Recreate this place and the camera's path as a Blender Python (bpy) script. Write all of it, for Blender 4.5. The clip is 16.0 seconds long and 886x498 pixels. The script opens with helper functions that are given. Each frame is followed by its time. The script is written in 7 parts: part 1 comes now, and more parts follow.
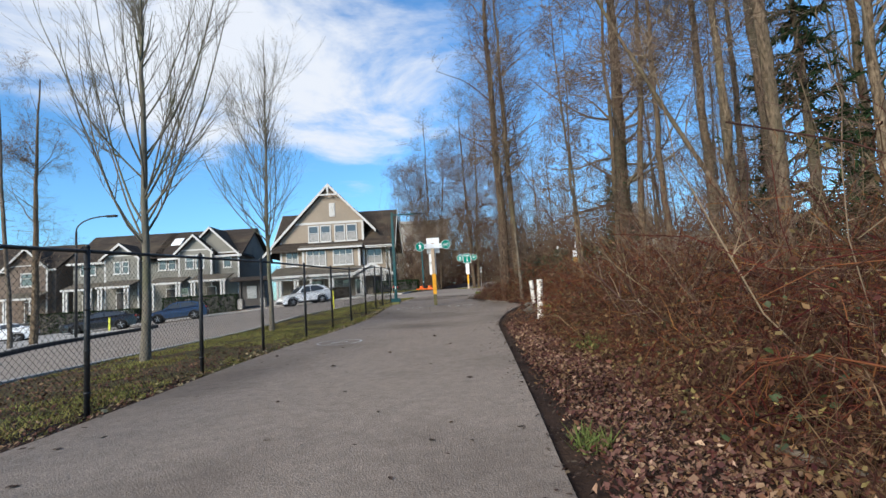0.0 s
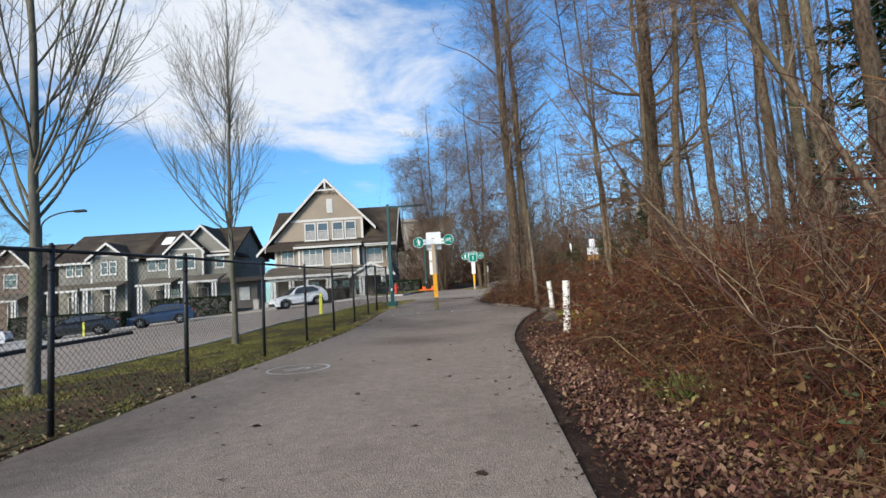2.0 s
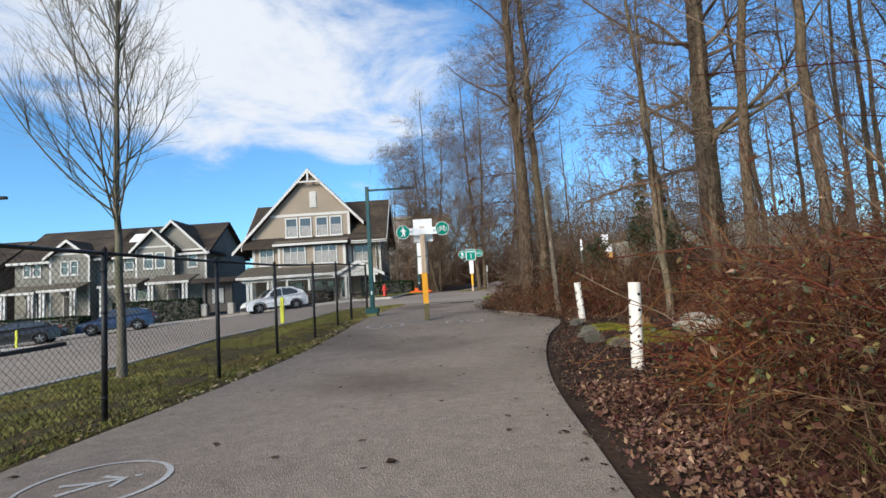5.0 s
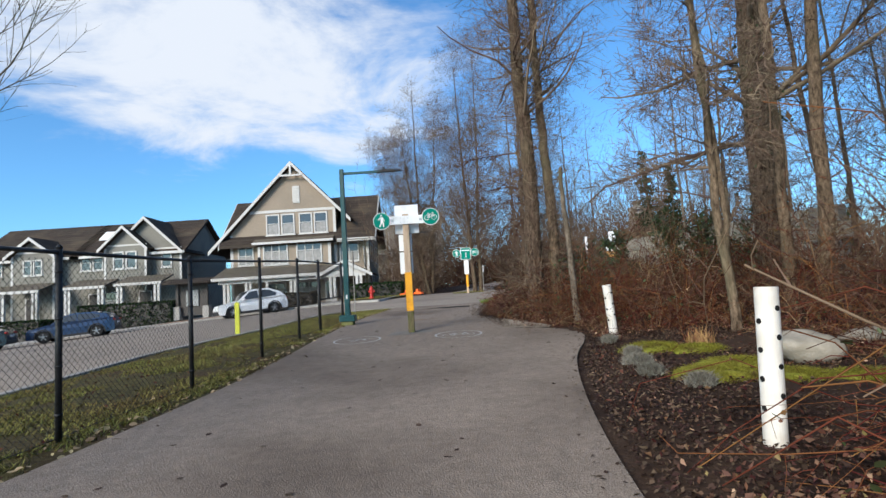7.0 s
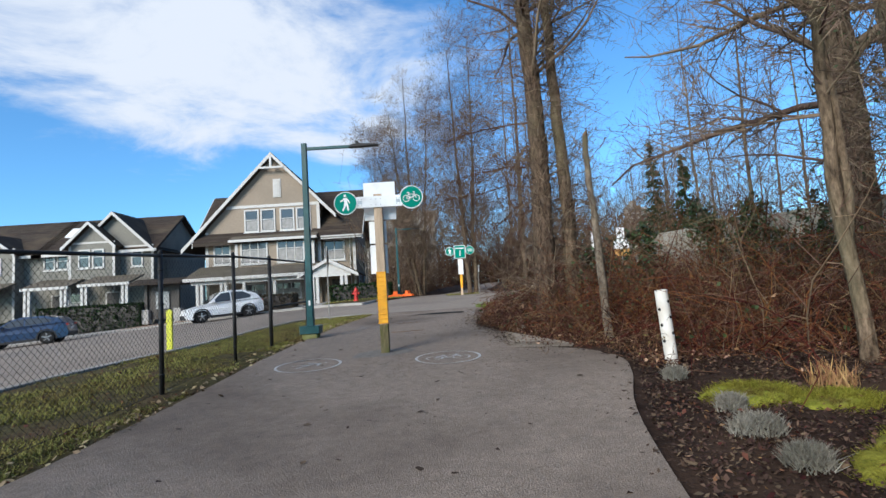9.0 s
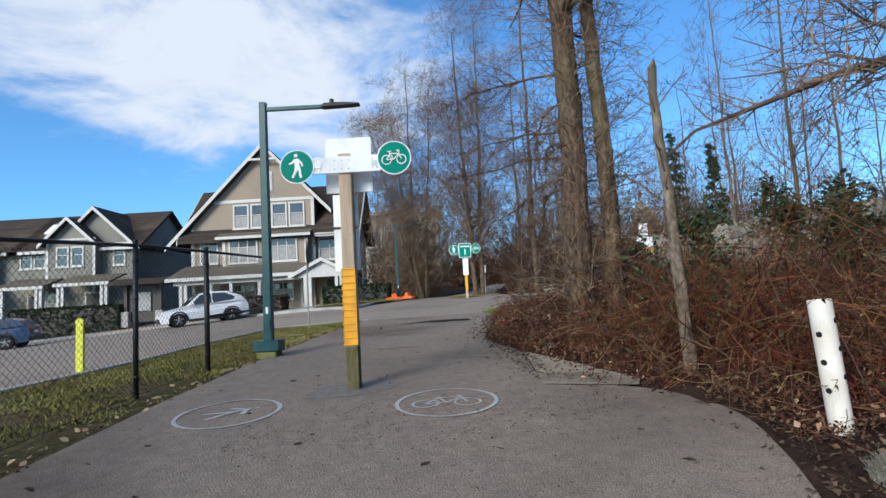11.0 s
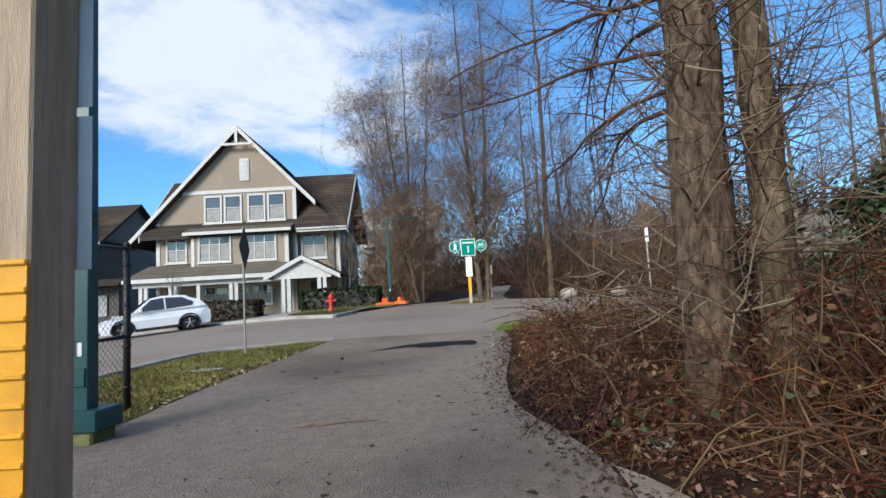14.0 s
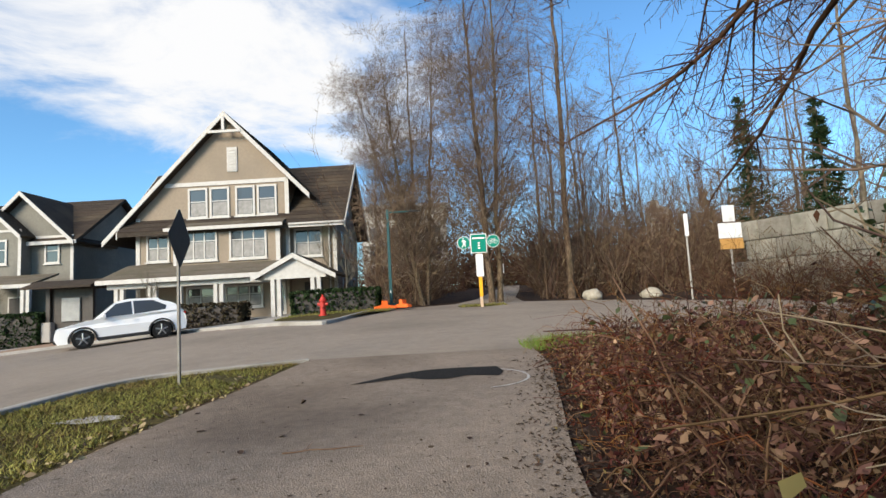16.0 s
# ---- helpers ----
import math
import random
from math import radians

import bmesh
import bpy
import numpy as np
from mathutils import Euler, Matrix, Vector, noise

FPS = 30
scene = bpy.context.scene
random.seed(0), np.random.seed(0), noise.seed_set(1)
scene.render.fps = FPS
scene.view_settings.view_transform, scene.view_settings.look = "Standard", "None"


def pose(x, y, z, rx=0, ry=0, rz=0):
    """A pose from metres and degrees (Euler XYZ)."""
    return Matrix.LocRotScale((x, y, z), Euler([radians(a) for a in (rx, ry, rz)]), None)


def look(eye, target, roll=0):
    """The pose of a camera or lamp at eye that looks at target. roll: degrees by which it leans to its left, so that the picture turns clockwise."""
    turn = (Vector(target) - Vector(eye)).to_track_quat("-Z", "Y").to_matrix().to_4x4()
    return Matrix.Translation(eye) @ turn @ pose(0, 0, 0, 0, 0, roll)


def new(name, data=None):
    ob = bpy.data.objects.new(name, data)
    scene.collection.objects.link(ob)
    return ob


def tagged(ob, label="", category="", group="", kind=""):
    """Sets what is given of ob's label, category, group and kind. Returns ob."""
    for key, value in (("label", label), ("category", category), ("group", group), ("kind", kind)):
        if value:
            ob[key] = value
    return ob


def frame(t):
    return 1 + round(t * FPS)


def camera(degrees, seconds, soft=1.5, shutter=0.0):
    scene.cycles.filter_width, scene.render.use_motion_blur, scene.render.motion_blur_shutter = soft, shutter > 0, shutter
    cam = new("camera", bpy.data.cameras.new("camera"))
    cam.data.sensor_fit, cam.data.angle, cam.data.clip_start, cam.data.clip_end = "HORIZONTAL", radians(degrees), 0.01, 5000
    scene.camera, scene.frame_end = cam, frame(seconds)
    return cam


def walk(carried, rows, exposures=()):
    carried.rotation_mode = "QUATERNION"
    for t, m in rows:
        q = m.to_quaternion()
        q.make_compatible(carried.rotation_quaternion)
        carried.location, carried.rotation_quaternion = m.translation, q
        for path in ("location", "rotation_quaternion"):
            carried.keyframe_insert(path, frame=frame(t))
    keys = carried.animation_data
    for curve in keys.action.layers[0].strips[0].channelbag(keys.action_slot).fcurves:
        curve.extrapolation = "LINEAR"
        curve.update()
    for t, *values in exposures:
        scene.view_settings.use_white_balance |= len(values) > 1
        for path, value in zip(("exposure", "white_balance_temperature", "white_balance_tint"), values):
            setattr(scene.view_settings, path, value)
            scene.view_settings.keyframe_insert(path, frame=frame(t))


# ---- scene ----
cam = camera(79.8, 16.0)
METRES, EYE, TILT, LEAN, TURN = 24.1, 1.3, 0.0, 0.0, 0.0
ROWS = [
    (0.0, 0.0, 0.0, 0.0, 0.31, 5.21, 3.39),
    (0.5, 0.0009, 0.0312, 0.0012, 0.76, 5.23, 3.45),
    (1.0, 0.0015, 0.0644, 0.0032, 0.91, 5.2, 3.47),
    (1.5, 0.0028, 0.0957, 0.004, 0.99, 5.22, 3.47),
    (2.0, 0.0048, 0.1279, 0.0059, 0.93, 5.19, 3.55),
    (2.5, 0.0058, 0.158, 0.0065, 0.78, 5.17, 3.59),
    (3.0, 0.0063, 0.1895, 0.008, 0.57, 5.18, 3.59),
    (3.5, 0.0072, 0.2198, 0.0091, 0.54, 5.16, 3.64),
    (4.0, 0.0063, 0.2522, 0.0106, 0.54, 5.17, 3.62),
    (6.5, 0.0098, 0.4108, 0.0147, 0.17, 5.28, 3.6),
    (7.0, 0.0114, 0.4438, 0.0165, -0.1, 5.28, 3.62),
    (7.5, 0.0136, 0.475, 0.0177, -0.25, 5.27, 3.63),
    (8.0, 0.0143, 0.5072, 0.0195, -0.5, 5.26, 3.6),
    (8.5, 0.0166, 0.5376, 0.0201, -0.6, 5.26, 3.61),
    (9.0, 0.0188, 0.5695, 0.0217, -0.68, 5.26, 3.6),
    (11.5, 0.0248, 0.7203, 0.0272, -0.12, 5.44, 3.28),
    (12.0, 0.0263, 0.7516, 0.0296, -0.42, 5.43, 3.27),
    (12.5, 0.0295, 0.782, 0.0305, -0.6, 5.46, 3.26),
    (13.0, 0.0311, 0.8141, 0.032, -0.68, 5.49, 3.24),
    (13.5, 0.0319, 0.8446, 0.0332, -0.46, 5.5, 3.21),
    (14.0, 0.0311, 0.8767, 0.035, 0.07, 5.51, 3.22),
    (14.5, 0.0308, 0.9062, 0.037, 0.78, 5.52, 3.24),
    (15.0, 0.0293, 0.9375, 0.0383, 1.04, 5.53, 3.19),
    (15.5, 0.0291, 0.9679, 0.0389, 0.95, 5.54, 3.21),
    (16.0, 0.028, 0.998, 0.0411, 0.65, 5.5, 3.23),
]
walk(cam, [(t, pose(0, 0, EYE, TILT, LEAN, TURN) @ pose(METRES * x, METRES * y, METRES * z, 90 + pitch, roll, yaw)) for t, x, y, z, yaw, pitch, roll in ROWS],
     exposures=[(0.0, 0.0, 6200, 10), (4.0, 0.0, 6300, 10), (9.0, -0.04, 5950, 9), (12.5, -0.10, 5900, 9), (14.0, 0.02, 6000, 9), (15.0, 0.12, 6650, 9), (16.0, 0.15, 6850, 10)])

# ---- sky, sun, exposure ----
SUN_ELEV, SUN_AZ = radians(25), radians(215)      # compass-like: 0 is ahead (+y), clockwise
world = bpy.data.worlds.new("sky")
scene.world = world
world.use_nodes = True
wt = world.node_tree
wt.nodes.clear()


def link(tree, a, b):
    tree.links.new(a, b)


def wnode(kind, **kw):
    n = wt.nodes.new(kind)
    for k, v in kw.items():
        setattr(n, k, v)
    return n


sky = wnode("ShaderNodeTexSky", sky_type="NISHITA", sun_disc=False, sun_elevation=SUN_ELEV,
            sun_rotation=SUN_AZ, air_density=1.0, dust_density=0.6, ozone_density=2.5)
wgeo = wnode("ShaderNodeTexCoord")
sep = wnode("ShaderNodeSeparateXYZ")
link(wt, wgeo.outputs["Generated"], sep.inputs[0])
# flat cloud layer: direction divided by its height
hgt = wnode("ShaderNodeMath", operation="MAXIMUM")
link(wt, sep.outputs["Z"], hgt.inputs[0])
hgt.inputs[1].default_value = 0.03
hadd = wnode("ShaderNodeMath", operation="ADD")
link(wt, hgt.outputs[0], hadd.inputs[0])
hadd.inputs[1].default_value = 0.12
px = wnode("ShaderNodeMath", operation="DIVIDE")
py = wnode("ShaderNodeMath", operation="DIVIDE")
link(wt, sep.outputs["X"], px.inputs[0]); link(wt, hadd.outputs[0], px.inputs[1])
link(wt, sep.outputs["Y"], py.inputs[0]); link(wt, hadd.outputs[0], py.inputs[1])
comb = wnode("ShaderNodeCombineXYZ")
link(wt, px.outputs[0], comb.inputs[0]); link(wt, py.outputs[0], comb.inputs[1])
cn = wnode("ShaderNodeTexNoise")
cn.inputs["Scale"].default_value, cn.inputs["Detail"].default_value, cn.inputs["Roughness"].default_value = 1.7, 11, 0.62
cn.inputs["Distortion"].default_value = 0.35
link(wt, comb.outputs[0], cn.inputs["Vector"])
# cloud bank to the left and overhead, clear sky to the right
bank = wnode("ShaderNodeMapRange", interpolation_type="SMOOTHSTEP")
bank.inputs["From Min"].default_value, bank.inputs["From Max"].default_value = 0.65, -0.5
bank.inputs["To Min"].default_value, bank.inputs["To Max"].default_value = -0.25, 0.16
link(wt, px.outputs[0], bank.inputs["Value"])
low = wnode("ShaderNodeMapRange", interpolation_type="SMOOTHSTEP")
low.inputs["From Min"].default_value, low.inputs["From Max"].default_value = 0.13, 0.34
low.inputs["To Min"].default_value, low.inputs["To Max"].default_value = -0.3, 0.03
slant = wnode("ShaderNodeMath", operation="MULTIPLY_ADD")
slant.inputs[1].default_value = 0.12
link(wt, sep.outputs["X"], slant.inputs[0]); link(wt, sep.outputs["Z"], slant.inputs[2])
link(wt, slant.outputs[0], low.inputs["Value"])
csum = wnode("ShaderNodeMath", operation="ADD")
link(wt, cn.outputs["Fac"], csum.inputs[0]); link(wt, bank.outputs[0], csum.inputs[1])
csum2 = wnode("ShaderNodeMath", operation="ADD")
link(wt, csum.outputs[0], csum2.inputs[0]); link(wt, low.outputs[0], csum2.inputs[1])
cmask = wnode("ShaderNodeMapRange", interpolation_type="SMOOTHSTEP")
cmask.inputs["From Min"].default_value, cmask.inputs["From Max"].default_value = 0.44, 0.74
link(wt, csum2.outputs[0], cmask.inputs["Value"])
cmix = wnode("ShaderNodeMix", data_type="RGBA")
link(wt, cmask.outputs[0], cmix.inputs["Factor"])
tint = wnode("ShaderNodeMix", data_type="RGBA", blend_type="MULTIPLY")
tint.inputs["Factor"].default_value = 1.0
tint.inputs["B"].default_value = (1.16, 1.82, 2.2, 1)
link(wt, sky.outputs[0], tint.inputs["A"])
link(wt, tint.outputs["Result"], cmix.inputs["A"])
cmix.inputs["B"].default_value = (8.6, 8.9, 9.4, 1)
bg = wnode("ShaderNodeBackground")
link(wt, cmix.outputs["Result"], bg.inputs["Color"])
bg.inputs["Strength"].default_value = 0.10
wout = wnode("ShaderNodeOutputWorld")
link(wt, bg.outputs[0], wout.inputs["Surface"])

sun = new("sun", bpy.data.lights.new("sun", "SUN"))
sun.data.energy, sun.data.angle, sun.data.color = 5.0, radians(24.0), (1.0, 0.89, 0.75)
sun_dir = Vector((math.sin(SUN_AZ) * math.cos(SUN_ELEV), math.cos(SUN_AZ) * math.cos(SUN_ELEV), math.sin(SUN_ELEV)))
sun.matrix_world = look(sun_dir * 200, (0, 0, 0))
scene.view_settings.exposure = 0.0

# ---- materials ----


def mat(name, c1, c2=None, scale=4.0, rough=0.8, bump=0.0, bump_scale=None, c3=None, big=0.4, metal=0.0,
        rand=0.0, island=0.0, spec=None, stretch=(1, 1, 1), coat=0.0, mid=0.0, mid_scale=12.0):
    """A procedural surface: two noise scales between c1 and c2, large stains towards c3, fine relief."""
    m = bpy.data.materials.new(name)
    m.use_nodes = True
    nt = m.node_tree
    p = nt.nodes["Principled BSDF"]
    p.inputs["Roughness"].default_value, p.inputs["Metallic"].default_value = rough, metal
    p.inputs["Specular IOR Level"].default_value = (0.1 if rough >= 0.8 else 0.4) if spec is None else spec
    p.inputs["Coat Weight"].default_value = coat
    tc = nt.nodes.new("ShaderNodeTexCoord")
    mp = nt.nodes.new("ShaderNodeMapping")
    mp.inputs["Scale"].default_value = stretch
    info = nt.nodes.new("ShaderNodeObjectInfo")
    link(nt, tc.outputs["Object"], mp.inputs["Vector"])
    link(nt, info.outputs["Random"], mp.inputs["Location"])
    n1 = nt.nodes.new("ShaderNodeTexNoise")
    n1.inputs["Scale"].default_value, n1.inputs["Detail"].default_value, n1.inputs["Roughness"].default_value = scale, 6, 0.65
    link(nt, mp.outputs[0], n1.inputs["Vector"])
    r1 = nt.nodes.new("ShaderNodeMapRange")
    r1.inputs["From Min"].default_value, r1.inputs["From Max"].default_value = 0.32, 0.68
    link(nt, n1.outputs["Fac"], r1.inputs["Value"])
    mx = nt.nodes.new("ShaderNodeMix")
    mx.data_type = "RGBA"
    mx.inputs["A"].default_value = (*c1, 1)
    mx.inputs["B"].default_value = (*(c2 or c1), 1)
    link(nt, r1.outputs[0], mx.inputs["Factor"])
    col = mx.outputs["Result"]
    if c3:
        n2 = nt.nodes.new("ShaderNodeTexNoise")
        n2.inputs["Scale"].default_value, n2.inputs["Detail"].default_value = big, 4
        link(nt, mp.outputs[0], n2.inputs["Vector"])
        r2 = nt.nodes.new("ShaderNodeMapRange")
        r2.inputs["From Min"].default_value, r2.inputs["From Max"].default_value = 0.48, 0.72
        link(nt, n2.outputs["Fac"], r2.inputs["Value"])
        m2 = nt.nodes.new("ShaderNodeMix")
        m2.data_type = "RGBA"
        link(nt, r2.outputs[0], m2.inputs["Factor"])
        link(nt, col, m2.inputs["A"])
        m2.inputs["B"].default_value = (*c3, 1)
        col = m2.outputs["Result"]
    if mid:
        n3 = nt.nodes.new("ShaderNodeTexNoise")
        n3.inputs["Scale"].default_value, n3.inputs["Detail"].default_value, n3.inputs["Roughness"].default_value = mid_scale, 8, 0.8
        link(nt, mp.outputs[0], n3.inputs["Vector"])
        r3 = nt.nodes.new("ShaderNodeMapRange")
        r3.inputs["From Min"].default_value, r3.inputs["From Max"].default_value = 0.3, 0.7
        r3.inputs["To Min"].default_value, r3.inputs["To Max"].default_value = 1 - mid, 1 + mid
        link(nt, n3.outputs["Fac"], r3.inputs["Value"])
        h3 = nt.nodes.new("ShaderNodeHueSaturation")
        link(nt, col, h3.inputs["Color"])
        link(nt, r3.outputs[0], h3.inputs["Value"])
        col = h3.outputs["Color"]
    if rand or island:
        hs = nt.nodes.new("ShaderNodeHueSaturation")
        link(nt, col, hs.inputs["Color"])
        src = info.outputs["Random"]
        if island:
            src = nt.nodes.new("ShaderNodeNewGeometry").outputs["Random Per Island"]
        a = island or rand
        for sock, k in (("Value", 1.0), ("Hue", 0.06)):
            rr = nt.nodes.new("ShaderNodeMapRange")
            mid = 1.0 if sock == "Value" else 0.5
            rr.inputs["To Min"].default_value, rr.inputs["To Max"].default_value = mid - a * k, mid + a * k
            link(nt, src, rr.inputs["Value"])
            link(nt, rr.outputs[0], hs.inputs[sock])
        col = hs.outputs["Color"]
    link(nt, col, p.inputs["Base Color"])
    if bump:
        nb = nt.nodes.new("ShaderNodeTexNoise")
        nb.inputs["Scale"].default_value, nb.inputs["Detail"].default_value = bump_scale or scale * 4, 5
        link(nt, mp.outputs[0], nb.inputs["Vector"])
        b = nt.nodes.new("ShaderNodeBump")
        b.inputs["Strength"].default_value, b.inputs["Distance"].default_value = bump, 0.02
        link(nt, nb.outputs["Fac"], b.inputs["Height"])
        link(nt, b.outputs[0], p.inputs["Normal"])
    return m


M_SOIL = mat("soil", (0.016, 0.010, 0.008), (0.045, 0.028, 0.020), 3.0, 0.95, 0.9, 25, (0.055, 0.035, 0.024), 0.7)
M_PATH = mat("path_asphalt", (0.128, 0.101, 0.081), (0.35, 0.29, 0.238), 90, 0.92, 0.6, 75, (0.142, 0.114, 0.093), 0.33, mid=0.24, mid_scale=7)
M_ROAD = mat("road_asphalt", (0.215, 0.182, 0.153), (0.315, 0.270, 0.228), 60, 0.9, 0.6, 140, (0.205, 0.174, 0.147), 0.25, mid=0.15, mid_scale=3)
M_TAR = mat("fresh_tar", (0.010, 0.010, 0.010), (0.022, 0.021, 0.021), 30, 0.95, 0.5, 90, spec=0.15)
M_GRASS_BED = mat("turf", (0.028, 0.024, 0.012), (0.105, 0.09, 0.034), 11, 0.95, 0.9, 60, (0.075, 0.05, 0.03), 0.9, mid=0.3, mid_scale=3)
M_CONC = mat("concrete", (0.30, 0.285, 0.265), (0.40, 0.385, 0.36), 14, 0.85, 0.3, 80, (0.24, 0.225, 0.20), 0.8)
M_PAINT = mat("road_paint", (0.55, 0.54, 0.52), (0.28, 0.27, 0.26), 38, 0.7, 0.2, 120)
M_BLACK = mat("black_coated_steel", (0.012, 0.012, 0.013), (0.03, 0.03, 0.031), 20, 0.5, 0.1, 80, metal=0.2)
M_TEAL = mat("dark_teal_paint", (0.006, 0.05, 0.055), (0.01, 0.075, 0.08), 8, 0.42, 0.08, 60, (0.02, 0.06, 0.06), 2)
M_SIGNTEAL = mat("sign_teal", (0.002, 0.20, 0.145), (0.003, 0.225, 0.16), 12, 0.5, spec=0.12)
M_WHITE = mat("white_sheet", (0.80, 0.81, 0.82), (0.88, 0.88, 0.88), 6, 0.45, 0.03, 40, (0.62, 0.62, 0.62), 3)
M_TRIM = mat("white_trim", (0.44, 0.43, 0.41), (0.54, 0.53, 0.51), 5, 0.6, 0.1, 60)
M_WOOD = mat("weathered_post", (0.46, 0.345, 0.24), (0.66, 0.51, 0.375), 9, 0.85, 0.5, 60, (0.40, 0.29, 0.20), 2.2, stretch=(6, 6, 0.5))
M_YELLOW = mat("yellow_guard", (0.80, 0.36, 0.012), (0.88, 0.43, 0.02), 6, 0.5, 0.1, 40, (0.62, 0.28, 0.02), 4)
M_MOSSY = mat("mossy_wood", (0.10, 0.09, 0.045), (0.20, 0.16, 0.09), 14, 0.9, 0.5, 60, (0.09, 0.10, 0.03), 5, stretch=(3, 3, 0.6))
M_STUCCO = mat("taupe_siding", (0.27, 0.222, 0.172), (0.31, 0.256, 0.20), 8, 0.85, 0.15, 90, (0.25, 0.21, 0.165), 0.6)
M_GREYSIDE = mat("grey_siding", (0.185, 0.178, 0.155), (0.235, 0.227, 0.198), 8, 0.85, 0.15, 90, (0.15, 0.146, 0.132), 0.6)
M_ROOF = mat("asphalt_shingle", (0.026, 0.021, 0.018), (0.072, 0.058, 0.048), 26, 0.95, 0.5, 70, (0.088, 0.068, 0.05), 0.5, rand=0.15)
M_PORCHROOF = mat("weathered_shingle", (0.11, 0.096, 0.078), (0.19, 0.165, 0.135), 26, 0.95, 0.5, 70, (0.11, 0.10, 0.07), 0.8, rand=0.12)
M_DARKDOOR = mat("dark_door", (0.03, 0.025, 0.022), (0.05, 0.04, 0.035), 6, 0.5)
M_BARK = mat("grey_brown_bark", (0.028, 0.019, 0.013), (0.215, 0.158, 0.108), 19, 0.95, 1.0, 40, (0.125, 0.108, 0.066), 1.6, stretch=(1, 1, 0.32), rand=0.15, mid=0.3, mid_scale=7)
M_BARK2 = mat("pale_alder_bark", (0.055, 0.042, 0.032), (0.24, 0.195, 0.15), 13, 0.9, 0.8, 30, (0.10, 0.085, 0.055), 2.4, stretch=(1, 1, 0.55), rand=0.1, mid=0.3, mid_scale=6)
M_TWIG_WOOD = mat("woodland_stems", (0.10, 0.064, 0.043), (0.21, 0.142, 0.10), 1.5, 0.9, island=0.5)
M_TWIG_DARK = mat("dark_woodland_stems", (0.043, 0.021, 0.013), (0.12, 0.064, 0.040), 1.5, 0.9, island=0.55)
M_BARK3 = mat("young_tree_bark", (0.10, 0.088, 0.068), (0.20, 0.176, 0.14), 12, 0.85, 0.4, 40, (0.12, 0.125, 0.07), 3, stretch=(1, 1, 0.4))
M_TWIG = mat("twigs", (0.095, 0.066, 0.048), (0.23, 0.168, 0.125), 2, 0.9, island=0.45)
M_TWIG_RED = mat("red_brown_stems", (0.064, 0.019, 0.010), (0.18, 0.059, 0.030), 1.5, 0.85, island=0.6)
M_TWIG_TAN = mat("tan_stems", (0.085, 0.045, 0.027), (0.23, 0.135, 0.085), 1.5, 0.9, island=0.5)
M_LEAF_DEAD = mat("fallen_leaves", (0.045, 0.019, 0.012), (0.145, 0.066, 0.042), 0.9, 0.85, island=0.65)
M_LEAF_GREEN = mat("bramble_leaves", (0.030, 0.044, 0.015), (0.068, 0.085, 0.030), 2, 0.6, island=0.35)
M_HEDGE = mat("hedge_leaves", (0.010, 0.022, 0.008), (0.026, 0.042, 0.015), 4, 0.85, island=0.35)
M_FIR = mat("fir_needles", (0.016, 0.032, 0.014), (0.035, 0.058, 0.022), 2, 0.8, island=0.3)
M_MOSS = mat("moss", (0.11, 0.112, 0.014), (0.25, 0.235, 0.036), 12, 0.95, 0.9, 60, (0.12, 0.095, 0.028), 3.0, island=0.3)
M_STONE = mat("pale_stone", (0.24, 0.22, 0.18), (0.37, 0.34, 0.285), 5, 0.9, 0.5, 30, (0.26, 0.24, 0.19), 1.5, rand=0.12)
M_RED = mat("hydrant_red", (0.42, 0.025, 0.018), (0.50, 0.035, 0.025), 8, 0.4)
M_ORANGE = mat("orange_plastic", (0.85, 0.13, 0.02), (0.92, 0.17, 0.03), 8, 0.5)
M_YPOST = mat("lime_yellow_post", (0.50, 0.52, 0.03), (0.60, 0.60, 0.05), 8, 0.5)
M_CARWHITE = mat("white_car_paint", (0.84, 0.84, 0.84), (0.87, 0.87, 0.87), 2, 0.35, coat=0.4)
M_CARBLUE = mat("blue_car_paint", (0.014, 0.035, 0.085), (0.02, 0.045, 0.105), 2, 0.28, coat=0.7)
M_CARBLACK = mat("black_car_paint", (0.012, 0.012, 0.014), (0.018, 0.018, 0.02), 2, 0.25, coat=0.7)
M_TYRE = mat("tyre_rubber", (0.014, 0.014, 0.014), (0.024, 0.024, 0.024), 20, 0.9)
M_RIM = mat("alloy", (0.4, 0.4, 0.41), (0.5, 0.5, 0.51), 10, 0.35, metal=0.8)
M_DARKPLASTIC = mat("dark_plastic", (0.02, 0.02, 0.021), (0.03, 0.03, 0.031), 10, 0.6)
M_CURTAIN = mat("pale_blind", (0.22, 0.22, 0.21), (0.36, 0.35, 0.34), 4, 0.8)
M_BACK = mat("distant_concrete", (0.42, 0.40, 0.36), (0.5, 0.48, 0.44), 1, 0.9, rand=0.1)
M_PVC = mat("white_pvc", (0.66, 0.63, 0.57), (0.76, 0.73, 0.68), 5, 0.5, 0.05, 40, (0.55, 0.50, 0.42), 3)


def glass_mat():
    m = bpy.data.materials.new("window_glass")
    m.use_nodes = True
    p = m.node_tree.nodes["Principled BSDF"]
    p.inputs["Base Color"].default_value = (0.05, 0.055, 0.06, 1)
    p.inputs["Roughness"].default_value = 0.06
    p.inputs["Specular IOR Level"].default_value = 0.8
    return m


M_GLASS = glass_mat()

# ---- mesh helpers ----


def mesh_from(name, verts, faces, material):
    me = bpy.data.meshes.new(name)
    me.from_pydata([tuple(v) for v in verts], [], [tuple(f) for f in faces])
    me.materials.append(material)
    return me


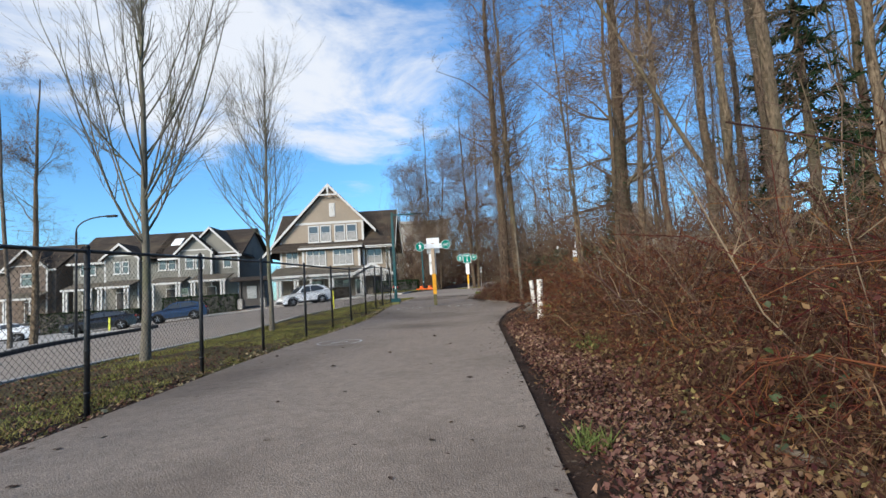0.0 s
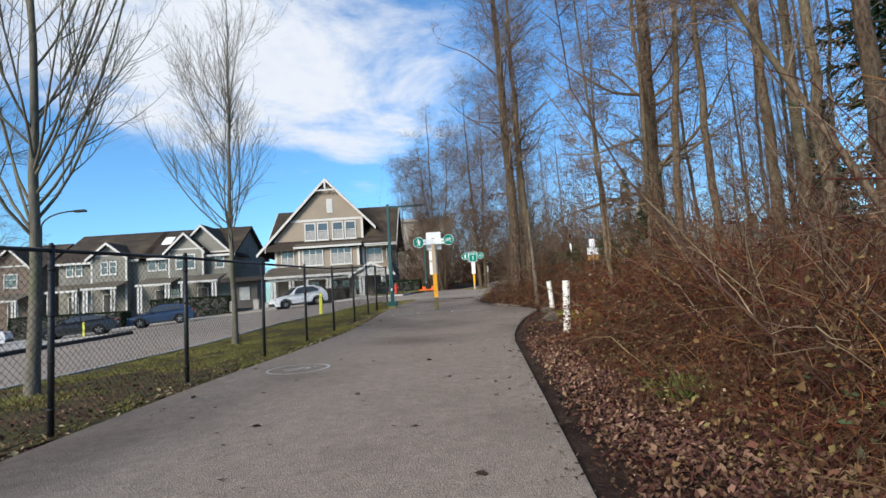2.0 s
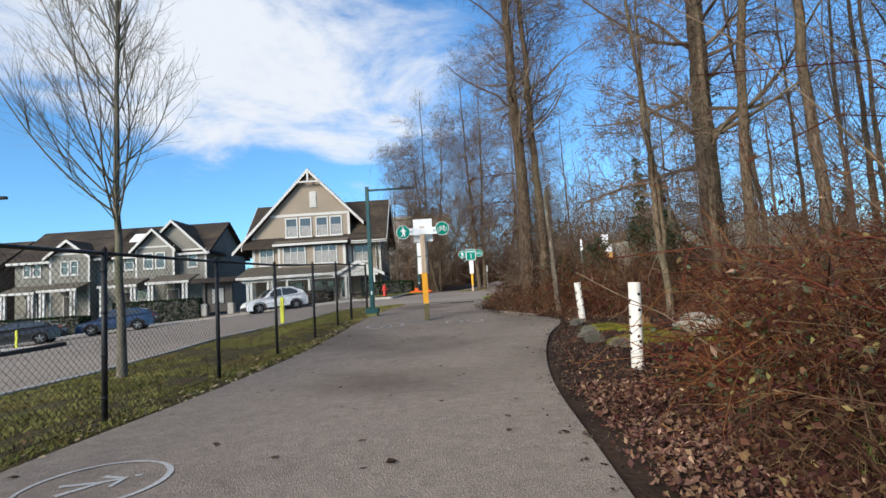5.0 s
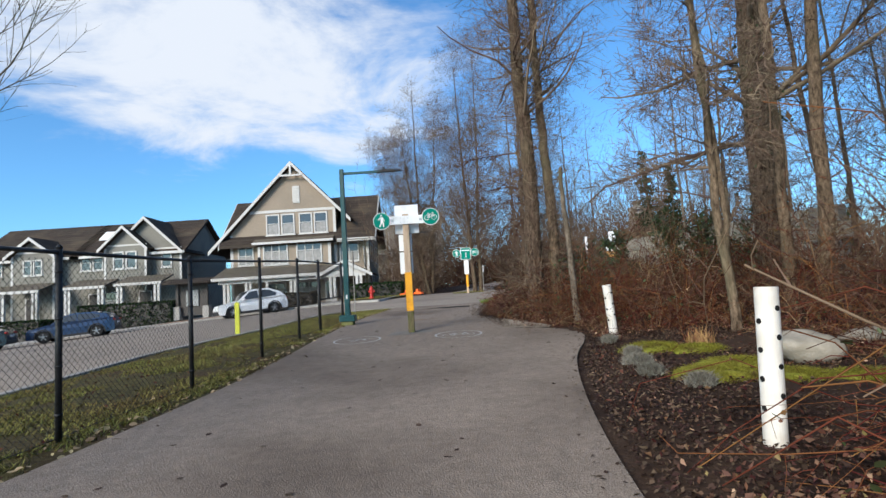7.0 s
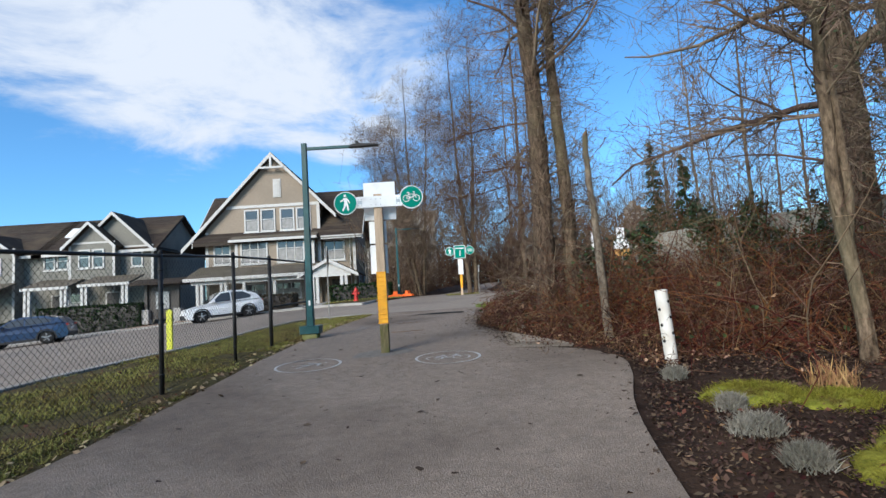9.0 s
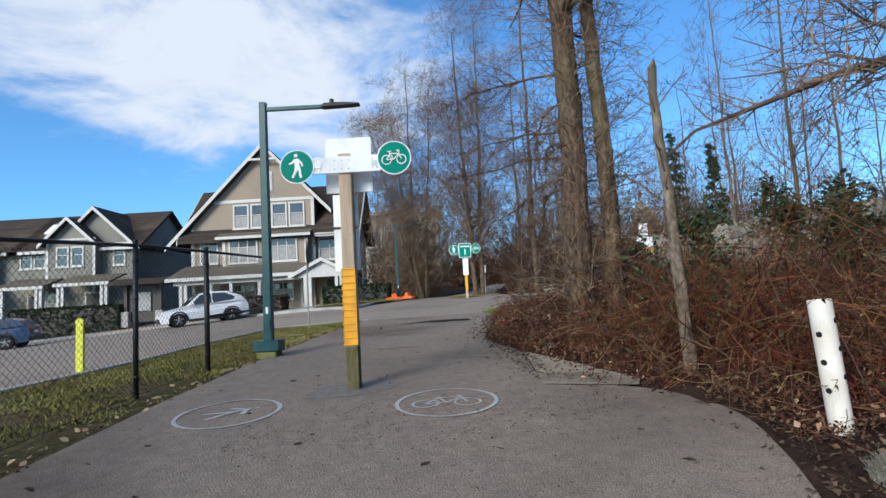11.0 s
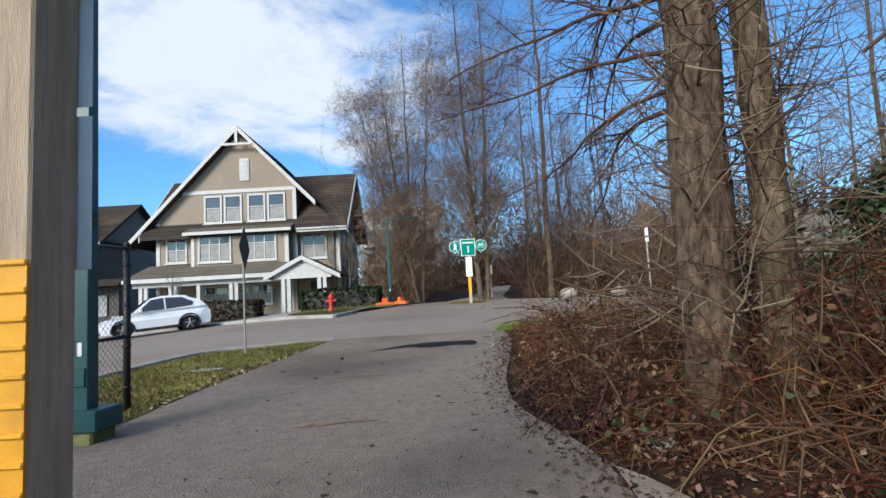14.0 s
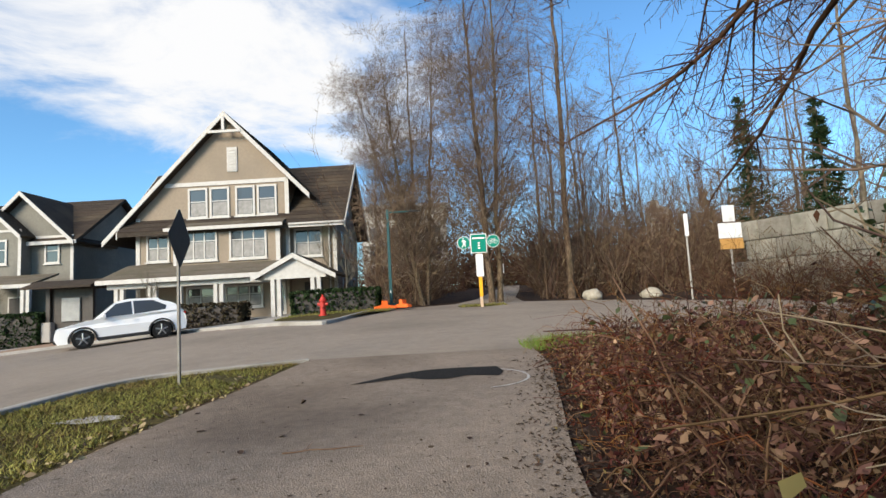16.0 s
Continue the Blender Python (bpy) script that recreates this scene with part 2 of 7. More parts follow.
def mesh_np(name, verts, quads, material, smooth=True):
    """Mesh from arrays: verts (n,3) and quads (m,k)."""
    verts, quads = np.asarray(verts, np.float32), np.asarray(quads, np.int32)
    me = bpy.data.meshes.new(name)
    k = quads.shape[1]
    me.vertices.add(len(verts)); me.vertices.foreach_set("co", verts.ravel())
    me.loops.add(quads.size); me.loops.foreach_set("vertex_index", quads.ravel())
    me.polygons.add(len(quads))
    me.polygons.foreach_set("loop_start", np.arange(0, quads.size, k, dtype=np.int32))
    me.polygons.foreach_set("loop_total", np.full(len(quads), k, np.int32))
    if smooth:
        me.polygons.foreach_set("use_smooth", np.ones(len(quads), bool))
    me.update()
    me.materials.append(material)
    return me


def bm_mesh(name, bm, material, smooth=False):
    me = bpy.data.meshes.new(name)
    bmesh.ops.recalc_face_normals(bm, faces=bm.faces)
    bm.to_mesh(me)
    bm.free()
    me.materials.append(material)
    if smooth:
        for p in me.polygons:
            p.use_smooth = True
    return me


def part(name, bm, material, parent=None, label="", smooth=False):
    me = bm if isinstance(bm, bpy.types.Mesh) else bm_mesh(name, bm, material, smooth)
    ob = new(name, me)
    if parent is not None:
        ob.parent = parent
    if label:
        ob["label"] = label
    return ob


def box(bm, x0, x1, y0, y1, z0, z1, m=None, bevel=0.0):
    mm = Matrix.Translation(((x0 + x1) / 2, (y0 + y1) / 2, (z0 + z1) / 2)) @ Matrix.Diagonal((abs(x1 - x0), abs(y1 - y0), abs(z1 - z0), 1))
    r = bmesh.ops.create_cube(bm, size=1, matrix=(m @ mm) if m else mm)
    if bevel:
        es = list({e for v in r["verts"] for e in v.link_edges})
        bmesh.ops.bevel(bm, geom=es, offset=bevel, segments=1, affect="EDGES")
    return bm


def cyl(bm, a, b, r0, r1=None, seg=12, cap=True):
    a, b = Vector(a), Vector(b)
    d = b - a
    q = d.to_track_quat("Z", "Y").to_matrix().to_4x4()
    bmesh.ops.create_cone(bm, cap_ends=cap, segments=seg, radius1=r0, radius2=r0 if r1 is None else r1, depth=d.length,
                          matrix=Matrix.Translation((a + b) / 2) @ q)
    return bm


def prism(bm, outline, y0, y1, axis="y"):
    """Extrude a closed outline of (u, v): along y with (x, z), or along x with (y, z), or along z with (x, y)."""
    def at(u, v, w):
        return {"y": (u, w, v), "x": (w, u, v), "z": (u, v, w)}[axis]
    f0 = [bm.verts.new(at(u, v, y0)) for u, v in outline]
    f1 = [bm.verts.new(at(u, v, y1)) for u, v in outline]
    n = len(outline)
    bm.faces.new(f0)
    bm.faces.new(f1[::-1])
    for i in range(n):
        bm.faces.new((f0[i], f1[i], f1[(i + 1) % n], f0[(i + 1) % n]))
    return bm


def thing(name, at, label, category, group="", rz=0.0, kind=""):
    ob = new(name)
    ob.matrix_world = pose(*at, 0, 0, rz)
    ob.empty_display_size = 0.2
    return tagged(ob, label, category, group, kind)


# ---- terrain ----
PROFILE_Y = (-200, -30, 0, 8, 10.6, 13.3, 15.8, 18.2, 20.5, 22.5, 24.5, 26, 30, 45, 70, 160, 2000)
PROFILE_Z = (-4.5, -1.2, 0, .33, .43, .50, .57, .65, .79, .94, 1.03, 1.08, 1.24, 1.86, 2.8, 5.5, 5.5)


def gz(x, y):
    """Height of the ground: rises along the walk, falls away to the street side."""
    x, y = np.asarray(x, float), np.asarray(y, float)
    z = np.interp(y, PROFILE_Y, PROFILE_Z)
    d = np.clip(-x - 3.5, 0, 40)
    return z - 0.065 * np.where(d < 2, d * d / 4, d - 1)


def ground_z(x, y):
    return float(gz(x, y))


def poly_sheet(name, pts, lift, material, label, category, step=1.0, skirt=0.0, kind="structure", crown=None):
    """A surface cut along an outline and laid over the terrain."""
    bm = bmesh.new()
    vs = [bm.verts.new((x, y, 0)) for x, y in pts]
    es = [bm.edges.new((vs[i], vs[(i + 1) % len(vs)])) for i in range(len(vs))]
    bmesh.ops.triangle_fill(bm, use_beauty=True, edges=es)
    xs, ys = [p[0] for p in pts], [p[1] for p in pts]
    for lo, hi, n in ((min(xs), max(xs), (1, 0, 0)), (min(ys), max(ys), (0, 1, 0))):
        c = math.floor(lo / step) * step + step
        while c < hi:
            bmesh.ops.bisect_plane(bm, geom=bm.verts[:] + bm.edges[:] + bm.faces[:], plane_co=(c * n[0], c * n[1], 0), plane_no=n)
            c += step
    bmesh.ops.recalc_face_normals(bm, faces=bm.faces)
    for f in bm.faces:
        if f.normal.z < 0:
            f.normal_flip()
    for v in bm.verts:
        v.co.z = ground_z(v.co.x, v.co.y) + lift
    if skirt:
        edges = [e for e in bm.edges if len(e.link_faces) == 1]
        r = bmesh.ops.extrude_edge_only(bm, edges=edges)
        for v in (g for g in r["geom"] if isinstance(g, bmesh.types.BMVert)):
            v.co.z -= skirt
    me = bpy.data.meshes.new(name)
    bm.to_mesh(me)
    bm.free()
    me.materials.append(material)
    return tagged(new(name, me), label, category, kind=kind)


def smooth_line(pts, n=6):
    """Catmull-Rom through the points."""
    out = []
    p = [pts[0], *pts, pts[-1]]
    for i in range(1, len(p) - 2):
        a, b, c, d = (np.array(q, float) for q in p[i - 1:i + 3])
        for k in range(n):
            t = k / n
            out.append(tuple(0.5 * (2 * b + (c - a) * t + (2 * a - 5 * b + 4 * c - d) * t * t + (3 * b - a - 3 * c + d) * t ** 3)))
    out.append(tuple(pts[-1]))
    return out


def ground_sheet():
    xs = np.unique(np.concatenate([np.linspace(-2200, -60, 14), np.arange(-60, -24, 3), np.arange(-24, 20, 0.5), np.arange(20, 60, 4), np.linspace(60, 2200, 14)]))
    ys = np.unique(np.concatenate([np.linspace(-2200, -20, 12), np.arange(-20, 0, 2), np.arange(0, 56, 0.5), np.arange(56, 120, 4), np.linspace(120, 2600, 16)]))
    X, Y = np.meshgrid(xs, ys)
    Z = gz(X, Y)
    lumps = np.zeros_like(Z)
    for i in range(len(ys)):
        for j in range(len(xs)):
            x, y = X[i, j], Y[i, j]
            if 2.4 < x < 20 and 0 < y < 33:
                lumps[i, j] = 0.10 * noise.noise((x * 0.9, y * 0.9, 0)) * min(1, (x - 2.4)) + 0.05 * min(x - 2.4, 5)
    Z = Z + lumps
    nx = len(xs)
    v = np.stack([X, Y, Z], -1).reshape(-1, 3)
    i, j = np.meshgrid(np.arange(len(ys) - 1), np.arange(nx - 1), indexing="ij")
    a = (i * nx + j).ravel()
    q = np.stack([a, a + 1, a + nx + 1, a + nx], -1)
    return tagged(new("ground", mesh_np("ground", v, q, M_SOIL)), "dark damp soil and leaf mould on rolling ground", "ground", kind="structure")


ground_sheet()
LEFT = [(-4.6, -14), (-4.4, -6), (-4.1, 2), (-3.75, 5), (-3.55, 8.4), (-3.25, 12), (-2.95, 15), (-2.75, 18), (-2.62, 20.5), (-2.5, 23), (-2.42, 26), (-2.3, 28.5), (-2.0, 31), (-1.75, 33.2)]
RIGHT = [(0.2, -14), (0.35, -6), (0.52, 0), (0.66, 3.1), (0.78, 5.0), (0.97, 8.3), (1.15, 11.4), (1.32, 13.8), (1.68, 16.2), (2.2, 18.6), (2.72, 20.1), (2.92, 21.0), (2.72, 21.7), (2.3, 22.1), (1.66, 22.5), (1.72, 24.6), (1.4, 26.2), (1.45, 27.6), (1.75, 29.6), (2.0, 31.4), (2.05, 33.2)]
NEAR = [(-14, -30), (-9.8, 0), (-8.5, 9.5), (-7.7, 14.5), (-7.0, 18.2), (-6.3, 22.2), (-5.2, 26), (-4.75, 30), (-4.2, 32.0), (-2.9, 32.7), (-1.75, 33.1)]
FAR = [(-24, -30), (-18.5, 5), (-17.6, 15), (-17.5, 20.7), (-18, 26), (-17.2, 31), (-18.8, 32.6), (-27, 37.0), (-27.5, 40.5), (-21.5, 44.3), (-13, 46.2), (-9.5, 45.4), (-6.1, 43.2), (-3.7, 41.2), (-3.2, 42), (-2.3, 47.3), (0.8, 49.6)]
path_left, path_right = smooth_line(LEFT), smooth_line(RIGHT)
near_kerb, far_kerb = smooth_line(NEAR), smooth_line(FAR)
poly_sheet("path", path_left + path_right[::-1], 0.035, M_PATH, "weathered grey asphalt walking and cycling path", "path", skirt=0.12)
RIGHT_NEAR = [(2.05, 33.1), (2.5, 34.3), (4.2, 34.7), (8, 35.3), (11.2, 36.4)]
RIGHT_FAR = [(11.4, 41.2), (9.6, 42.6), (7, 46.3), (4.2, 48.6), (2.8, 48.9), (2.2, 48.4), (1.6, 48.8)]
poly_sheet("road", near_kerb + RIGHT_NEAR + RIGHT_FAR + far_kerb[::-1], 0.02, M_ROAD, "pale worn asphalt street with a bend", "road", skirt=0.08)
poly_sheet("grass_verge", [*path_left[24:], *near_kerb[::-1][:-4], (-8.5, -4)], 0.012, M_GRASS_BED, "patchy green verge with bare earth", "grass")

# ---- far pavement and yards ----
poly_sheet("pavement", [(-3.6, 41.3)] + far_kerb[::-1][18:-10] + [(-60, 8), (-60, 70), (-4, 70), (-2.9, 50), (-2.35, 47.6)], 0.11, M_CONC, "pale concrete pavement and yards along the houses", "pavement", step=2.0, skirt=0.12)
FOREST_L = [(0.9, 49.4), (2.2, 54), (4.6, 70), (8.5, 100), (14, 140)]
FOREST_R = [(16.5, 140), (10.8, 100), (6.8, 70), (4.4, 54), (4.1, 48.5)]
poly_sheet("forest_path", FOREST_L + FOREST_R, 0.02, M_ROAD, "narrow path leading into the bare wood", "path", step=4.0)

# ---- kerbs and markings ----


def kerb(name, line, w, h, material, label):
    """A kerbstone run swept along a ground line."""
    bm = bmesh.new()
    rings = []
    n = len(line)
    for i, (x, y) in enumerate(line):
        a, b = np.array(line[max(0, i - 1)]), np.array(line[min(n - 1, i + 1)])
        d = (b - a) / (np.linalg.norm(b - a) + 1e-9)
        nx, ny = -d[1] * w / 2, d[0] * w / 2
        z = ground_z(x, y)
        rings.append([bm.verts.new(p) for p in ((x - nx, y - ny, z - 0.1), (x - nx, y - ny, z + h * 0.8), (x - nx * .7, y - ny * .7, z + h),
                                                 (x + nx * .7, y + ny * .7, z + h), (x + nx, y + ny, z + h * 0.8), (x + nx, y + ny, z - 0.1))])
    for a, b in zip(rings, rings[1:]):
        for k in range(5):
            bm.faces.new((a[k], a[k + 1], b[k + 1], b[k]))
    bm.faces.new(rings[0]); bm.faces.new(rings[-1][::-1])
    ob = new(name, bm_mesh(name, bm, material))
    return tagged(ob, label, "kerb", kind="structure")


M_KERBDARK = mat("dark_kerb", (0.03, 0.028, 0.027), (0.06, 0.056, 0.052), 9, 0.9, 0.3, 50)
kerb("kerb_near", near_kerb, 0.14, 0.07, M_CONC, "low concrete kerb between the verge and the street")
kerb("kerb_far", far_kerb[36:92], 0.16, 0.14, M_CONC, "concrete kerb in front of the houses")
kerb("kerb_planting", far_kerb[6:34], 0.28, 0.20, M_KERBDARK, "dark kerb edging the planted island")


def ground_patch(name, pts, lift, material, label, category):
    return poly_sheet(name, pts, lift, material, label, category, step=0.5)


def ring_mark(name, cx, cy, r, w, icon, label):
    """A painted ring with a bicycle or walker symbol, worn thin in places."""
    bm = bmesh.new()

    def strip(pts, wid):
        prev = None
        for i, (x, y) in enumerate(pts):
            a, b = np.array(pts[max(0, i - 1)]), np.array(pts[min(len(pts) - 1, i + 1)])
            d = (b - a) / (np.linalg.norm(b - a) + 1e-9)
            ws = wid * (0.8 + 0.35 * noise.noise((x * 3, y * 3, 1)))
            pr = [bm.verts.new((x + s * d[1] * ws / 2, y - s * d[0] * ws / 2, ground_z(x, y) + 0.041)) for s in (-1, 1)]
            if prev:
                bm.faces.new((prev[0], prev[1], pr[1], pr[0]))
            prev = pr

    def arc(x, y, rr, a0=0, a1=360, n=48):
        return [(x + rr * math.cos(radians(a0 + (a1 - a0) * k / n)), y + rr * math.sin(radians(a0 + (a1 - a0) * k / n))) for k in range(n + 1)]
    if icon == "arc":
        strip(arc(cx, cy, r, -80, 60, 24), w)
    else:
        strip(arc(cx, cy, r), w)
    if icon == "bike":
        for s in (-1, 1):
            strip(arc(cx + s * r * .42, cy - r * .1, r * .26, n=24), w * .6)
        for a, b in (((-.42, -.1), (-.15, .3)), ((-.15, .3), (.3, .3)), ((.3, .3), (.0, -.1)), ((.0, -.1), (-.18, .38)), ((.42, -.1), (.26, .42)), ((.2, .42), (.36, .42)), ((-.42, -.1), (0, -.1))):
            strip([(cx + r * a[0], cy + r * a[1]), (cx + r * b[0], cy + r * b[1])], w * .6)
    elif icon == "walk":
        for a, b in (((0, .1), (.0, .42)), ((0, .52), (.0, .62)), ((0, .1), (-.22, -.45)), ((0, .1), (.22, -.45)), ((0, .38), (-.3, .1)), ((0, .38), (.3, .2))):
            a, b = ((u * 0.5 + v * 0.87, -u * 0.87 + v * 0.5) for u, v in (a, b))
            strip([(cx + r * a[0], cy + r * a[1]), (cx + r * b[0], cy + r * b[1])], w * 1.3)
    ob = new(name, bm_mesh(name, bm, M_PAINT))
    return tagged(ob, label, "road marking", kind="structure")


ring_mark("path_marking_1", -2.30, 11.3, 0.46, 0.045, "walk", "worn white painted ring with a walking symbol")
ring_mark("path_marking_2", 0.57, 21.85, 0.48, 0.055, "bike", "white painted ring with a bicycle symbol")
ring_mark("path_marking_3", -1.55, 21.9, 0.48, 0.05, "walk", "white painted ring with a walking symbol")
ring_mark("path_marking_4", 0.98, 30.75, 0.62, 0.045, "arc", "half-worn white painted arc beside fresh tar")
ground_patch("tar_patch", [(-0.62, 30.72), (-0.35, 31.0), (-0.05, 31.3), (0.3, 31.5), (0.75, 31.55), (1.28, 31.5), (1.34, 31.1), (1.25, 30.82), (0.85, 30.95), (0.6, 30.78), (0.3, 30.82), (0.1, 30.98), (-0.15, 30.9), (-0.35, 30.8)], 0.042, M_TAR, "irregular black tar repair on the path", "road patch")
ground_patch("concrete_slab", [(1.60, 22.28), (1.74, 24.5), (1.86, 24.3), (2.6, 22.25), (2.5, 22.02)], 0.048, mat("sandy_concrete", (0.25, 0.21, 0.165), (0.35, 0.30, 0.24), 20, 0.9, 0.4, 80, (0.10, 0.08, 0.06), 1.2), "pale concrete slab edging the path", "concrete slab")
ground_patch("asphalt_patch", [(-0.95, 22.3), (-0.7, 22.25), (-0.3, 22.3), (-0.02, 22.5), (0.05, 22.8), (-0.2, 23.0), (-0.6, 23.0), (-0.9, 22.75)], 0.039, mat("patch", (0.15, 0.135, 0.12), (0.26, 0.24, 0.215), 60, 0.95, 0.8, 90, mid=0.25), "rough asphalt fill round the sign post", "road patch")
ground_patch("lawn", [(-2.3, 45.2), (-3.2, 42.6), (-3.9, 42.0), (-5.4, 43.4), (-6.2, 44.6), (-6.4, 46.6), (-2.6, 47.3), (-1.7, 47.2)], 0.125, M_GRASS_BED, "thin green grass in front of the hedge", "grass")
ground_patch("grass_tuft_bed", [(1.2, 46.3), (1.0, 47.3), (2.4, 48.0), (3.1, 47.2), (2.4, 46.2)], 0.03, M_GRASS_BED, "small grassy island round the far sign", "grass")
ground_patch("driveway", [(-19.5, 45.2), (-14.8, 46.6), (-14.2, 50.5), (-20.0, 51)], 0.118, mat("brick_drive", (0.24, 0.165, 0.12), (0.32, 0.23, 0.17), 10, 0.9, 0.3, 60), "reddish paved driveway", "driveway")

for k, pts in enumerate(([(-40, 50.2), (-20.2, 50.4), (-20.4, 54.8), (-40, 54.8)], [(-14.0, 47.4), (-9.0, 47.6), (-8.6, 50.0), (-14.0, 50.0)], [(-6.3, 46.7), (-2.5, 47.4), (-2.7, 49.0), (-4.8, 49.6), (-4.8, 52.5), (-6.2, 48.6)])):
    poly_sheet("planting_bed_%d" % (k + 1), pts, 0.122, M_SOIL, "dark planted bed in front of the houses", "planting bed")

# ---- fence ----
POST_Y = (-6.6, -4.1, -1.6, 0.9, 3.35, 5.8, 8.22, 10.6, 13.3, 15.8, 18.2, 20.7, 22.9, 24.6, 27.1)


def fence_x(y):
    return float(np.interp(y, (-7, 8.22, 15.8, 24.6, 27.1), (-4.6, -3.79, -3.39, -2.93, -2.80)))


FENCE_H = 1.80


def chain_fence():
    f = thing("chain_link_fence", (fence_x(10), 10, ground_z(fence_x(10), 10)), "black chain-link fence with round posts beside the path", "fence")
    inv = f.matrix_world.inverted()

    def add(name, bm, material, smooth=False):
        bmesh.ops.transform(bm, matrix=inv, verts=bm.verts)
        return part(name, bm, material, f, smooth=smooth)
    tops = []
    for y in POST_Y:
        x = fence_x(y)
        z = ground_z(x, y)
        r = 0.038 if y in (24.6, 27.1) else 0.03
        p = bmesh.new()
        cyl(p, (x, y, z - 0.05), (x, y, z + FENCE_H + 0.04), r, seg=12)
        cyl(p, (x, y, z + FENCE_H + 0.04), (x, y, z + FENCE_H + 0.075), r * 1.15, r * 0.5, seg=12)
        for h in (0.25, 0.7, 1.15, 1.6):
            cyl(p, (x, y, z + h), (x, y, z + h + 0.025), r * 1.18, seg=12)
        add("post", p, M_BLACK, True)
        tops.append((x, y, z + FENCE_H))
    for a, b in zip(tops, tops[1:]):
        rail = cyl(bmesh.new(), a, b, 0.021, seg=8)
        add("top_rail", rail, M_BLACK, True)
        wire = cyl(bmesh.new(), (a[0], a[1], a[2] - FENCE_H + 0.05), (b[0], b[1], b[2] - FENCE_H + 0.05), 0.004, seg=5)
        add("tension_wire", wire, M_BLACK)
    a, b = tops[-2], tops[-1]
    add("mid_rail", cyl(bmesh.new(), (a[0], a[1], a[2] - 0.98), (b[0], b[1], b[2] - 0.98), 0.02, seg=8), M_BLACK, True)
    # diamond mesh: two families of straight wires per bay
    for k, (a, b) in enumerate(zip(tops, tops[1:])):
        va, vb = [], []
        L = math.hypot(b[0] - a[0], b[1] - a[1])
        H0, H1 = 0.05, FENCE_H - 0.06
        hh = H1 - H0
        step = 0.075

        def pt(s, h):
            t = s / L
            return (a[0] + (b[0] - a[0]) * t, a[1] + (b[1] - a[1]) * t, a[2] + (b[2] - a[2]) * t - FENCE_H + H0 + h)
        P = []
        c = -hh
        while c < L:
            for flip in (0, 1):
                s0, s1 = max(c, 0), min(c + hh, L)
                if s1 - s0 > 0.02:
                    h0, h1 = s0 - c, s1 - c
                    if flip:
                        h0, h1 = hh - h0, hh - h1
                    P.append((pt(s0, h0), pt(s1, h1)))
            c += step
        P = np.array(P)
        v, q = tube_batch(P, np.full(P.shape[:2], 0.0021), 3)
        v = v - np.array(f.matrix_world.translation)
        part("mesh", mesh_np("mesh", v, q, M_BLACK, False), None, f)
    return f


def tube_batch(P, R, sides):
    """Tubes along many paths at once: P (n, k, 3), R (n, k)."""
    n, k = P.shape[:2]
    T = np.gradient(P, axis=1) if k > 2 else np.repeat((P[:, 1:] - P[:, :1]), 2, 1)
    T /= np.linalg.norm(T, axis=2, keepdims=True) + 1e-9
    ref = np.where(np.abs(T[:, :1, 2:3]) > 0.9, np.array([1.0, 0, 0]), np.array([0, 0, 1.0]))
    U = np.cross(T, np.broadcast_to(ref, T.shape))
    U /= np.linalg.norm(U, axis=2, keepdims=True) + 1e-9
    V = np.cross(T, U)
    a = np.arange(sides) * 2 * np.pi / sides
    ring = U[:, :, None] * np.cos(a)[None, None, :, None] + V[:, :, None] * np.sin(a)[None, None, :, None]
    verts = (P[:, :, None] + ring * R[:, :, None, None]).reshape(-1, 3)
    i, j, s = np.meshgrid(np.arange(n), np.arange(k - 1), np.arange(sides), indexing="ij")
    b = (i * k + j) * sides
    s2 = (s + 1) % sides
    quads = np.stack([b + s, b + s2, b + sides + s2, b + sides + s], -1).reshape(-1, 4)
    return verts, quads


chain_fence()

# ---- sign posts ----


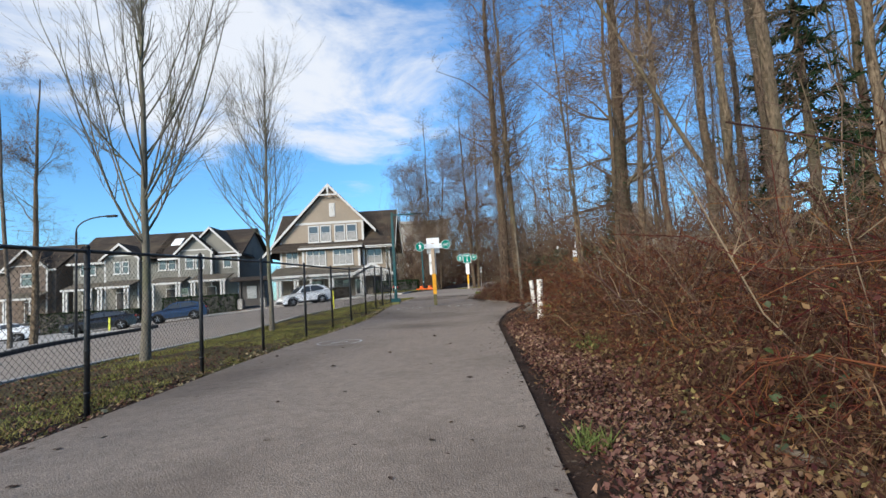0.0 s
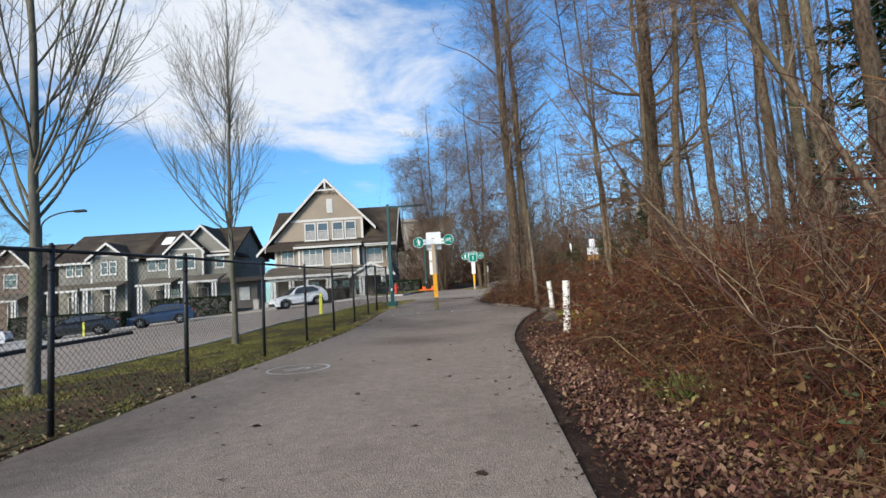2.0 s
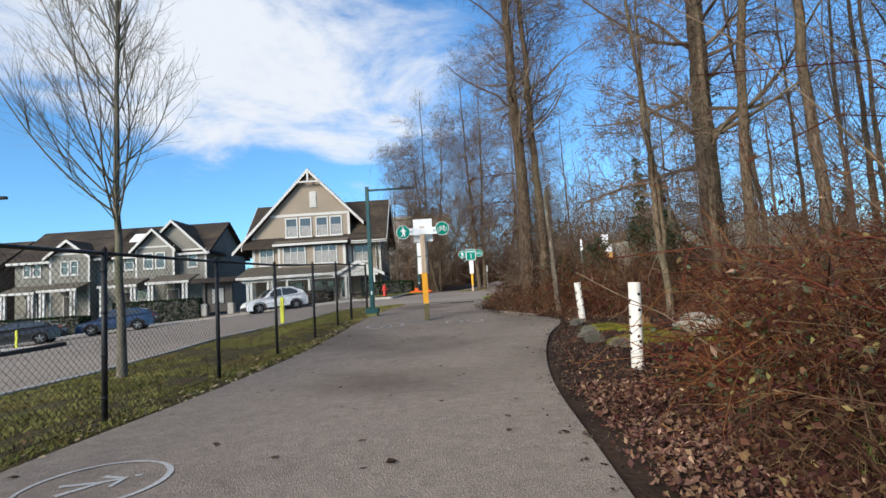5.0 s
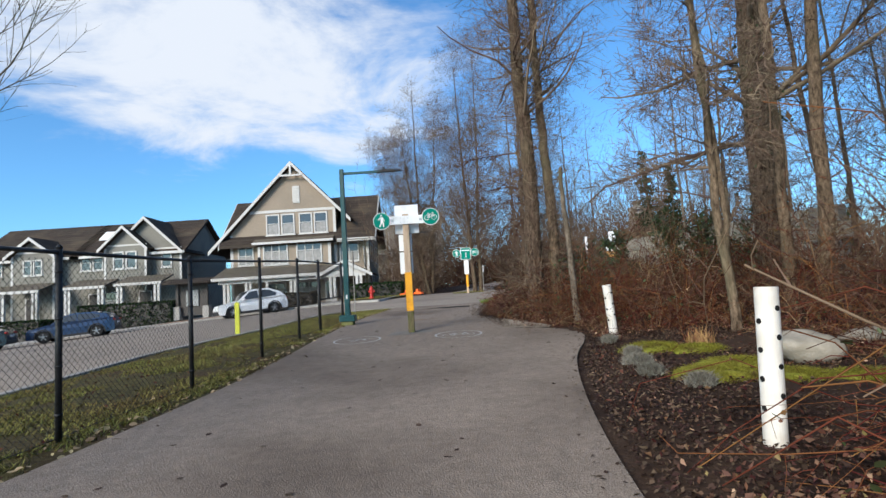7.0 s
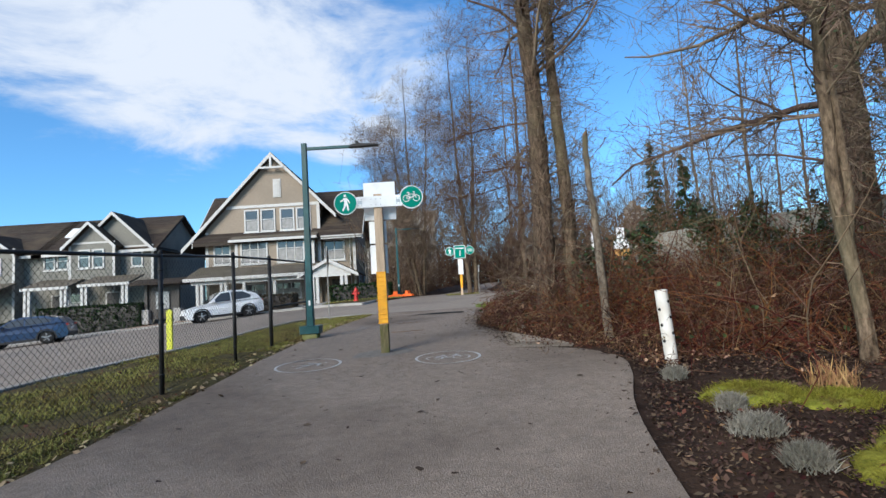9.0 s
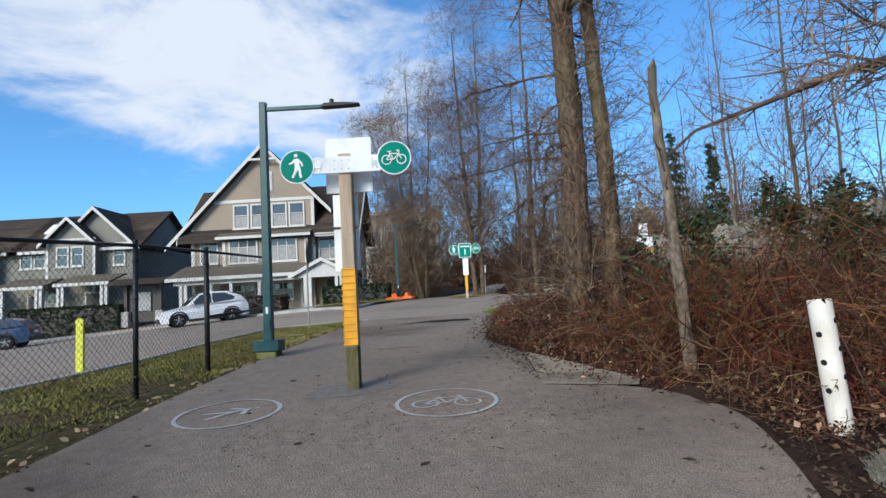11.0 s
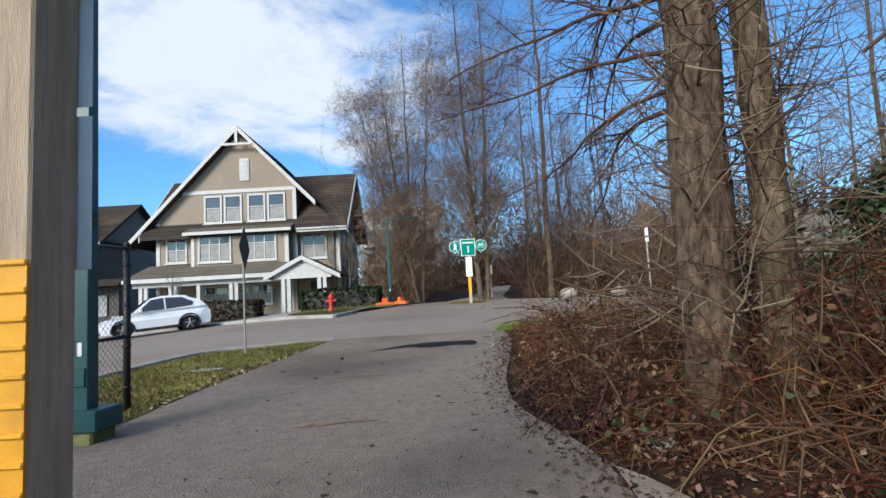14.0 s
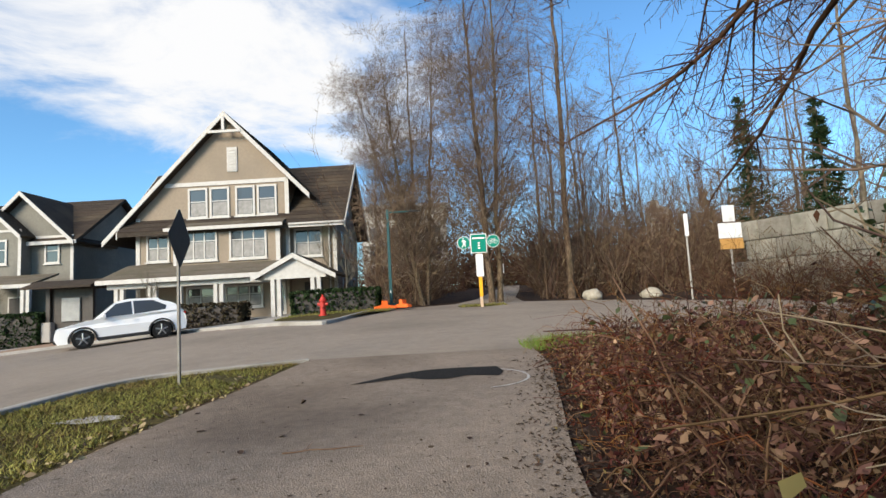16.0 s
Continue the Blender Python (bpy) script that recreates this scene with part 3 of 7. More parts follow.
def disc_sign(parent, x, y, z, r, icon, facing=-1):
    b = bmesh.new()
    cyl(b, (x, y, z), (x, y + 0.006, z), r, seg=40)
    d = part("disc", b, M_WHITE, parent, "white-rimmed teal disc sign")
    b = bmesh.new()
    cyl(b, (x, y - 0.004, z), (x, y + 0.001, z), r * 0.93, seg=40)
    part("face", b, M_SIGNTEAL, d, "teal face")
    b = bmesh.new()
    yy = y - 0.0045

    count = [0]

    def bar(p, q, w):
        count[0] += 1
        yy = y - 0.0045 - 0.00025 * count[0]
        p, q = np.array(p) * r, np.array(q) * r
        dv = (q - p) / (np.linalg.norm(q - p) + 1e-9)
        nv = np.array([-dv[1], dv[0]]) * w * r / 2
        prism(b, [(x + c[0], z + c[1]) for c in (p - nv, q - nv, q + nv, p + nv)], yy - 0.003, yy)

    def circ(c, rr, w):
        pts = [(c[0] + rr * math.cos(t * math.pi / 10), c[1] + rr * math.sin(t * math.pi / 10)) for t in range(21)]
        for p, q in zip(pts, pts[1:]):
            bar(p, q, w)
    if icon == "bike":
        circ((-.43, -.12), .27, .05); circ((.43, -.12), .27, .05)
        for p, q in (((-.43, -.12), (-.2, .22)), ((-.2, .22), (.28, .22)), ((.28, .22), (-.02, -.12)), ((-.02, -.12), (-.26, .34)), ((-.43, -.12), (-.02, -.12)), ((.43, -.12), (.24, .4)), ((.14, .42), (.34, .38)), ((-.36, .35), (-.14, .35))):
            bar(p, q, .05)
    else:
        for p, q, w in (((.02, .06), (-.02, .46), .27), ((-.02, .1), (-.06, -.26), .17), ((-.06, -.24), (-.26, -.64), .14), ((.06, .1), (.16, -.24), .17), ((.16, -.22), (.22, -.66), .14), ((-.08, .42), (-.28, .22), .11), ((-.27, .23), (-.44, .16), .09), ((.08, .42), (.28, .18), .11), ((.27, .19), (.34, .0), .09), ((-.04, .56), (-.04, .74), .18)):
            bar(p, q, w)
    part("symbol", b, M_WHITE, d, "white symbol")
    return d


def ribbed(parent, x0, x1, y, z0, z1, n, side_y):
    """A moulded yellow guard with horizontal ribs, wrapped over the front and one side."""
    b = bmesh.new()
    box(b, x0 - 0.008, x1 + 0.004, y - 0.012, y - 0.002, z0, z1)
    box(b, x0 - 0.010, x0 - 0.002, y - 0.012, side_y, z0, z1)
    gd = part("guard", b, M_YELLOW, parent, "ribbed yellow plastic guard")
    for i in range(n + 1):
        z = z0 + (z1 - z0) * i / n
        part("rib", box(bmesh.new(), x0 - 0.016, x1 + 0.008, y - 0.022, y - 0.008, z - 0.008, z + 0.008, bevel=0.004), M_YELLOW, gd)
    return gd


def trail_post():
    x, y = -0.47, 22.57
    g = ground_z(x, y)
    t = thing("sign_post", (0, 0, 0), "square weathered timber post with yellow guard, white boards and teal discs", "sign post")
    b = box(bmesh.new(), -0.515, -0.375, y, y + 0.19, g + 0.5, 3.64, bevel=0.008)
    bmesh.ops.subdivide_edges(b, edges=[e for e in b.edges if abs(e.verts[0].co.z - e.verts[1].co.z) > 1], cuts=8)
    part("post", b, M_WOOD, t)
    part("post_foot", box(bmesh.new(), -0.513, -0.377, y + 0.002, y + 0.188, g - 0.1, g + 0.5, bevel=0.006), M_MOSSY, t, "mossy damp timber foot")
    ribbed(t, -0.515, -0.375, y, 1.47, 2.31, 11, y + 0.19)
    arm = box(bmesh.new(), -0.80, -0.03, y - 0.03, y - 0.002, 3.405, 3.60, bevel=0.006)
    a = part("cross_arm", arm, M_WHITE, t, "white cross arm with bolts")
    for bx in (-0.55, -0.47, -0.39, -0.76, -0.71, -0.12, -0.07):
        for bz in (3.45, 3.55):
            if abs(bx + .47) < .05 or bz:
                bb = cyl(bmesh.new(), (bx, y - 0.036, bz), (bx, y - 0.028, bz), 0.009, seg=8)
                part("bolt", bb, M_RIM, a)
    part("board", box(bmesh.new(), -0.70, -0.155, y + 0.195, y + 0.205, 3.22, 3.88, bevel=0.003), M_WHITE, t, "blank white board back")
    for z0, z1 in ((2.82, 3.20), (2.30, 2.79)):
        part("sign_back", box(bmesh.new(), -0.63, -0.335, y + 0.195, y + 0.20, z0, z1, bevel=0.002), M_WHITE, t, "blank white back of a narrow sign")
    disc_sign(t, -0.975, y - 0.045, 3.50, 0.196, "walk")
    disc_sign(t, 0.13, y - 0.045, 3.545, 0.196, "bike")
    for s in (-0.80, -0.03):
        part("bracket", box(bmesh.new(), s - 0.10, s + 0.10, y - 0.038, y - 0.031, 3.47, 3.53), M_RIM, t)
    return t


def far_sign():
    x, y = 2.02, 46.0
    g = ground_z(x, y)
    t = thing("trail_sign", (0, 0, 0), "teal trail sign with two round discs on a post", "sign")
    part("post", box(bmesh.new(), x - 0.05, x + 0.07, y, y + 0.14, g, g + 2.4, bevel=0.006), M_WOOD, t)
    part("guard", box(bmesh.new(), x - 0.06, x + 0.08, y - 0.012, y + 0.08, g + 0.45, g + 1.25, bevel=0.004), M_YELLOW, t, "yellow plastic guard")
    part("plate", box(bmesh.new(), x - 0.14, x + 0.16, y - 0.02, y - 0.004, g + 1.28, g + 2.2, bevel=0.004), M_WHITE, t, "plain white plate")
    pan = part("panel", box(bmesh.new(), x - 0.33, x + 0.35, y - 0.045, y - 0.025, g + 2.25, g + 3.05, bevel=0.01), M_WHITE, t, "white-edged panel")
    part("face", box(bmesh.new(), x - 0.30, x + 0.32, y - 0.050, y - 0.044, g + 2.28, g + 3.02), M_SIGNTEAL, pan, "teal face")
    part("lettering", box(bmesh.new(), x - 0.24, x + 0.26, y - 0.054, y - 0.049, g + 2.84, g + 2.90), M_WHITE, pan, "small white bar of unreadable writing")
    for i in range(3):
        part("lettering", box(bmesh.new(), x - 0.02, x + 0.06, y - 0.054, y - 0.049, g + 2.42 + i * 0.11, g + 2.48 + i * 0.11), M_WHITE, pan)
    disc_sign(t, x - 0.60, y - 0.03, g + 2.70, 0.27, "walk")
    disc_sign(t, x + 0.62, y - 0.03, g + 2.72, 0.27, "bike")
    part("cross_arm", box(bmesh.new(), x - 0.6, x + 0.6, y - 0.02, y - 0.004, g + 2.66, g + 2.74), M_WHITE, t)
    return t


trail_post()
far_sign()


def street_lamp(x, y, height, arm, label):
    g = ground_z(x, y)
    t = thing("street_lamp", (x, y, g), label, "street lamp", "teal street lamps")
    part("footing", box(bmesh.new(), -0.17, 0.17, -0.17, 0.17, -0.15, 0.13, bevel=0.02), mat("mossy_concrete", (0.13, 0.14, 0.03), (0.25, 0.24, 0.12), 9, 0.95, 0.5, 50), t, "mossy concrete footing")
    b = box(bmesh.new(), -0.22, 0.22, -0.19, 0.19, 0.13, 0.31, bevel=0.012)
    part("base_box", b, M_TEAL, t)
    b = bmesh.new()
    prism(b, [(-0.075, -0.075), (0.075, -0.075), (0.075, 0.075), (-0.075, 0.075)], 0.31, height, "z")
    for v in b.verts:
        if v.co.z > 1:
            v.co.x *= 0.78
            v.co.y *= 0.78
    bmesh.ops.bevel(b, geom=[e for e in b.edges if abs(e.verts[0].co.z - e.verts[1].co.z) > 1], offset=0.012, segments=1, affect="EDGES")
    pole = part("pole", b, M_TEAL, t)
    part("access_cover", box(bmesh.new(), -0.05, 0.05, -0.088, -0.074, 0.50, 0.66, bevel=0.004), M_TEAL, pole)
    part("sticker", box(bmesh.new(), -0.022, 0.022, -0.082, -0.0735, 0.76, 0.88, bevel=0.01), M_WHITE, pole, "small pale sticker")
    for i in range(2):
        part("number_tag", box(bmesh.new(), 0.066, 0.0755, -0.035, 0.035, 1.9 + i * 0.075, 1.955 + i * 0.075), M_DARKPLASTIC, pole, "small dark number tag")
    part("arm", box(bmesh.new(), 0.0, arm, -0.03, 0.03, height - 0.16, height - 0.09, bevel=0.008), M_TEAL, t)
    b = bmesh.new()
    prism(b, [(arm - 0.1, height - 0.15), (arm - 0.05, height - 0.09), (arm + 0.25, height - 0.085), (arm + 0.58, height - 0.115), (arm + 0.58, height - 0.13), (arm + 0.2, height - 0.145)], -0.09, 0.09, "y")
    head = part("lamp_head", b, M_DARKPLASTIC, t, "flat grey lamp head")
    part("photocell", cyl(bmesh.new(), (arm + 0.08, 0, height - 0.08), (arm + 0.08, 0, height + 0.0), 0.04, seg=10), M_DARKPLASTIC, head)
    return t


street_lamp(-2.42, 25.85, 4.52, 1.15, "dark teal square street lamp with a flat arm beside the fence")
street_lamp(-1.95, 48.3, 4.6, 1.0, "dark teal street lamp beside the clipped hedge")


def curved_lamp(x, y, h):
    g = ground_z(x, y)
    t = thing("street_lamp", (x, y, g), "dark steel street lamp with a curved arm over the street", "street lamp")
    part("pole", cyl(bmesh.new(), (0, 0, 0), (0, 0, h - 0.8), 0.09, 0.06, 10), M_DARKPLASTIC, t, smooth=True)
    P = np.array([[(0.9 * s * s * 2.0, 0, h - 0.8 + 0.8 * math.sin(s * math.pi / 2)) for s in np.linspace(0, 1, 9)]])
    v, q = tube_batch(P, np.full((1, 9), 0.04), 8)
    part("arm", mesh_np("arm", v, q, M_DARKPLASTIC), None, t)
    part("lamp_head", box(bmesh.new(), 1.75, 2.35, -0.12, 0.12, h - 0.08, h + 0.04, bevel=0.03), M_DARKPLASTIC, t)
    return t


curved_lamp(-20.9, 30.0, 6.9)


def stop_sign():
    x, y = -3.15, 31.55
    g = ground_z(x, y)
    t = thing("stop_sign", (x, y, g), "grey-backed diamond road sign on a thin galvanised pole", "road sign", rz=97)
    part("pole", box(bmesh.new(), -0.025, 0.025, -0.018, 0.018, -0.1, 2.5, bevel=0.006), mat("galvanised", (0.2, 0.19, 0.17), (0.28, 0.27, 0.25), 12, 0.6, metal=0.3), t)
    b = bmesh.new()
    oc = [(0.44 * u, 2.08 + 0.44 * v) for u, v in ((-0.94, -0.06), (-0.06, -0.94), (0.06, -0.94), (0.94, -0.06), (0.94, 0.06), (0.06, 0.94), (-0.06, 0.94), (-0.94, 0.06))]
    prism(b, oc, -0.026, -0.022)
    part("plate", b, M_DARKPLASTIC, t, "dull grey diamond plate")
    return t


stop_sign()


def hydrant():
    x, y = -4.18, 44.5
    t = thing("fire_hydrant", (x, y, ground_z(x, y) + 0.11), "red fire hydrant with a domed cap and side outlets", "hydrant")
    b = bmesh.new()
    cyl(b, (0, 0, -0.05), (0, 0, 0.06), 0.17, seg=16); cyl(b, (0, 0, 0.06), (0, 0, 0.58), 0.115, 0.105, seg=16); cyl(b, (0, 0, 0.56), (0, 0, 0.61), 0.15, seg=16)
    part("barrel", b, M_RED, t, smooth=False)
    b = bmesh.new()
    cyl(b, (0, 0, 0.61), (0, 0, 0.74), 0.13, 0.07, seg=16); cyl(b, (0, 0, 0.74), (0, 0, 0.82), 0.035, seg=6)
    part("cap", b, M_RED, t)
    for s in (-1, 1):
        part("outlet", cyl(bmesh.new(), (s * 0.09, 0, 0.45), (s * 0.2, 0, 0.45), 0.06, seg=12), M_RED, t)
    part("outlet", cyl(bmesh.new(), (0, -0.09, 0.38), (0, -0.21, 0.38), 0.075, seg=12), M_RED, t)


hydrant()


def barrier_foot(x, y, rz, s):
    t = thing("barrier_base", (x, y, ground_z(x, y) + 0.13), "bright orange plastic barrier foot lying on the grass", "barrier", "orange barrier feet", rz=rz)
    b = bmesh.new()
    prism(b, [(-0.5 * s, 0), (0.5 * s, 0), (0.45 * s, 0.10), (0.12 * s, 0.16), (0.10 * s, 0.34), (-0.10 * s, 0.34), (-0.12 * s, 0.16), (-0.45 * s, 0.10)], -0.14, 0.14)
    part("body", b, M_ORANGE, t)


barrier_foot(-2.1, 46.9, 20, 0.95)
barrier_foot(-1.35, 47.3, -35, 0.8)


def pipe_bollard(x, y, h, lean, turn):
    """A white drain pipe with drilled holes, set upright in the bed."""
    t = thing("pipe_bollard", (x, y, ground_z(x, y)), "white plastic pipe bollard with drilled dark holes", "bollard", "drilled pipe bollards")
    t.matrix_world = pose(x, y, ground_z(x, y), 0, lean, turn)
    b = bmesh.new()
    cyl(b, (0, 0, -0.15), (0, 0, h), 0.078, seg=28, cap=False)
    r = bmesh.ops.extrude_edge_only(b, edges=[e for e in b.edges if e.is_boundary and e.verts[0].co.z > h - 0.01])
    nv = [g for g in r["geom"] if isinstance(g, bmesh.types.BMVert)]
    for v in nv:
        v.co.x *= 0.92; v.co.y *= 0.92
    r = bmesh.ops.extrude_edge_only(b, edges=[e for e in b.edges if e.is_boundary and e.verts[0].co.z > h - 0.01])
    for v in (g for g in r["geom"] if isinstance(g, bmesh.types.BMVert)):
        v.co.z -= 0.25
    part("pipe", b, M_PVC, t, smooth=False)
    part("plug", cyl(bmesh.new(), (0, 0, h - 0.20), (0, 0, h - 0.10), 0.070, seg=20), M_PVC, t)
    for col, a0 in enumerate((-70, -168)):
        for i in range(5):
            z = h - 0.15 - i * 0.20 - (0.09 if col % 2 else 0)
            if z < 0.25:
                continue
            a = radians(a0)
            c, s = math.cos(a), math.sin(a)
            part("hole", cyl(bmesh.new(), (c * 0.068, s * 0.068, z), (c * 0.0795, s * 0.0795, z), 0.021, seg=12), M_TAR, t, "dark drilled hole" if i == 0 else "")
    return t


pipe_bollard(2.52, 14.47, 1.10, 3.0, 0)
pipe_bollard(3.38, 20.5, 0.96, -4.0, 15)


def marker_post(x, y, h):
    t = thing("marker_post", (x, y, ground_z(x, y)), "lime-yellow plastic marker post standing in the verge", "marker post", "yellow marker posts")
    b = box(bmesh.new(), -0.065, 0.065, -0.025, 0.025, -0.1, h - 0.08, bevel=0.01)
    part("body", b, M_YPOST, t)
    part("cap", cyl(bmesh.new(), (0, -0.027, h - 0.075), (0, 0.027, h - 0.075), 0.066, seg=16), M_YPOST, t)


marker_post(-5.42, 25.5, 0.95)
marker_post(-22.3, 35.2, 1.0)

ground_patch("bare_patch", [(-3.5, 29.6), (-3.2, 29.85), (-2.85, 29.8), (-2.8, 29.65), (-3.1, 29.5)], 0.03, M_CONC, "small pale bare patch in the verge", "verge patch")

# ---- houses ----


def window(parent, x0, x1, z0, z1, y, cols=1, transom=0.35, blind=True):
    """A framed window on a wall facing -y: trim, sash bars, glass and a blind behind the glass."""
    b = bmesh.new()
    w = 0.11
    for a in ((x0, x1, z1 - w, z1), (x0, x1, z0, z0 + w), (x0, x0 + w, z0 + w, z1 - w), (x1 - w, x1, z0 + w, z1 - w)):
        box(b, a[0], a[1], y - 0.07, y, a[2], a[3])
    box(b, x0 - 0.06, x1 + 0.06, y - 0.11, y, z0 - 0.06, z0)
    win = part("window", b, M_TRIM, parent, "white-trimmed window")
    b = bmesh.new()
    zi0, zi1 = z0 + w, z1 - w
    xi0, xi1 = x0 + w, x1 - w
    for c in range(1, cols):
        xc = xi0 + (xi1 - xi0) * c / cols
        box(b, xc - 0.03, xc + 0.03, y - 0.055, y - 0.005, zi0, zi1)
    zt = zi1 - (zi1 - zi0) * transom
    box(b, xi0, xi1, y - 0.05, y - 0.005, zt - 0.025, zt + 0.025)
    part("sash", b, M_TRIM, win)
    for c in range(cols):
        a = xi0 + (xi1 - xi0) * c / cols
        e = xi0 + (xi1 - xi0) * (c + 1) / cols
        part("pane", box(bmesh.new(), a, e, y - 0.02, y - 0.008, zi0, zi1), M_GLASS, win)
        if blind:
            part("blind", box(bmesh.new(), a + 0.04, e - 0.04, y - 0.024, y - 0.021, zi0 + 0.03, zt - 0.06), M_CURTAIN, win, "pale drawn blind")
    return win


def slab(name, parent, p0, p1, y0, y1, th, material, label=""):
    """A roof slope: from eave p0 to ridge p1 in (x, z), between y0 and y1."""
    d = np.array(p1, float) - np.array(p0, float)
    n = np.array([-d[1], d[0]]) / np.linalg.norm(d)
    if n[1] < 0:
        n = -n
    n = n * th
    b = prism(bmesh.new(), [tuple(p0), tuple(p1), (p1[0] - n[0], p1[1] - n[1]), (p0[0] - n[0], p0[1] - n[1])], y0, y1)
    return part(name, b, material, parent, label)


def slab_x(name, parent, p0, p1, x0, x1, th, material):
    """A roof slope from eave p0 to ridge p1 in (y, z), between x0 and x1."""
    b = prism(bmesh.new(), [tuple(p0), tuple(p1), (p1[0], p1[1] - th), (p0[0], p0[1] - th)], x0, x1, "x")
    return part(name, b, material, parent)


def shingle_courses(roof, p0, p1, y0, y1, n, axis="y"):
    """Thin overlapping courses on a roof slope, one strip each."""
    d = np.array(p1, float) - np.array(p0, float)
    L = np.linalg.norm(d)
    d /= L
    nn = np.array([-d[1], d[0]])
    if nn[1] < 0:
        nn = -nn
    for i in range(n):
        a = np.array(p0) + d * L * i / n
        e = np.array(p0) + d * L * (i + 1) / n
        b = prism(bmesh.new(), [tuple(a + nn * 0.004), tuple(e + nn * 0.004), tuple(e + nn * 0.008), tuple(a + nn * 0.028)], y0, y1, axis)
        part("shingle_course", b, roof.data.materials[0], roof)


def bargeboard(parent, p0, p1, y, w=0.30):
    b = prism(bmesh.new(), [tuple(p0), tuple(p1), (p1[0], p1[1] - w), (p0[0], p0[1] - w)], y - 0.06, y)
    return part("bargeboard", b, M_TRIM, parent, "white bargeboard")


def main_house():
    h = thing("house", (0, 0, 0), "three-storey taupe house with steep front gable, white trim and porch", "house")
    Y = 52.9
    body = box(bmesh.new(), -16.3, -5.4, Y + 0.3, 60, 0.6, 6.95)
    part("wall", body, M_STUCCO, h)
    part("gable_wall", prism(bmesh.new(), [(-16.3, 0.6), (-7.95, 0.6), (-7.95, 9.72), (-11.24, 13.1), (-16.3, 7.9)], Y, 60), M_STUCCO, h, "taupe gabled front wall")
    # side gable over the rear block
    part("side_wall", prism(bmesh.new(), [(53.2, 6.9), (56.4, 10.55), (59.8, 6.9)], -5.62, -5.4, "x"), M_STUCCO, h)
    part("side_wall", prism(bmesh.new(), [(53.2, 6.9), (56.4, 10.55), (59.8, 6.9)], -16.3, -16.1, "x"), M_STUCCO, h)
    r = slab_x("roof", h, (52.2, 6.85), (56.4, 11.0), -17.0, -4.75, 0.24, M_ROOF)
    shingle_courses(r, (52.2, 6.85), (56.4, 11.0), -17.0, -4.75, 16, "x")
    slab_x("roof", h, (60.7, 6.85), (56.4, 11.0), -17.0, -4.75, 0.24, M_ROOF)
    part("fascia", box(bmesh.new(), -7.7, -4.72, 52.13, 52.20, 6.62, 6.86), M_TRIM, h, "white eaves board")
    part("gutter", box(bmesh.new(), -7.7, -4.72, 52.02, 52.13, 6.74, 6.86, bevel=0.03), M_TRIM, h)
    for x in (-4.72, -17.06):
        for e in (52.2, 60.7):
            part("bargeboard", prism(bmesh.new(), [(e, 6.84), (56.4, 10.99), (56.4, 10.66), (e, 6.5)], x, x + 0.06, "x"), M_TRIM, h)
    # tall front gable
    for p0, nc in (((-17.95, 6.45), 30), ((-6.60, 8.52), 20)):
        r = slab("roof", h, p0, (-11.24, 13.40), 52.45, 60.4, 0.22, M_ROOF)
        shingle_courses(r, p0, (-11.24, 13.40), 52.45, 60.4, nc)
        bargeboard(h, p0, (-11.24, 13.40), 52.45, 0.30)
        d_ = 0.26 if p0[0] < -11.24 else -0.26
        part("soffit", prism(bmesh.new(), [(p0[0] + d_ * 0.5, p0[1] - 0.10), (-11.24, 13.14), (-11.24, 13.09), (p0[0] + d_ * 0.5, p0[1] - 0.15)], 52.453, 52.9), M_STUCCO, h, "taupe boarded soffit")
    t = part("truss", box(bmesh.new(), -12.22, -10.28, 52.35, 52.45, 12.16, 12.30), M_TRIM, h, "white gable truss")
    part("king_post", box(bmesh.new(), -11.32, -11.16, 52.33, 52.43, 12.31, 13.05), M_TRIM, t)
    part("trim_band", box(bmesh.new(), -14.75, -7.95, Y - 0.05, Y, 9.34, 9.56), M_TRIM, h, "white trim band")
    part("trim_band", box(bmesh.new(), -16.3, -7.95, Y - 0.03, Y, 7.36, 7.44), M_STUCCO, h)
    vent = part("gable_vent", box(bmesh.new(), -11.26, -10.66, Y - 0.06, Y, 10.05, 11.45, bevel=0.02), M_TRIM, h, "white louvred gable vent")
    for i in range(8):
        part("slat", box(bmesh.new(), -11.18, -10.74, Y - 0.09, Y - 0.06, 10.15 + i * 0.155, 10.24 + i * 0.155), M_TRIM, vent)
    for x0, x1 in ((-13.45, -12.36), (-12.24, -11.15), (-10.82, -9.73), (-9.61, -8.52)):
        window(h, x0, x1, 7.52, 9.22, Y, 1, 0.45)
    window(h, -15.77, -14.50, 5.22, 6.75, Y, 2, 0.5)
    part("corner_board", box(bmesh.new(), -16.36, -16.14, Y - 0.04, Y, 0.6, 7.7), M_TRIM, h)
    part("corner_board", box(bmesh.new(), -8.08, -7.86, Y - 0.04, Y, 4.9, 9.5), M_TRIM, h)
    part("corner_board", box(bmesh.new(), -5.56, -5.36, Y + 0.25, Y + 0.3, 0.6, 6.7), M_TRIM, h)
    part("downpipe", cyl(bmesh.new(), (-5.75, Y + 0.2, 1.5), (-5.75, Y + 0.2, 6.7), 0.05, seg=8), M_TRIM, h)
    # bay over the porch
    bay = part("bay", box(bmesh.new(), -13.95, -8.25, 52.3, Y, 4.6, 6.9), M_STUCCO, h, "shallow taupe bay")
    window(h, -13.57, -11.6, 5.10, 6.75, 52.3, 3, 0.33)
    window(h, -10.95, -8.93, 5.08, 6.72, 52.3, 3, 0.33)
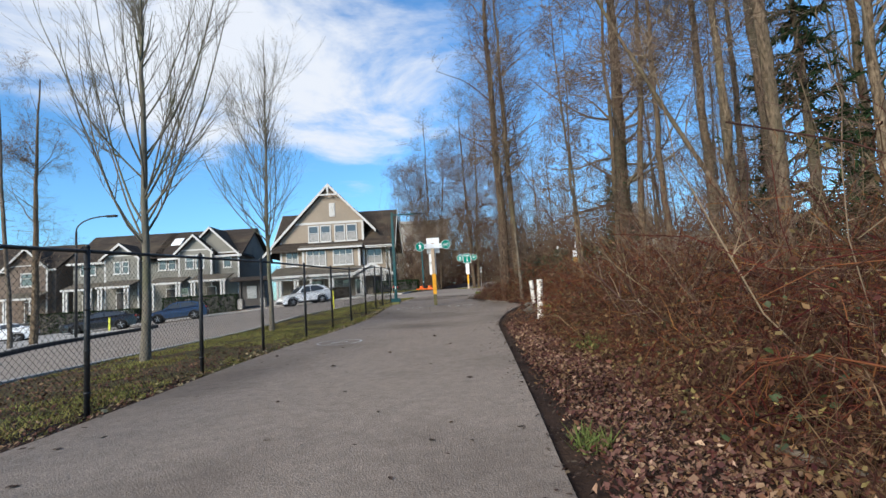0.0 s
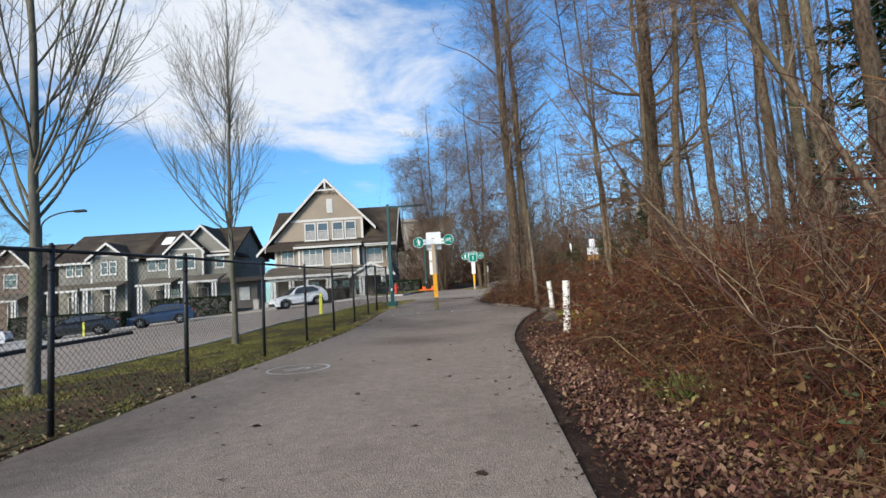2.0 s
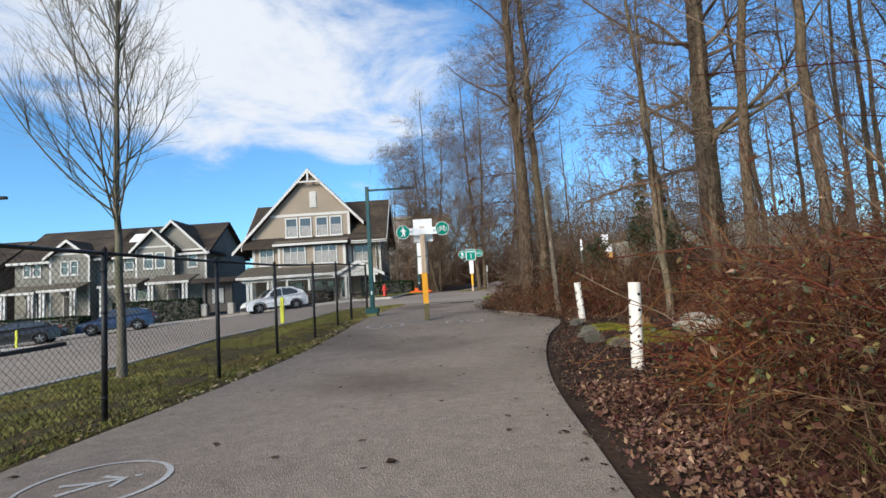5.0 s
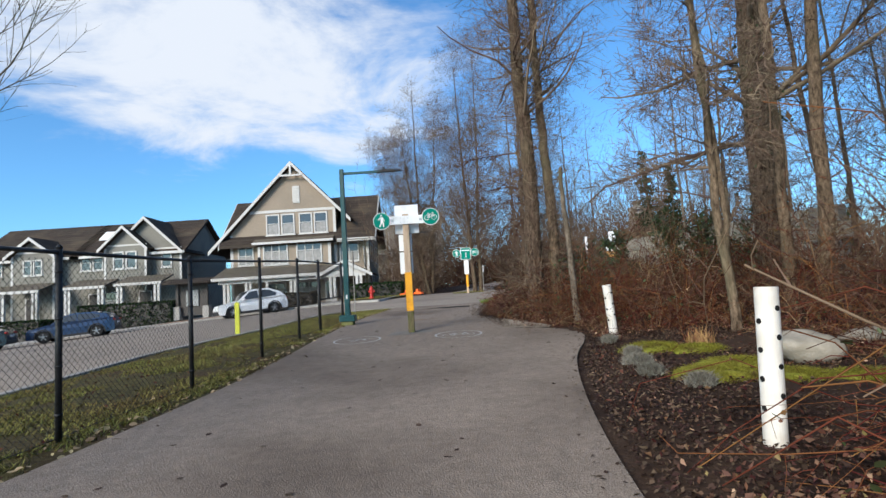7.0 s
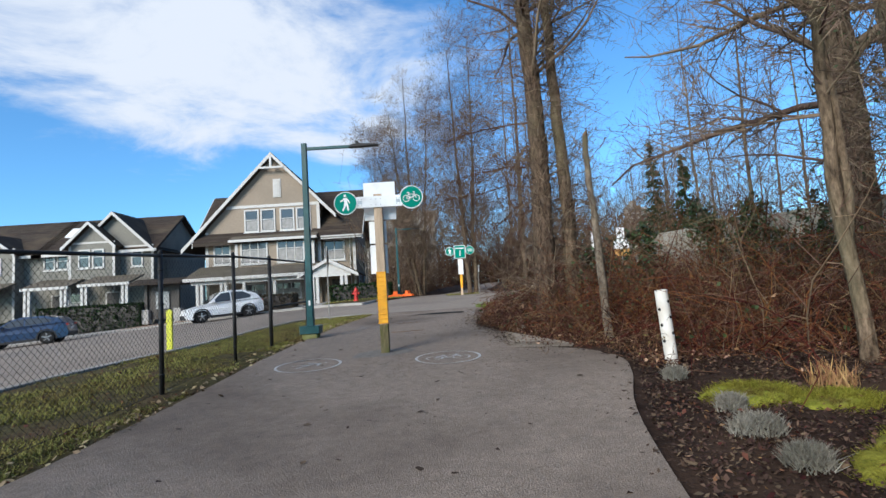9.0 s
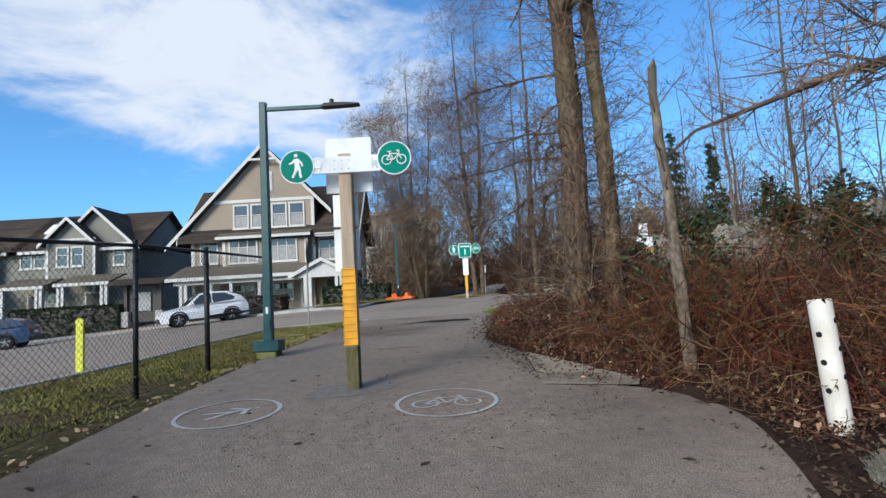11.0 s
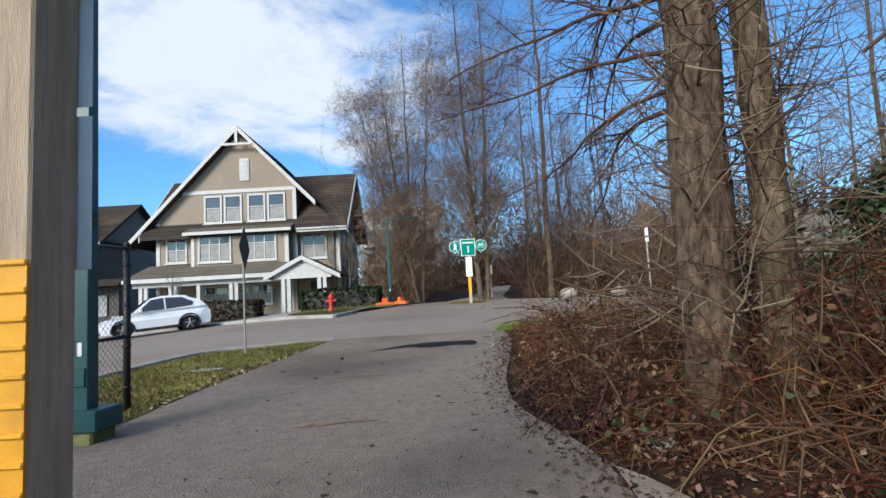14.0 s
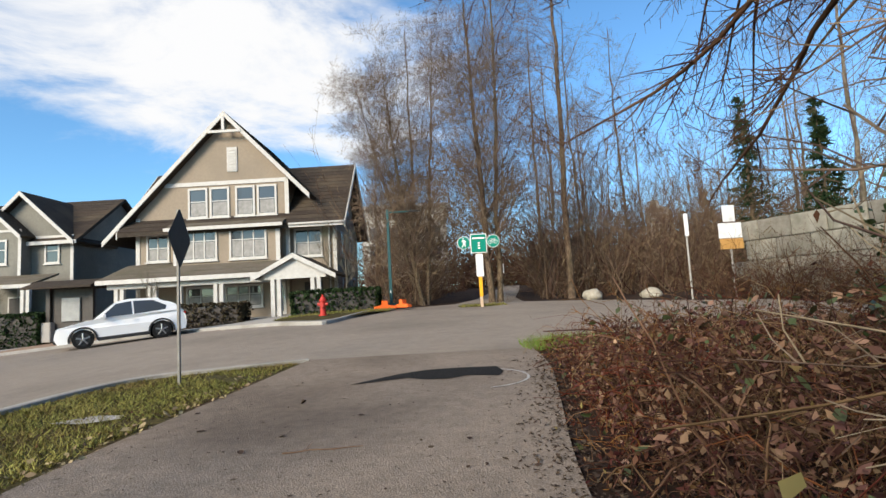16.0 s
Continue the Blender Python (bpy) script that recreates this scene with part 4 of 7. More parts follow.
    part("corner_board", box(bmesh.new(), -8.45, -8.22, 52.26, 52.3, 4.6, 6.85), M_TRIM, h)
    part("corner_board", box(bmesh.new(), -13.98, -13.78, 52.26, 52.3, 4.6, 6.85), M_TRIM, h)
    r = slab_x("bay_roof", h, (51.85, 6.90), (Y, 7.36), -14.25, -7.95, 0.10, M_PORCHROOF)
    shingle_courses(r, (51.85, 6.90), (Y, 7.36), -14.25, -7.95, 5, "x")
    part("bay_fascia", box(bmesh.new(), -14.27, -7.93, 51.76, 51.85, 6.72, 6.90), M_TRIM, h)
    window(h, -7.72, -6.15, 5.10, 6.68, Y + 0.3, 2, 0.5)
    # porch
    r = slab_x("porch_roof", h, (50.2, 4.18), (Y, 5.12), -16.75, -8.0, 0.12, M_PORCHROOF)
    shingle_courses(r, (50.2, 4.18), (Y, 5.12), -16.75, -8.0, 10, "x")
    part("porch_fascia", box(bmesh.new(), -16.78, -8.0, 50.1, 50.2, 3.96, 4.18), M_TRIM, h, "white porch eaves")
    part("porch_beam", box(bmesh.new(), -16.4, -8.2, 50.45, 50.65, 3.72, 3.96), M_TRIM, h)
    part("porch_ceiling", box(bmesh.new(), -16.5, -8.1, 50.65, Y, 3.80, 3.90), M_TRIM, h)
    part("porch_floor", box(bmesh.new(), -16.5, -4.9, 50.2, Y, 1.2, 1.95), M_CONC, h)
    for x in (-15.95, -15.65, -14.3, -14.0, -12.75, -10.95, -10.65):
        part("porch_column", box(bmesh.new(), x - 0.1, x + 0.1, 50.45, 50.65, 1.95, 3.72, bevel=0.01), M_TRIM, h)
    window(h, -13.6, -12.0, 2.5, 3.75, Y, 2, 0.4)
    window(h, -11.5, -9.4, 2.5, 3.75, Y, 3, 0.4)
    door = part("door", box(bmesh.new(), -8.95, -8.15, Y - 0.05, Y, 1.95, 3.78), M_TRIM, h, "white glazed door")
    part("pane", box(bmesh.new(), -8.80, -8.30, Y - 0.07, Y - 0.05, 2.2, 3.6), M_GLASS, door)
    part("door_handle", box(bmesh.new(), -8.24, -8.20, Y - 0.10, Y - 0.05, 2.85, 3.0), M_RIM, door)
    # entrance gable
    ap = (-6.78, 4.98)
    for p0 in ((-8.85, 3.92), (-4.72, 3.88)):
        r = slab("entry_roof", h, p0, ap, 49.6, Y + 0.3, 0.12, M_ROOF)
        bargeboard(h, p0, ap, 49.6, 0.24)
    part("entry_gable", prism(bmesh.new(), [(-8.3, 3.75), (-5.25, 3.75), (-5.25, 3.95), (-6.78, 4.75), (-8.3, 3.98)], 49.8, 49.95), M_TRIM, h)
    for x in (-7.85, -7.55, -5.9, -5.6):
        part("entry_column", box(bmesh.new(), x - 0.1, x + 0.1, 49.75, 49.97, 1.6, 3.75, bevel=0.01), M_TRIM, h)
    part("entry_step", box(bmesh.new(), -8.3, -5.2, 49.2, 50.2, 1.2, 1.75), M_CONC, h)
    part("entry_step", box(bmesh.new(), -8.3, -5.2, 48.9, 49.2, 1.2, 1.6), M_CONC, h)
    entry = part("entry_door", box(bmesh.new(), -7.2, -6.2, Y + 0.24, Y + 0.3, 1.95, 3.7), M_DARKDOOR, h, "dark front door")
    part("door_handle", box(bmesh.new(), -6.33, -6.28, Y + 0.18, Y + 0.24, 2.75, 2.95), M_RIM, entry)
    # side wall windows seen obliquely
    for y, z in ((54.3, 5.1), (57.0, 5.1), (54.6, 2.5), (57.4, 2.5), (56.0, 7.9)):
        b = bmesh.new()
        for a in ((y, y + 1.2, z, z + .1), (y, y + 1.2, z + 1.4, z + 1.5), (y, y + .1, z + .1, z + 1.4), (y + 1.1, y + 1.2, z + .1, z + 1.4)):
            box(b, -5.4, -5.34, a[0], a[1], a[2], a[3])
        w = part("window", b, M_TRIM, h, "white-trimmed window")
        part("pane", box(bmesh.new(), -5.4, -5.385, y + .1, y + 1.1, z + .1, z + 1.4), M_GLASS, w)
    return h


def row_house(name, x0, x1, gables, wins, label, Y=55.0, eave=7.05, ridge=(59.2, 10.3), base=0.2, wall=M_GREYSIDE):
    """One terrace block: a long roof, proud front gables, paired windows and lean-to porches on white posts."""
    h = thing(name, (0, 0, 0), label, "house", "grey terraced houses")
    part("wall", box(bmesh.new(), x0, x1, Y, 64, base, eave), wall, h)
    for p0, p1 in (((Y - 0.5, eave - 0.05), ridge), ((64.4, eave - 0.05), ridge)):
        r = slab_x("roof", h, p0, p1, x0 - 0.4, x1 + 0.4, 0.2, M_ROOF)
        if p0[0] < 60:
            shingle_courses(r, p0, p1, x0 - 0.4, x1 + 0.4, 14, "x")
    for x in (x0, x1 - 0.2):
        part("end_gable", prism(bmesh.new(), [(Y, eave - .1), (ridge[0], ridge[1] - .25), (64, eave - .1)], x, x + 0.2, "x"), wall, h)
    part("fascia", box(bmesh.new(), x0 - 0.4, x1 + 0.4, Y - 0.58, Y - 0.5, eave - 0.25, eave - 0.04), M_TRIM, h)
    for gx, gz_, half, proud, drop in gables:
        z0 = gz_ - drop
        part("gable_wall", prism(bmesh.new(), [(gx - half + .3, base), (gx + half - .3, base), (gx + half - .3, z0 + .15), (gx, gz_ - .25), (gx - half + .3, z0 + .15)], Y - proud, Y + 2), wall, h, "grey gabled bay")
        for s in (-1, 1):
            p0 = (gx + s * half, z0)
            slab("gable_roof", h, p0, (gx, gz_), Y - proud - 0.45, Y + 3.6, 0.16, M_ROOF)
            bargeboard(h, p0, (gx, gz_), Y - proud - 0.45, 0.26)
        part("trim_band", box(bmesh.new(), gx - half + .3, gx + half - .3, Y - proud - 0.04, Y - proud, z0 + 0.28, z0 + 0.42), M_TRIM, h)
        for s in (-1, 1):
            part("corner_board", box(bmesh.new(), gx + s * (half - .4) - .09, gx + s * (half - .4) + .09, Y - proud - 0.03, Y - proud, 2.0, z0 + .2), M_TRIM, h)
    for wx0, wx1, z0, z1, yy in wins:
        window(h, wx0, wx1, z0, z1, yy, 1, 0.4, False)
    return h


def lean_porch(h, x0, x1, Y, z, low):
    r = slab_x("porch_roof", h, (Y - 2.0, z - 0.65), (Y, z), x0, x1, 0.1, M_PORCHROOF)
    shingle_courses(r, (Y - 2.0, z - 0.65), (Y, z), x0, x1, 6, "x")
    part("porch_fascia", box(bmesh.new(), x0, x1, Y - 2.08, Y - 2.0, z - 0.85, z - 0.65), M_TRIM, h)
    for x in (x0 + 0.25, x0 + 0.55, x1 - 0.55, x1 - 0.25):
        part("porch_column", box(bmesh.new(), x - 0.09, x + 0.09, Y - 1.95, Y - 1.77, low, z - 0.8), M_TRIM, h)
    d = part("door", box(bmesh.new(), x0 + 0.9, x0 + 1.8, Y - 0.06, Y, low, low + 2.05), M_DARKDOOR, h, "dark front door")
    part("door_trim", box(bmesh.new(), x0 + 0.8, x0 + 1.9, Y - 0.04, Y - 0.001, low, low + 2.15), M_TRIM, d)
    for i in range(4):
        part("step", box(bmesh.new(), x0 + 0.7, x0 + 2.0, Y - 2.3 - 0.3 * i, Y - 2.0 - 0.3 * i, 0.2, low - 0.17 * (i + 1)), M_CONC, h)


main_house()
ra = row_house("terraced_house", -29.9, -21.2,
               [(-25.45, 9.25, 2.05, 0.9, 1.95), (-24.1, 10.05, 3.2, 0.15, 3.1)],
               [(-26.45, -25.55, 5.7, 7.15, 54.1), (-25.4, -24.5, 5.7, 7.15, 54.1), (-29.7, -28.8, 5.78, 7.0, 55.0), (-28.7, -27.8, 5.78, 7.0, 55.0), (-22.9, -22.0, 5.7, 7.0, 54.85)],
               "grey terraced house with dark roof, white bargeboards and porch")
lean_porch(ra, -29.4, -26.0, 54.3, 5.0, 1.7)
lean_porch(ra, -25.2, -21.5, 54.1, 5.05, 1.7)
window(ra, -27.2, -26.1, 2.2, 3.9, 54.1, 1, 0.4)
rb = row_house("terraced_house", -38.6, -29.9,
               [(-33.0, 8.75, 2.1, 0.9, 1.6)],
               [(-33.8, -33.05, 5.6, 6.9, 54.1), (-32.95, -32.2, 5.6, 6.9, 54.1), (-37.85, -37.1, 5.7, 6.9, 55.0), (-36.95, -36.2, 5.7, 6.9, 55.0)],
               "grey terraced house with a single small gable and paired windows")
lean_porch(rb, -38.4, -35.2, 54.9, 4.9, 1.6)
lean_porch(rb, -34.4, -31.0, 54.1, 4.95, 1.6)
for hx in (-28.7,):
    part("skylight", prism(bmesh.new(), [(56.6, 8.55), (57.6, 9.33), (57.6, 9.43), (56.6, 8.65)], hx - 0.5, hx + 0.5, "x"), M_WHITE, ra, "pale roof light")
rc = row_house("terraced_house", -54, -40.4, [(-42.9, 8.9, 2.4, 0.6, 2.2)], [(-43.6, -42.2, 4.9, 6.3, 54.4)], "brown-grey terraced house with a hipped dark roof", eave=6.7, ridge=(59.0, 9.6), wall=mat("brown_siding", (0.13, 0.10, 0.08), (0.17, 0.135, 0.11), 8, 0.85, 0.15, 90))
lean_porch(rc, -44.0, -40.6, 54.4, 4.3, 1.2)


M_BOARD = mat("grey_board", (0.24, 0.25, 0.25), (0.31, 0.32, 0.32), 4, 0.5)


def kiosk():
    t = thing("mail_kiosk", (-18.6, 51.0, ground_z(-18.6, 51.0) + 0.11), "dark timber mail kiosk with a pale board and small roof", "kiosk")
    for x in (-1.1, 1.1):
        part("post", box(bmesh.new(), x - 0.1, x + 0.1, -0.1, 0.1, 0, 2.75), M_DARKDOOR, t)
        part("stone_base", box(bmesh.new(), x - 0.25, x + 0.25, -0.25, 0.25, 0, 1.0, bevel=0.03), M_CONC, t, "grey stone pier")
    part("board", box(bmesh.new(), -0.45, 0.5, -0.05, 0.05, 1.0, 2.2, bevel=0.02), M_BOARD, t, "pale notice board")
    part("frame", box(bmesh.new(), -1.0, 1.0, 0.055, 0.12, 0.3, 2.65), M_DARKDOOR, t)
    for s in (-1, 1):
        b = prism(bmesh.new(), [(s * 1.1, 2.65), (0, 3.0), (0, 3.1), (s * 1.1, 2.75)], -1.75, 1.75, "x")
        part("roof", b, M_ROOF, t)


kiosk()


def apartment():
    t = thing("apartment_building", (-4.6, 92, ground_z(-4.6, 92)), "pale distant apartment block behind bare trees", "building")
    part("wall", box(bmesh.new(), -5.5, 5.5, 0, 9, 0, 11.0), M_BACK, t)
    part("roof", box(bmesh.new(), -5.9, 5.9, -0.5, 9.4, 11.0, 11.4), M_TRIM, t)
    for f in range(3):
        for i in range(4):
            x = -4.6 + i * 2.6
            w = part("window", box(bmesh.new(), x, x + 1.5, -0.06, 0, 1.0 + f * 3, 2.6 + f * 3), M_TRIM, t)
            part("pane", box(bmesh.new(), x + .1, x + 1.4, -0.08, -0.06, 1.1 + f * 3, 2.5 + f * 3), M_GLASS, w)
        part("balcony", box(bmesh.new(), -5.2, 5.2, -1.2, 0, 0.2 + f * 3, 0.4 + f * 3), M_TRIM, t)


def tower(x, y, w, h, label):
    t = thing("tower_block", (x, y, ground_z(x, y)), label, "building", "distant towers")
    part("wall", box(bmesh.new(), -w / 2, w / 2, 0, w, 0, h), M_BACK, t)
    b = bmesh.new()
    for f in range(int(h / 3)):
        box(b, -w / 2 + .6, w / 2 - .6, -0.2, 0, f * 3 + 1.0, f * 3 + 2.4)
    part("window_bands", b, M_GLASS, t)
    part("roof", box(bmesh.new(), -w / 4, w / 4, w / 4, w * .7, h, h + 3), M_BACK, t)


apartment()
tower(112, 300, 7, 40, "slim beige distant tower block")
tower(120, 305, 5, 37, "pale distant tower block beside another")


# ---- parked cars ----
def car(at, rz, paint, label, length=4.5, width=1.84, height=1.54, estate=True):
    t = thing("parked_car", at, label, "car", "parked cars", rz=rz)
    t.matrix_world = Matrix.Translation(at) @ pose(0, 0, 0, 1.8, -3.4, 0) @ pose(0, 0, 0, 0, 0, rz)
    L, W, H = length, width, height
    wr = 0.34
    fx, bx = -L * 0.30, L * 0.29
    # lower body: side outline with wheel arches, front towards -x
    out = [(-L / 2, 0.42), (-L / 2 + 0.02, 0.62), (-L / 2 + 0.12, 0.80), (-L * 0.28, 0.96), (-L * 0.2, 1.0), (L * 0.36, 1.04), (L / 2 - 0.10, 1.02), (L / 2 - 0.02, 0.86), (L / 2, 0.5), (L / 2 - 0.05, 0.28)]
    for c in (bx, fx):
        out += [(c + (wr + 0.06) * math.cos(radians(a)), wr - 0.02 + (wr + 0.06) * math.sin(radians(a))) for a in range(-12, 193, 17)]
    out += [(-L / 2 + 0.08, 0.24)]
    b = prism(bmesh.new(), out, -W / 2, W / 2)
    for v in b.verts:
        if v.co.z > 0.9:
            v.co.y *= 0.94
        k = max(0, abs(v.co.x) - L * 0.38) / (L * 0.12)
        v.co.y *= 1 - 0.12 * k * k
    bmesh.ops.bevel(b, geom=[e for e in b.edges if abs(e.verts[0].co.y - e.verts[1].co.y) < 0.3 and e.verts[0].co.z > 0.6 and e.verts[1].co.z > 0.6], offset=0.035, segments=2, affect="EDGES")
    body = part("body", b, paint, t)
    for c in (bx, fx):
        for s in (-1, 1):
            arch = [(c + q * math.cos(radians(a)), wr - 0.02 + q * math.sin(radians(a))) for q, run in ((wr + 0.055, range(-8, 189, 14)), (wr + 0.115, range(188, -9, -14))) for a in run]
            part("wheel_arch", prism(bmesh.new(), arch, s * (W / 2 - 0.03), s * (W / 2 + 0.015)), M_DARKPLASTIC, t, "black wheel-arch trim")
    cab = [(-L * 0.22, 0.98), (-L * 0.05, H - 0.07), (L * 0.05, H), (L * 0.27 if estate else L * 0.2, H - 0.05), (L * 0.415 if estate else L * 0.3, 1.28), (L * 0.47 if estate else L * 0.42, 1.0)]
    b = prism(bmesh.new(), cab, -W / 2 + 0.03, W / 2 - 0.03)
    for v in b.verts:
        v.co.y *= 1 - 0.24 * max(0, v.co.z - 0.98) / (H - 0.98)
    bmesh.ops.bevel(b, geom=b.edges[:], offset=0.03, segments=2, affect="EDGES")
    part("cabin", b, paint, t)
    # side glass, slightly proud of the cabin
    for s in (-1, 1):
        for g in ([(-L * 0.17, 1.03), (-L * 0.045, H - 0.14), (L * 0.07, H - 0.09), (L * 0.07, 1.04)], [(L * 0.085, 1.04), (L * 0.085, H - 0.09), (L * 0.24, H - 0.13), (L * 0.345, 1.24), (L * 0.33, 1.10)]):
            bb = bmesh.new()
            vs = []
            for off in (0.0, 0.012):
                vs.append([bb.verts.new((u, s * ((W / 2 - 0.03) * (1 - 0.24 * (w - 0.98) / (H - 0.98)) + 0.001 + off), w)) for u, w in g])
            bb.faces.new(vs[1]); bb.faces.new(vs[0][::-1])
            for i in range(len(g)):
                bb.faces.new((vs[0][i], vs[1][i], vs[1][(i + 1) % len(g)], vs[0][(i + 1) % len(g)]))
            part("side_window", bb, M_GLASS, t, "dark side glass")
    bb = bmesh.new()
    prism(bb, [(-L * 0.205, 1.03), (-L * 0.06, H - 0.09), (-L * 0.075, H - 0.09), (-L * 0.22, 1.03)], -W / 2 + 0.22, W / 2 - 0.22)
    part("windscreen", bb, M_GLASS, t)
    bb = prism(bmesh.new(), [(L * 0.285, H - 0.11), (L * 0.405, 1.26), (L * 0.42, 1.27), (L * 0.30, H - 0.10)], -W / 2 + 0.2, W / 2 - 0.2)
    part("rear_window", bb, M_GLASS, t)
    part("sill", box(bmesh.new(), -L * 0.2, L * 0.2, -W / 2 - 0.005, W / 2 + 0.005, 0.22, 0.36, bevel=0.02), M_DARKPLASTIC, t)
    part("bumper", box(bmesh.new(), L / 2 - 0.14, L / 2 + 0.03, -W / 2 + 0.14, W / 2 - 0.14, 0.30, 0.52, bevel=0.04), M_DARKPLASTIC, t)
    part("bumper", box(bmesh.new(), -L / 2 - 0.03, -L / 2 + 0.12, -W / 2 + 0.16, W / 2 - 0.16, 0.26, 0.5, bevel=0.04), M_DARKPLASTIC, t)
    for s in (-1, 1):
        part("tail_lamp", box(bmesh.new(), L / 2 - 0.16, L / 2 + 0.005, s * (W / 2 - 0.28) - 0.16, s * (W / 2 - 0.28) + 0.16, 0.84, 0.94, bevel=0.02), M_RED, t, "red tail lamp")
        part("headlight", box(bmesh.new(), -L / 2 + 0.05, -L / 2 + 0.28, s * (W / 2 - 0.3) - 0.18, s * (W / 2 - 0.3) + 0.16, 0.66, 0.78, bevel=0.03), M_RIM, t, "clear headlight")
        part("wing_mirror", box(bmesh.new(), -L * 0.16, -L * 0.125, s * (W / 2 + 0.02) - 0.09, s * (W / 2 + 0.02) + 0.09, 1.0, 1.14, bevel=0.03), paint, t)
        part("door_handle", box(bmesh.new(), L * 0.05, L * 0.09, s * (W / 2 - 0.01) - 0.02, s * (W / 2 - 0.01) + 0.02, 0.86, 0.89), paint, t)
    part("number_plate", box(bmesh.new(), L / 2 + 0.0, L / 2 + 0.02, -0.24, 0.24, 0.66, 0.78), M_WHITE, t)
    for c in (fx, bx):
        for s in (-1, 1):
            y = s * (W / 2 - 0.11)
            b = cyl(bmesh.new(), (c, y - 0.11, wr), (c, y + 0.11, wr), wr, seg=28)
            bmesh.ops.bevel(b, geom=[e for e in b.edges if len(e.link_faces) == 2 and any(len(f.verts) > 4 for f in e.link_faces)], offset=0.025, segments=2, affect="EDGES")
            w = part("wheel", b, M_TYRE, t, "black tyre on alloy rim")
            part("rim", cyl(bmesh.new(), (c, y + s * 0.112, wr), (c, y + s * 0.105, wr), wr * 0.66, seg=24), M_DARKPLASTIC, w)
            for k in range(5):
                a = radians(72 * k + 90)
                bb = cyl(bmesh.new(), (c, y + s * 0.117, wr), (c + wr * 0.64 * math.cos(a), y + s * 0.117, wr + wr * 0.64 * math.sin(a)), 0.032, 0.024, seg=6)
                part("spoke", bb, M_RIM, w)
    return t


def on_road(x, y):
    return ground_z(x, y) + 0.02


car((-11.75, 44.3, on_road(-11.75, 44.3) - 0.02), 34, M_CARWHITE, "white compact crossover parked along the kerb", length=4.2, height=1.62)
car((-21.1, 41.9, on_road(-21.1, 41.9)), 19, M_CARBLUE, "metallic blue hatchback parked along the kerb", length=4.35, height=1.50)
car((-25.0, 38.6, on_road(-25.0, 38.6)), 22, M_CARBLACK, "black saloon parked behind the planted island", length=4.7, height=1.45, estate=False)
car((-31.5, 37.4, on_road(-31.5, 37.4)), 25, M_CARWHITE, "white car parked in front of the terrace", length=4.5, height=1.46, estate=False)

# ---- plants ----
rng = np.random.default_rng(7)


def unit(v):
    return v / (np.linalg.norm(v, axis=-1, keepdims=True) + 1e-9)


def grow(P, R, n, s0, s1, ang, length, r_frac, k, up=0.0, wob=0.15, g=None, tip=0.25, taper_len=True, rmin=0.002):
    """n shoots from parent paths P (m, k, 3) with radii R: start between s0 and s1 along the parent, leave it at ang degrees."""
    m, kp = P.shape[:2]
    w = np.linalg.norm(np.diff(P, axis=1), axis=2).sum(1)
    idx = g.choice(m, size=n, p=w / w.sum())
    s = s0 + (s1 - s0) * g.random(n)
    f = s * (kp - 1)
    i = np.minimum(f.astype(int), kp - 2)
    t = (f - i)[:, None]
    p = P[idx, i] * (1 - t) + P[idx, i + 1] * t
    r = R[idx, i] * (1 - t[:, 0]) + R[idx, i + 1] * t[:, 0]
    tan = unit(P[idx, i + 1] - P[idx, i])
    side = unit(np.cross(tan, g.normal(size=(n, 3))))
    a = np.radians(ang * (0.7 + 0.6 * g.random(n)))[:, None]
    d = tan * np.cos(a) + side * np.sin(a)
    L = length * (0.55 + 0.75 * g.random(n))
    if taper_len:
        L = L * (1.15 - 0.75 * s)
    out = np.zeros((n, k, 3))
    out[:, 0] = p
    for j in range(1, k):
        d = unit(d + np.array([0, 0, up]) + g.normal(size=(n, 3)) * wob)
        out[:, j] = out[:, j - 1] + d * (L / (k - 1))[:, None]
    r0 = np.maximum(r * r_frac, rmin)
    rr = r0[:, None] * np.linspace(1, tip, k)[None]
    return out, np.maximum(rr, rmin * 0.6)


def trunk_path(h, r, lean, g, k=14, wob=0.05, top=0.2):
    z = np.linspace(-0.15, h, k)
    P = np.zeros((1, k, 3))
    dx = np.cumsum(g.normal(size=k) * wob) * h / k
    dy = np.cumsum(g.normal(size=k) * wob) * h / k
    P[0, :, 0] = lean[0] * z + dx - dx[0]
    P[0, :, 1] = lean[1] * z + dy - dy[0]
    P[0, :, 2] = z
    R = r * (1 - (1 - top) * np.linspace(0, 1, k) ** 0.9)
    R[0] *= 1.25
    return P, R[None]


def bark_tube(P, R, sides, g, rough=0.05):
    v, q = tube_batch(P, R, sides)
    n, k = P.shape[:2]
    v = v.reshape(n, k, sides, 3)
    c = P[:, :, None]
    v = c + (v - c) * (1 + rough * g.normal(size=(n, k, sides, 1)))
    return v.reshape(-1, 3), q


def ridged(P, R, sides, seed):
    """A trunk with furrowed bark: long ridges that split and wander up the stem."""
    v, q = tube_batch(P, R, sides)
    k = P.shape[1]
    v = v.reshape(k, sides, 3)
    c = P[0][:, None]
    a = np.arange(sides) / sides
    d = np.array([[noise.noise((math.cos(t * 6.283) * 3.2, math.sin(t * 6.283) * 3.2, P[0, j, 2] * 0.55 + seed)) * 0.10
                   + abs(noise.noise((math.cos(t * 6.283) * 7.5, math.sin(t * 6.283) * 7.5, P[0, j, 2] * 2.6 + seed))) * 0.17 for t in a] for j in range(k)])
    v = c + (v - c) * (1 + d[:, :, None] - 0.05)
    return v.reshape(-1, 3), q


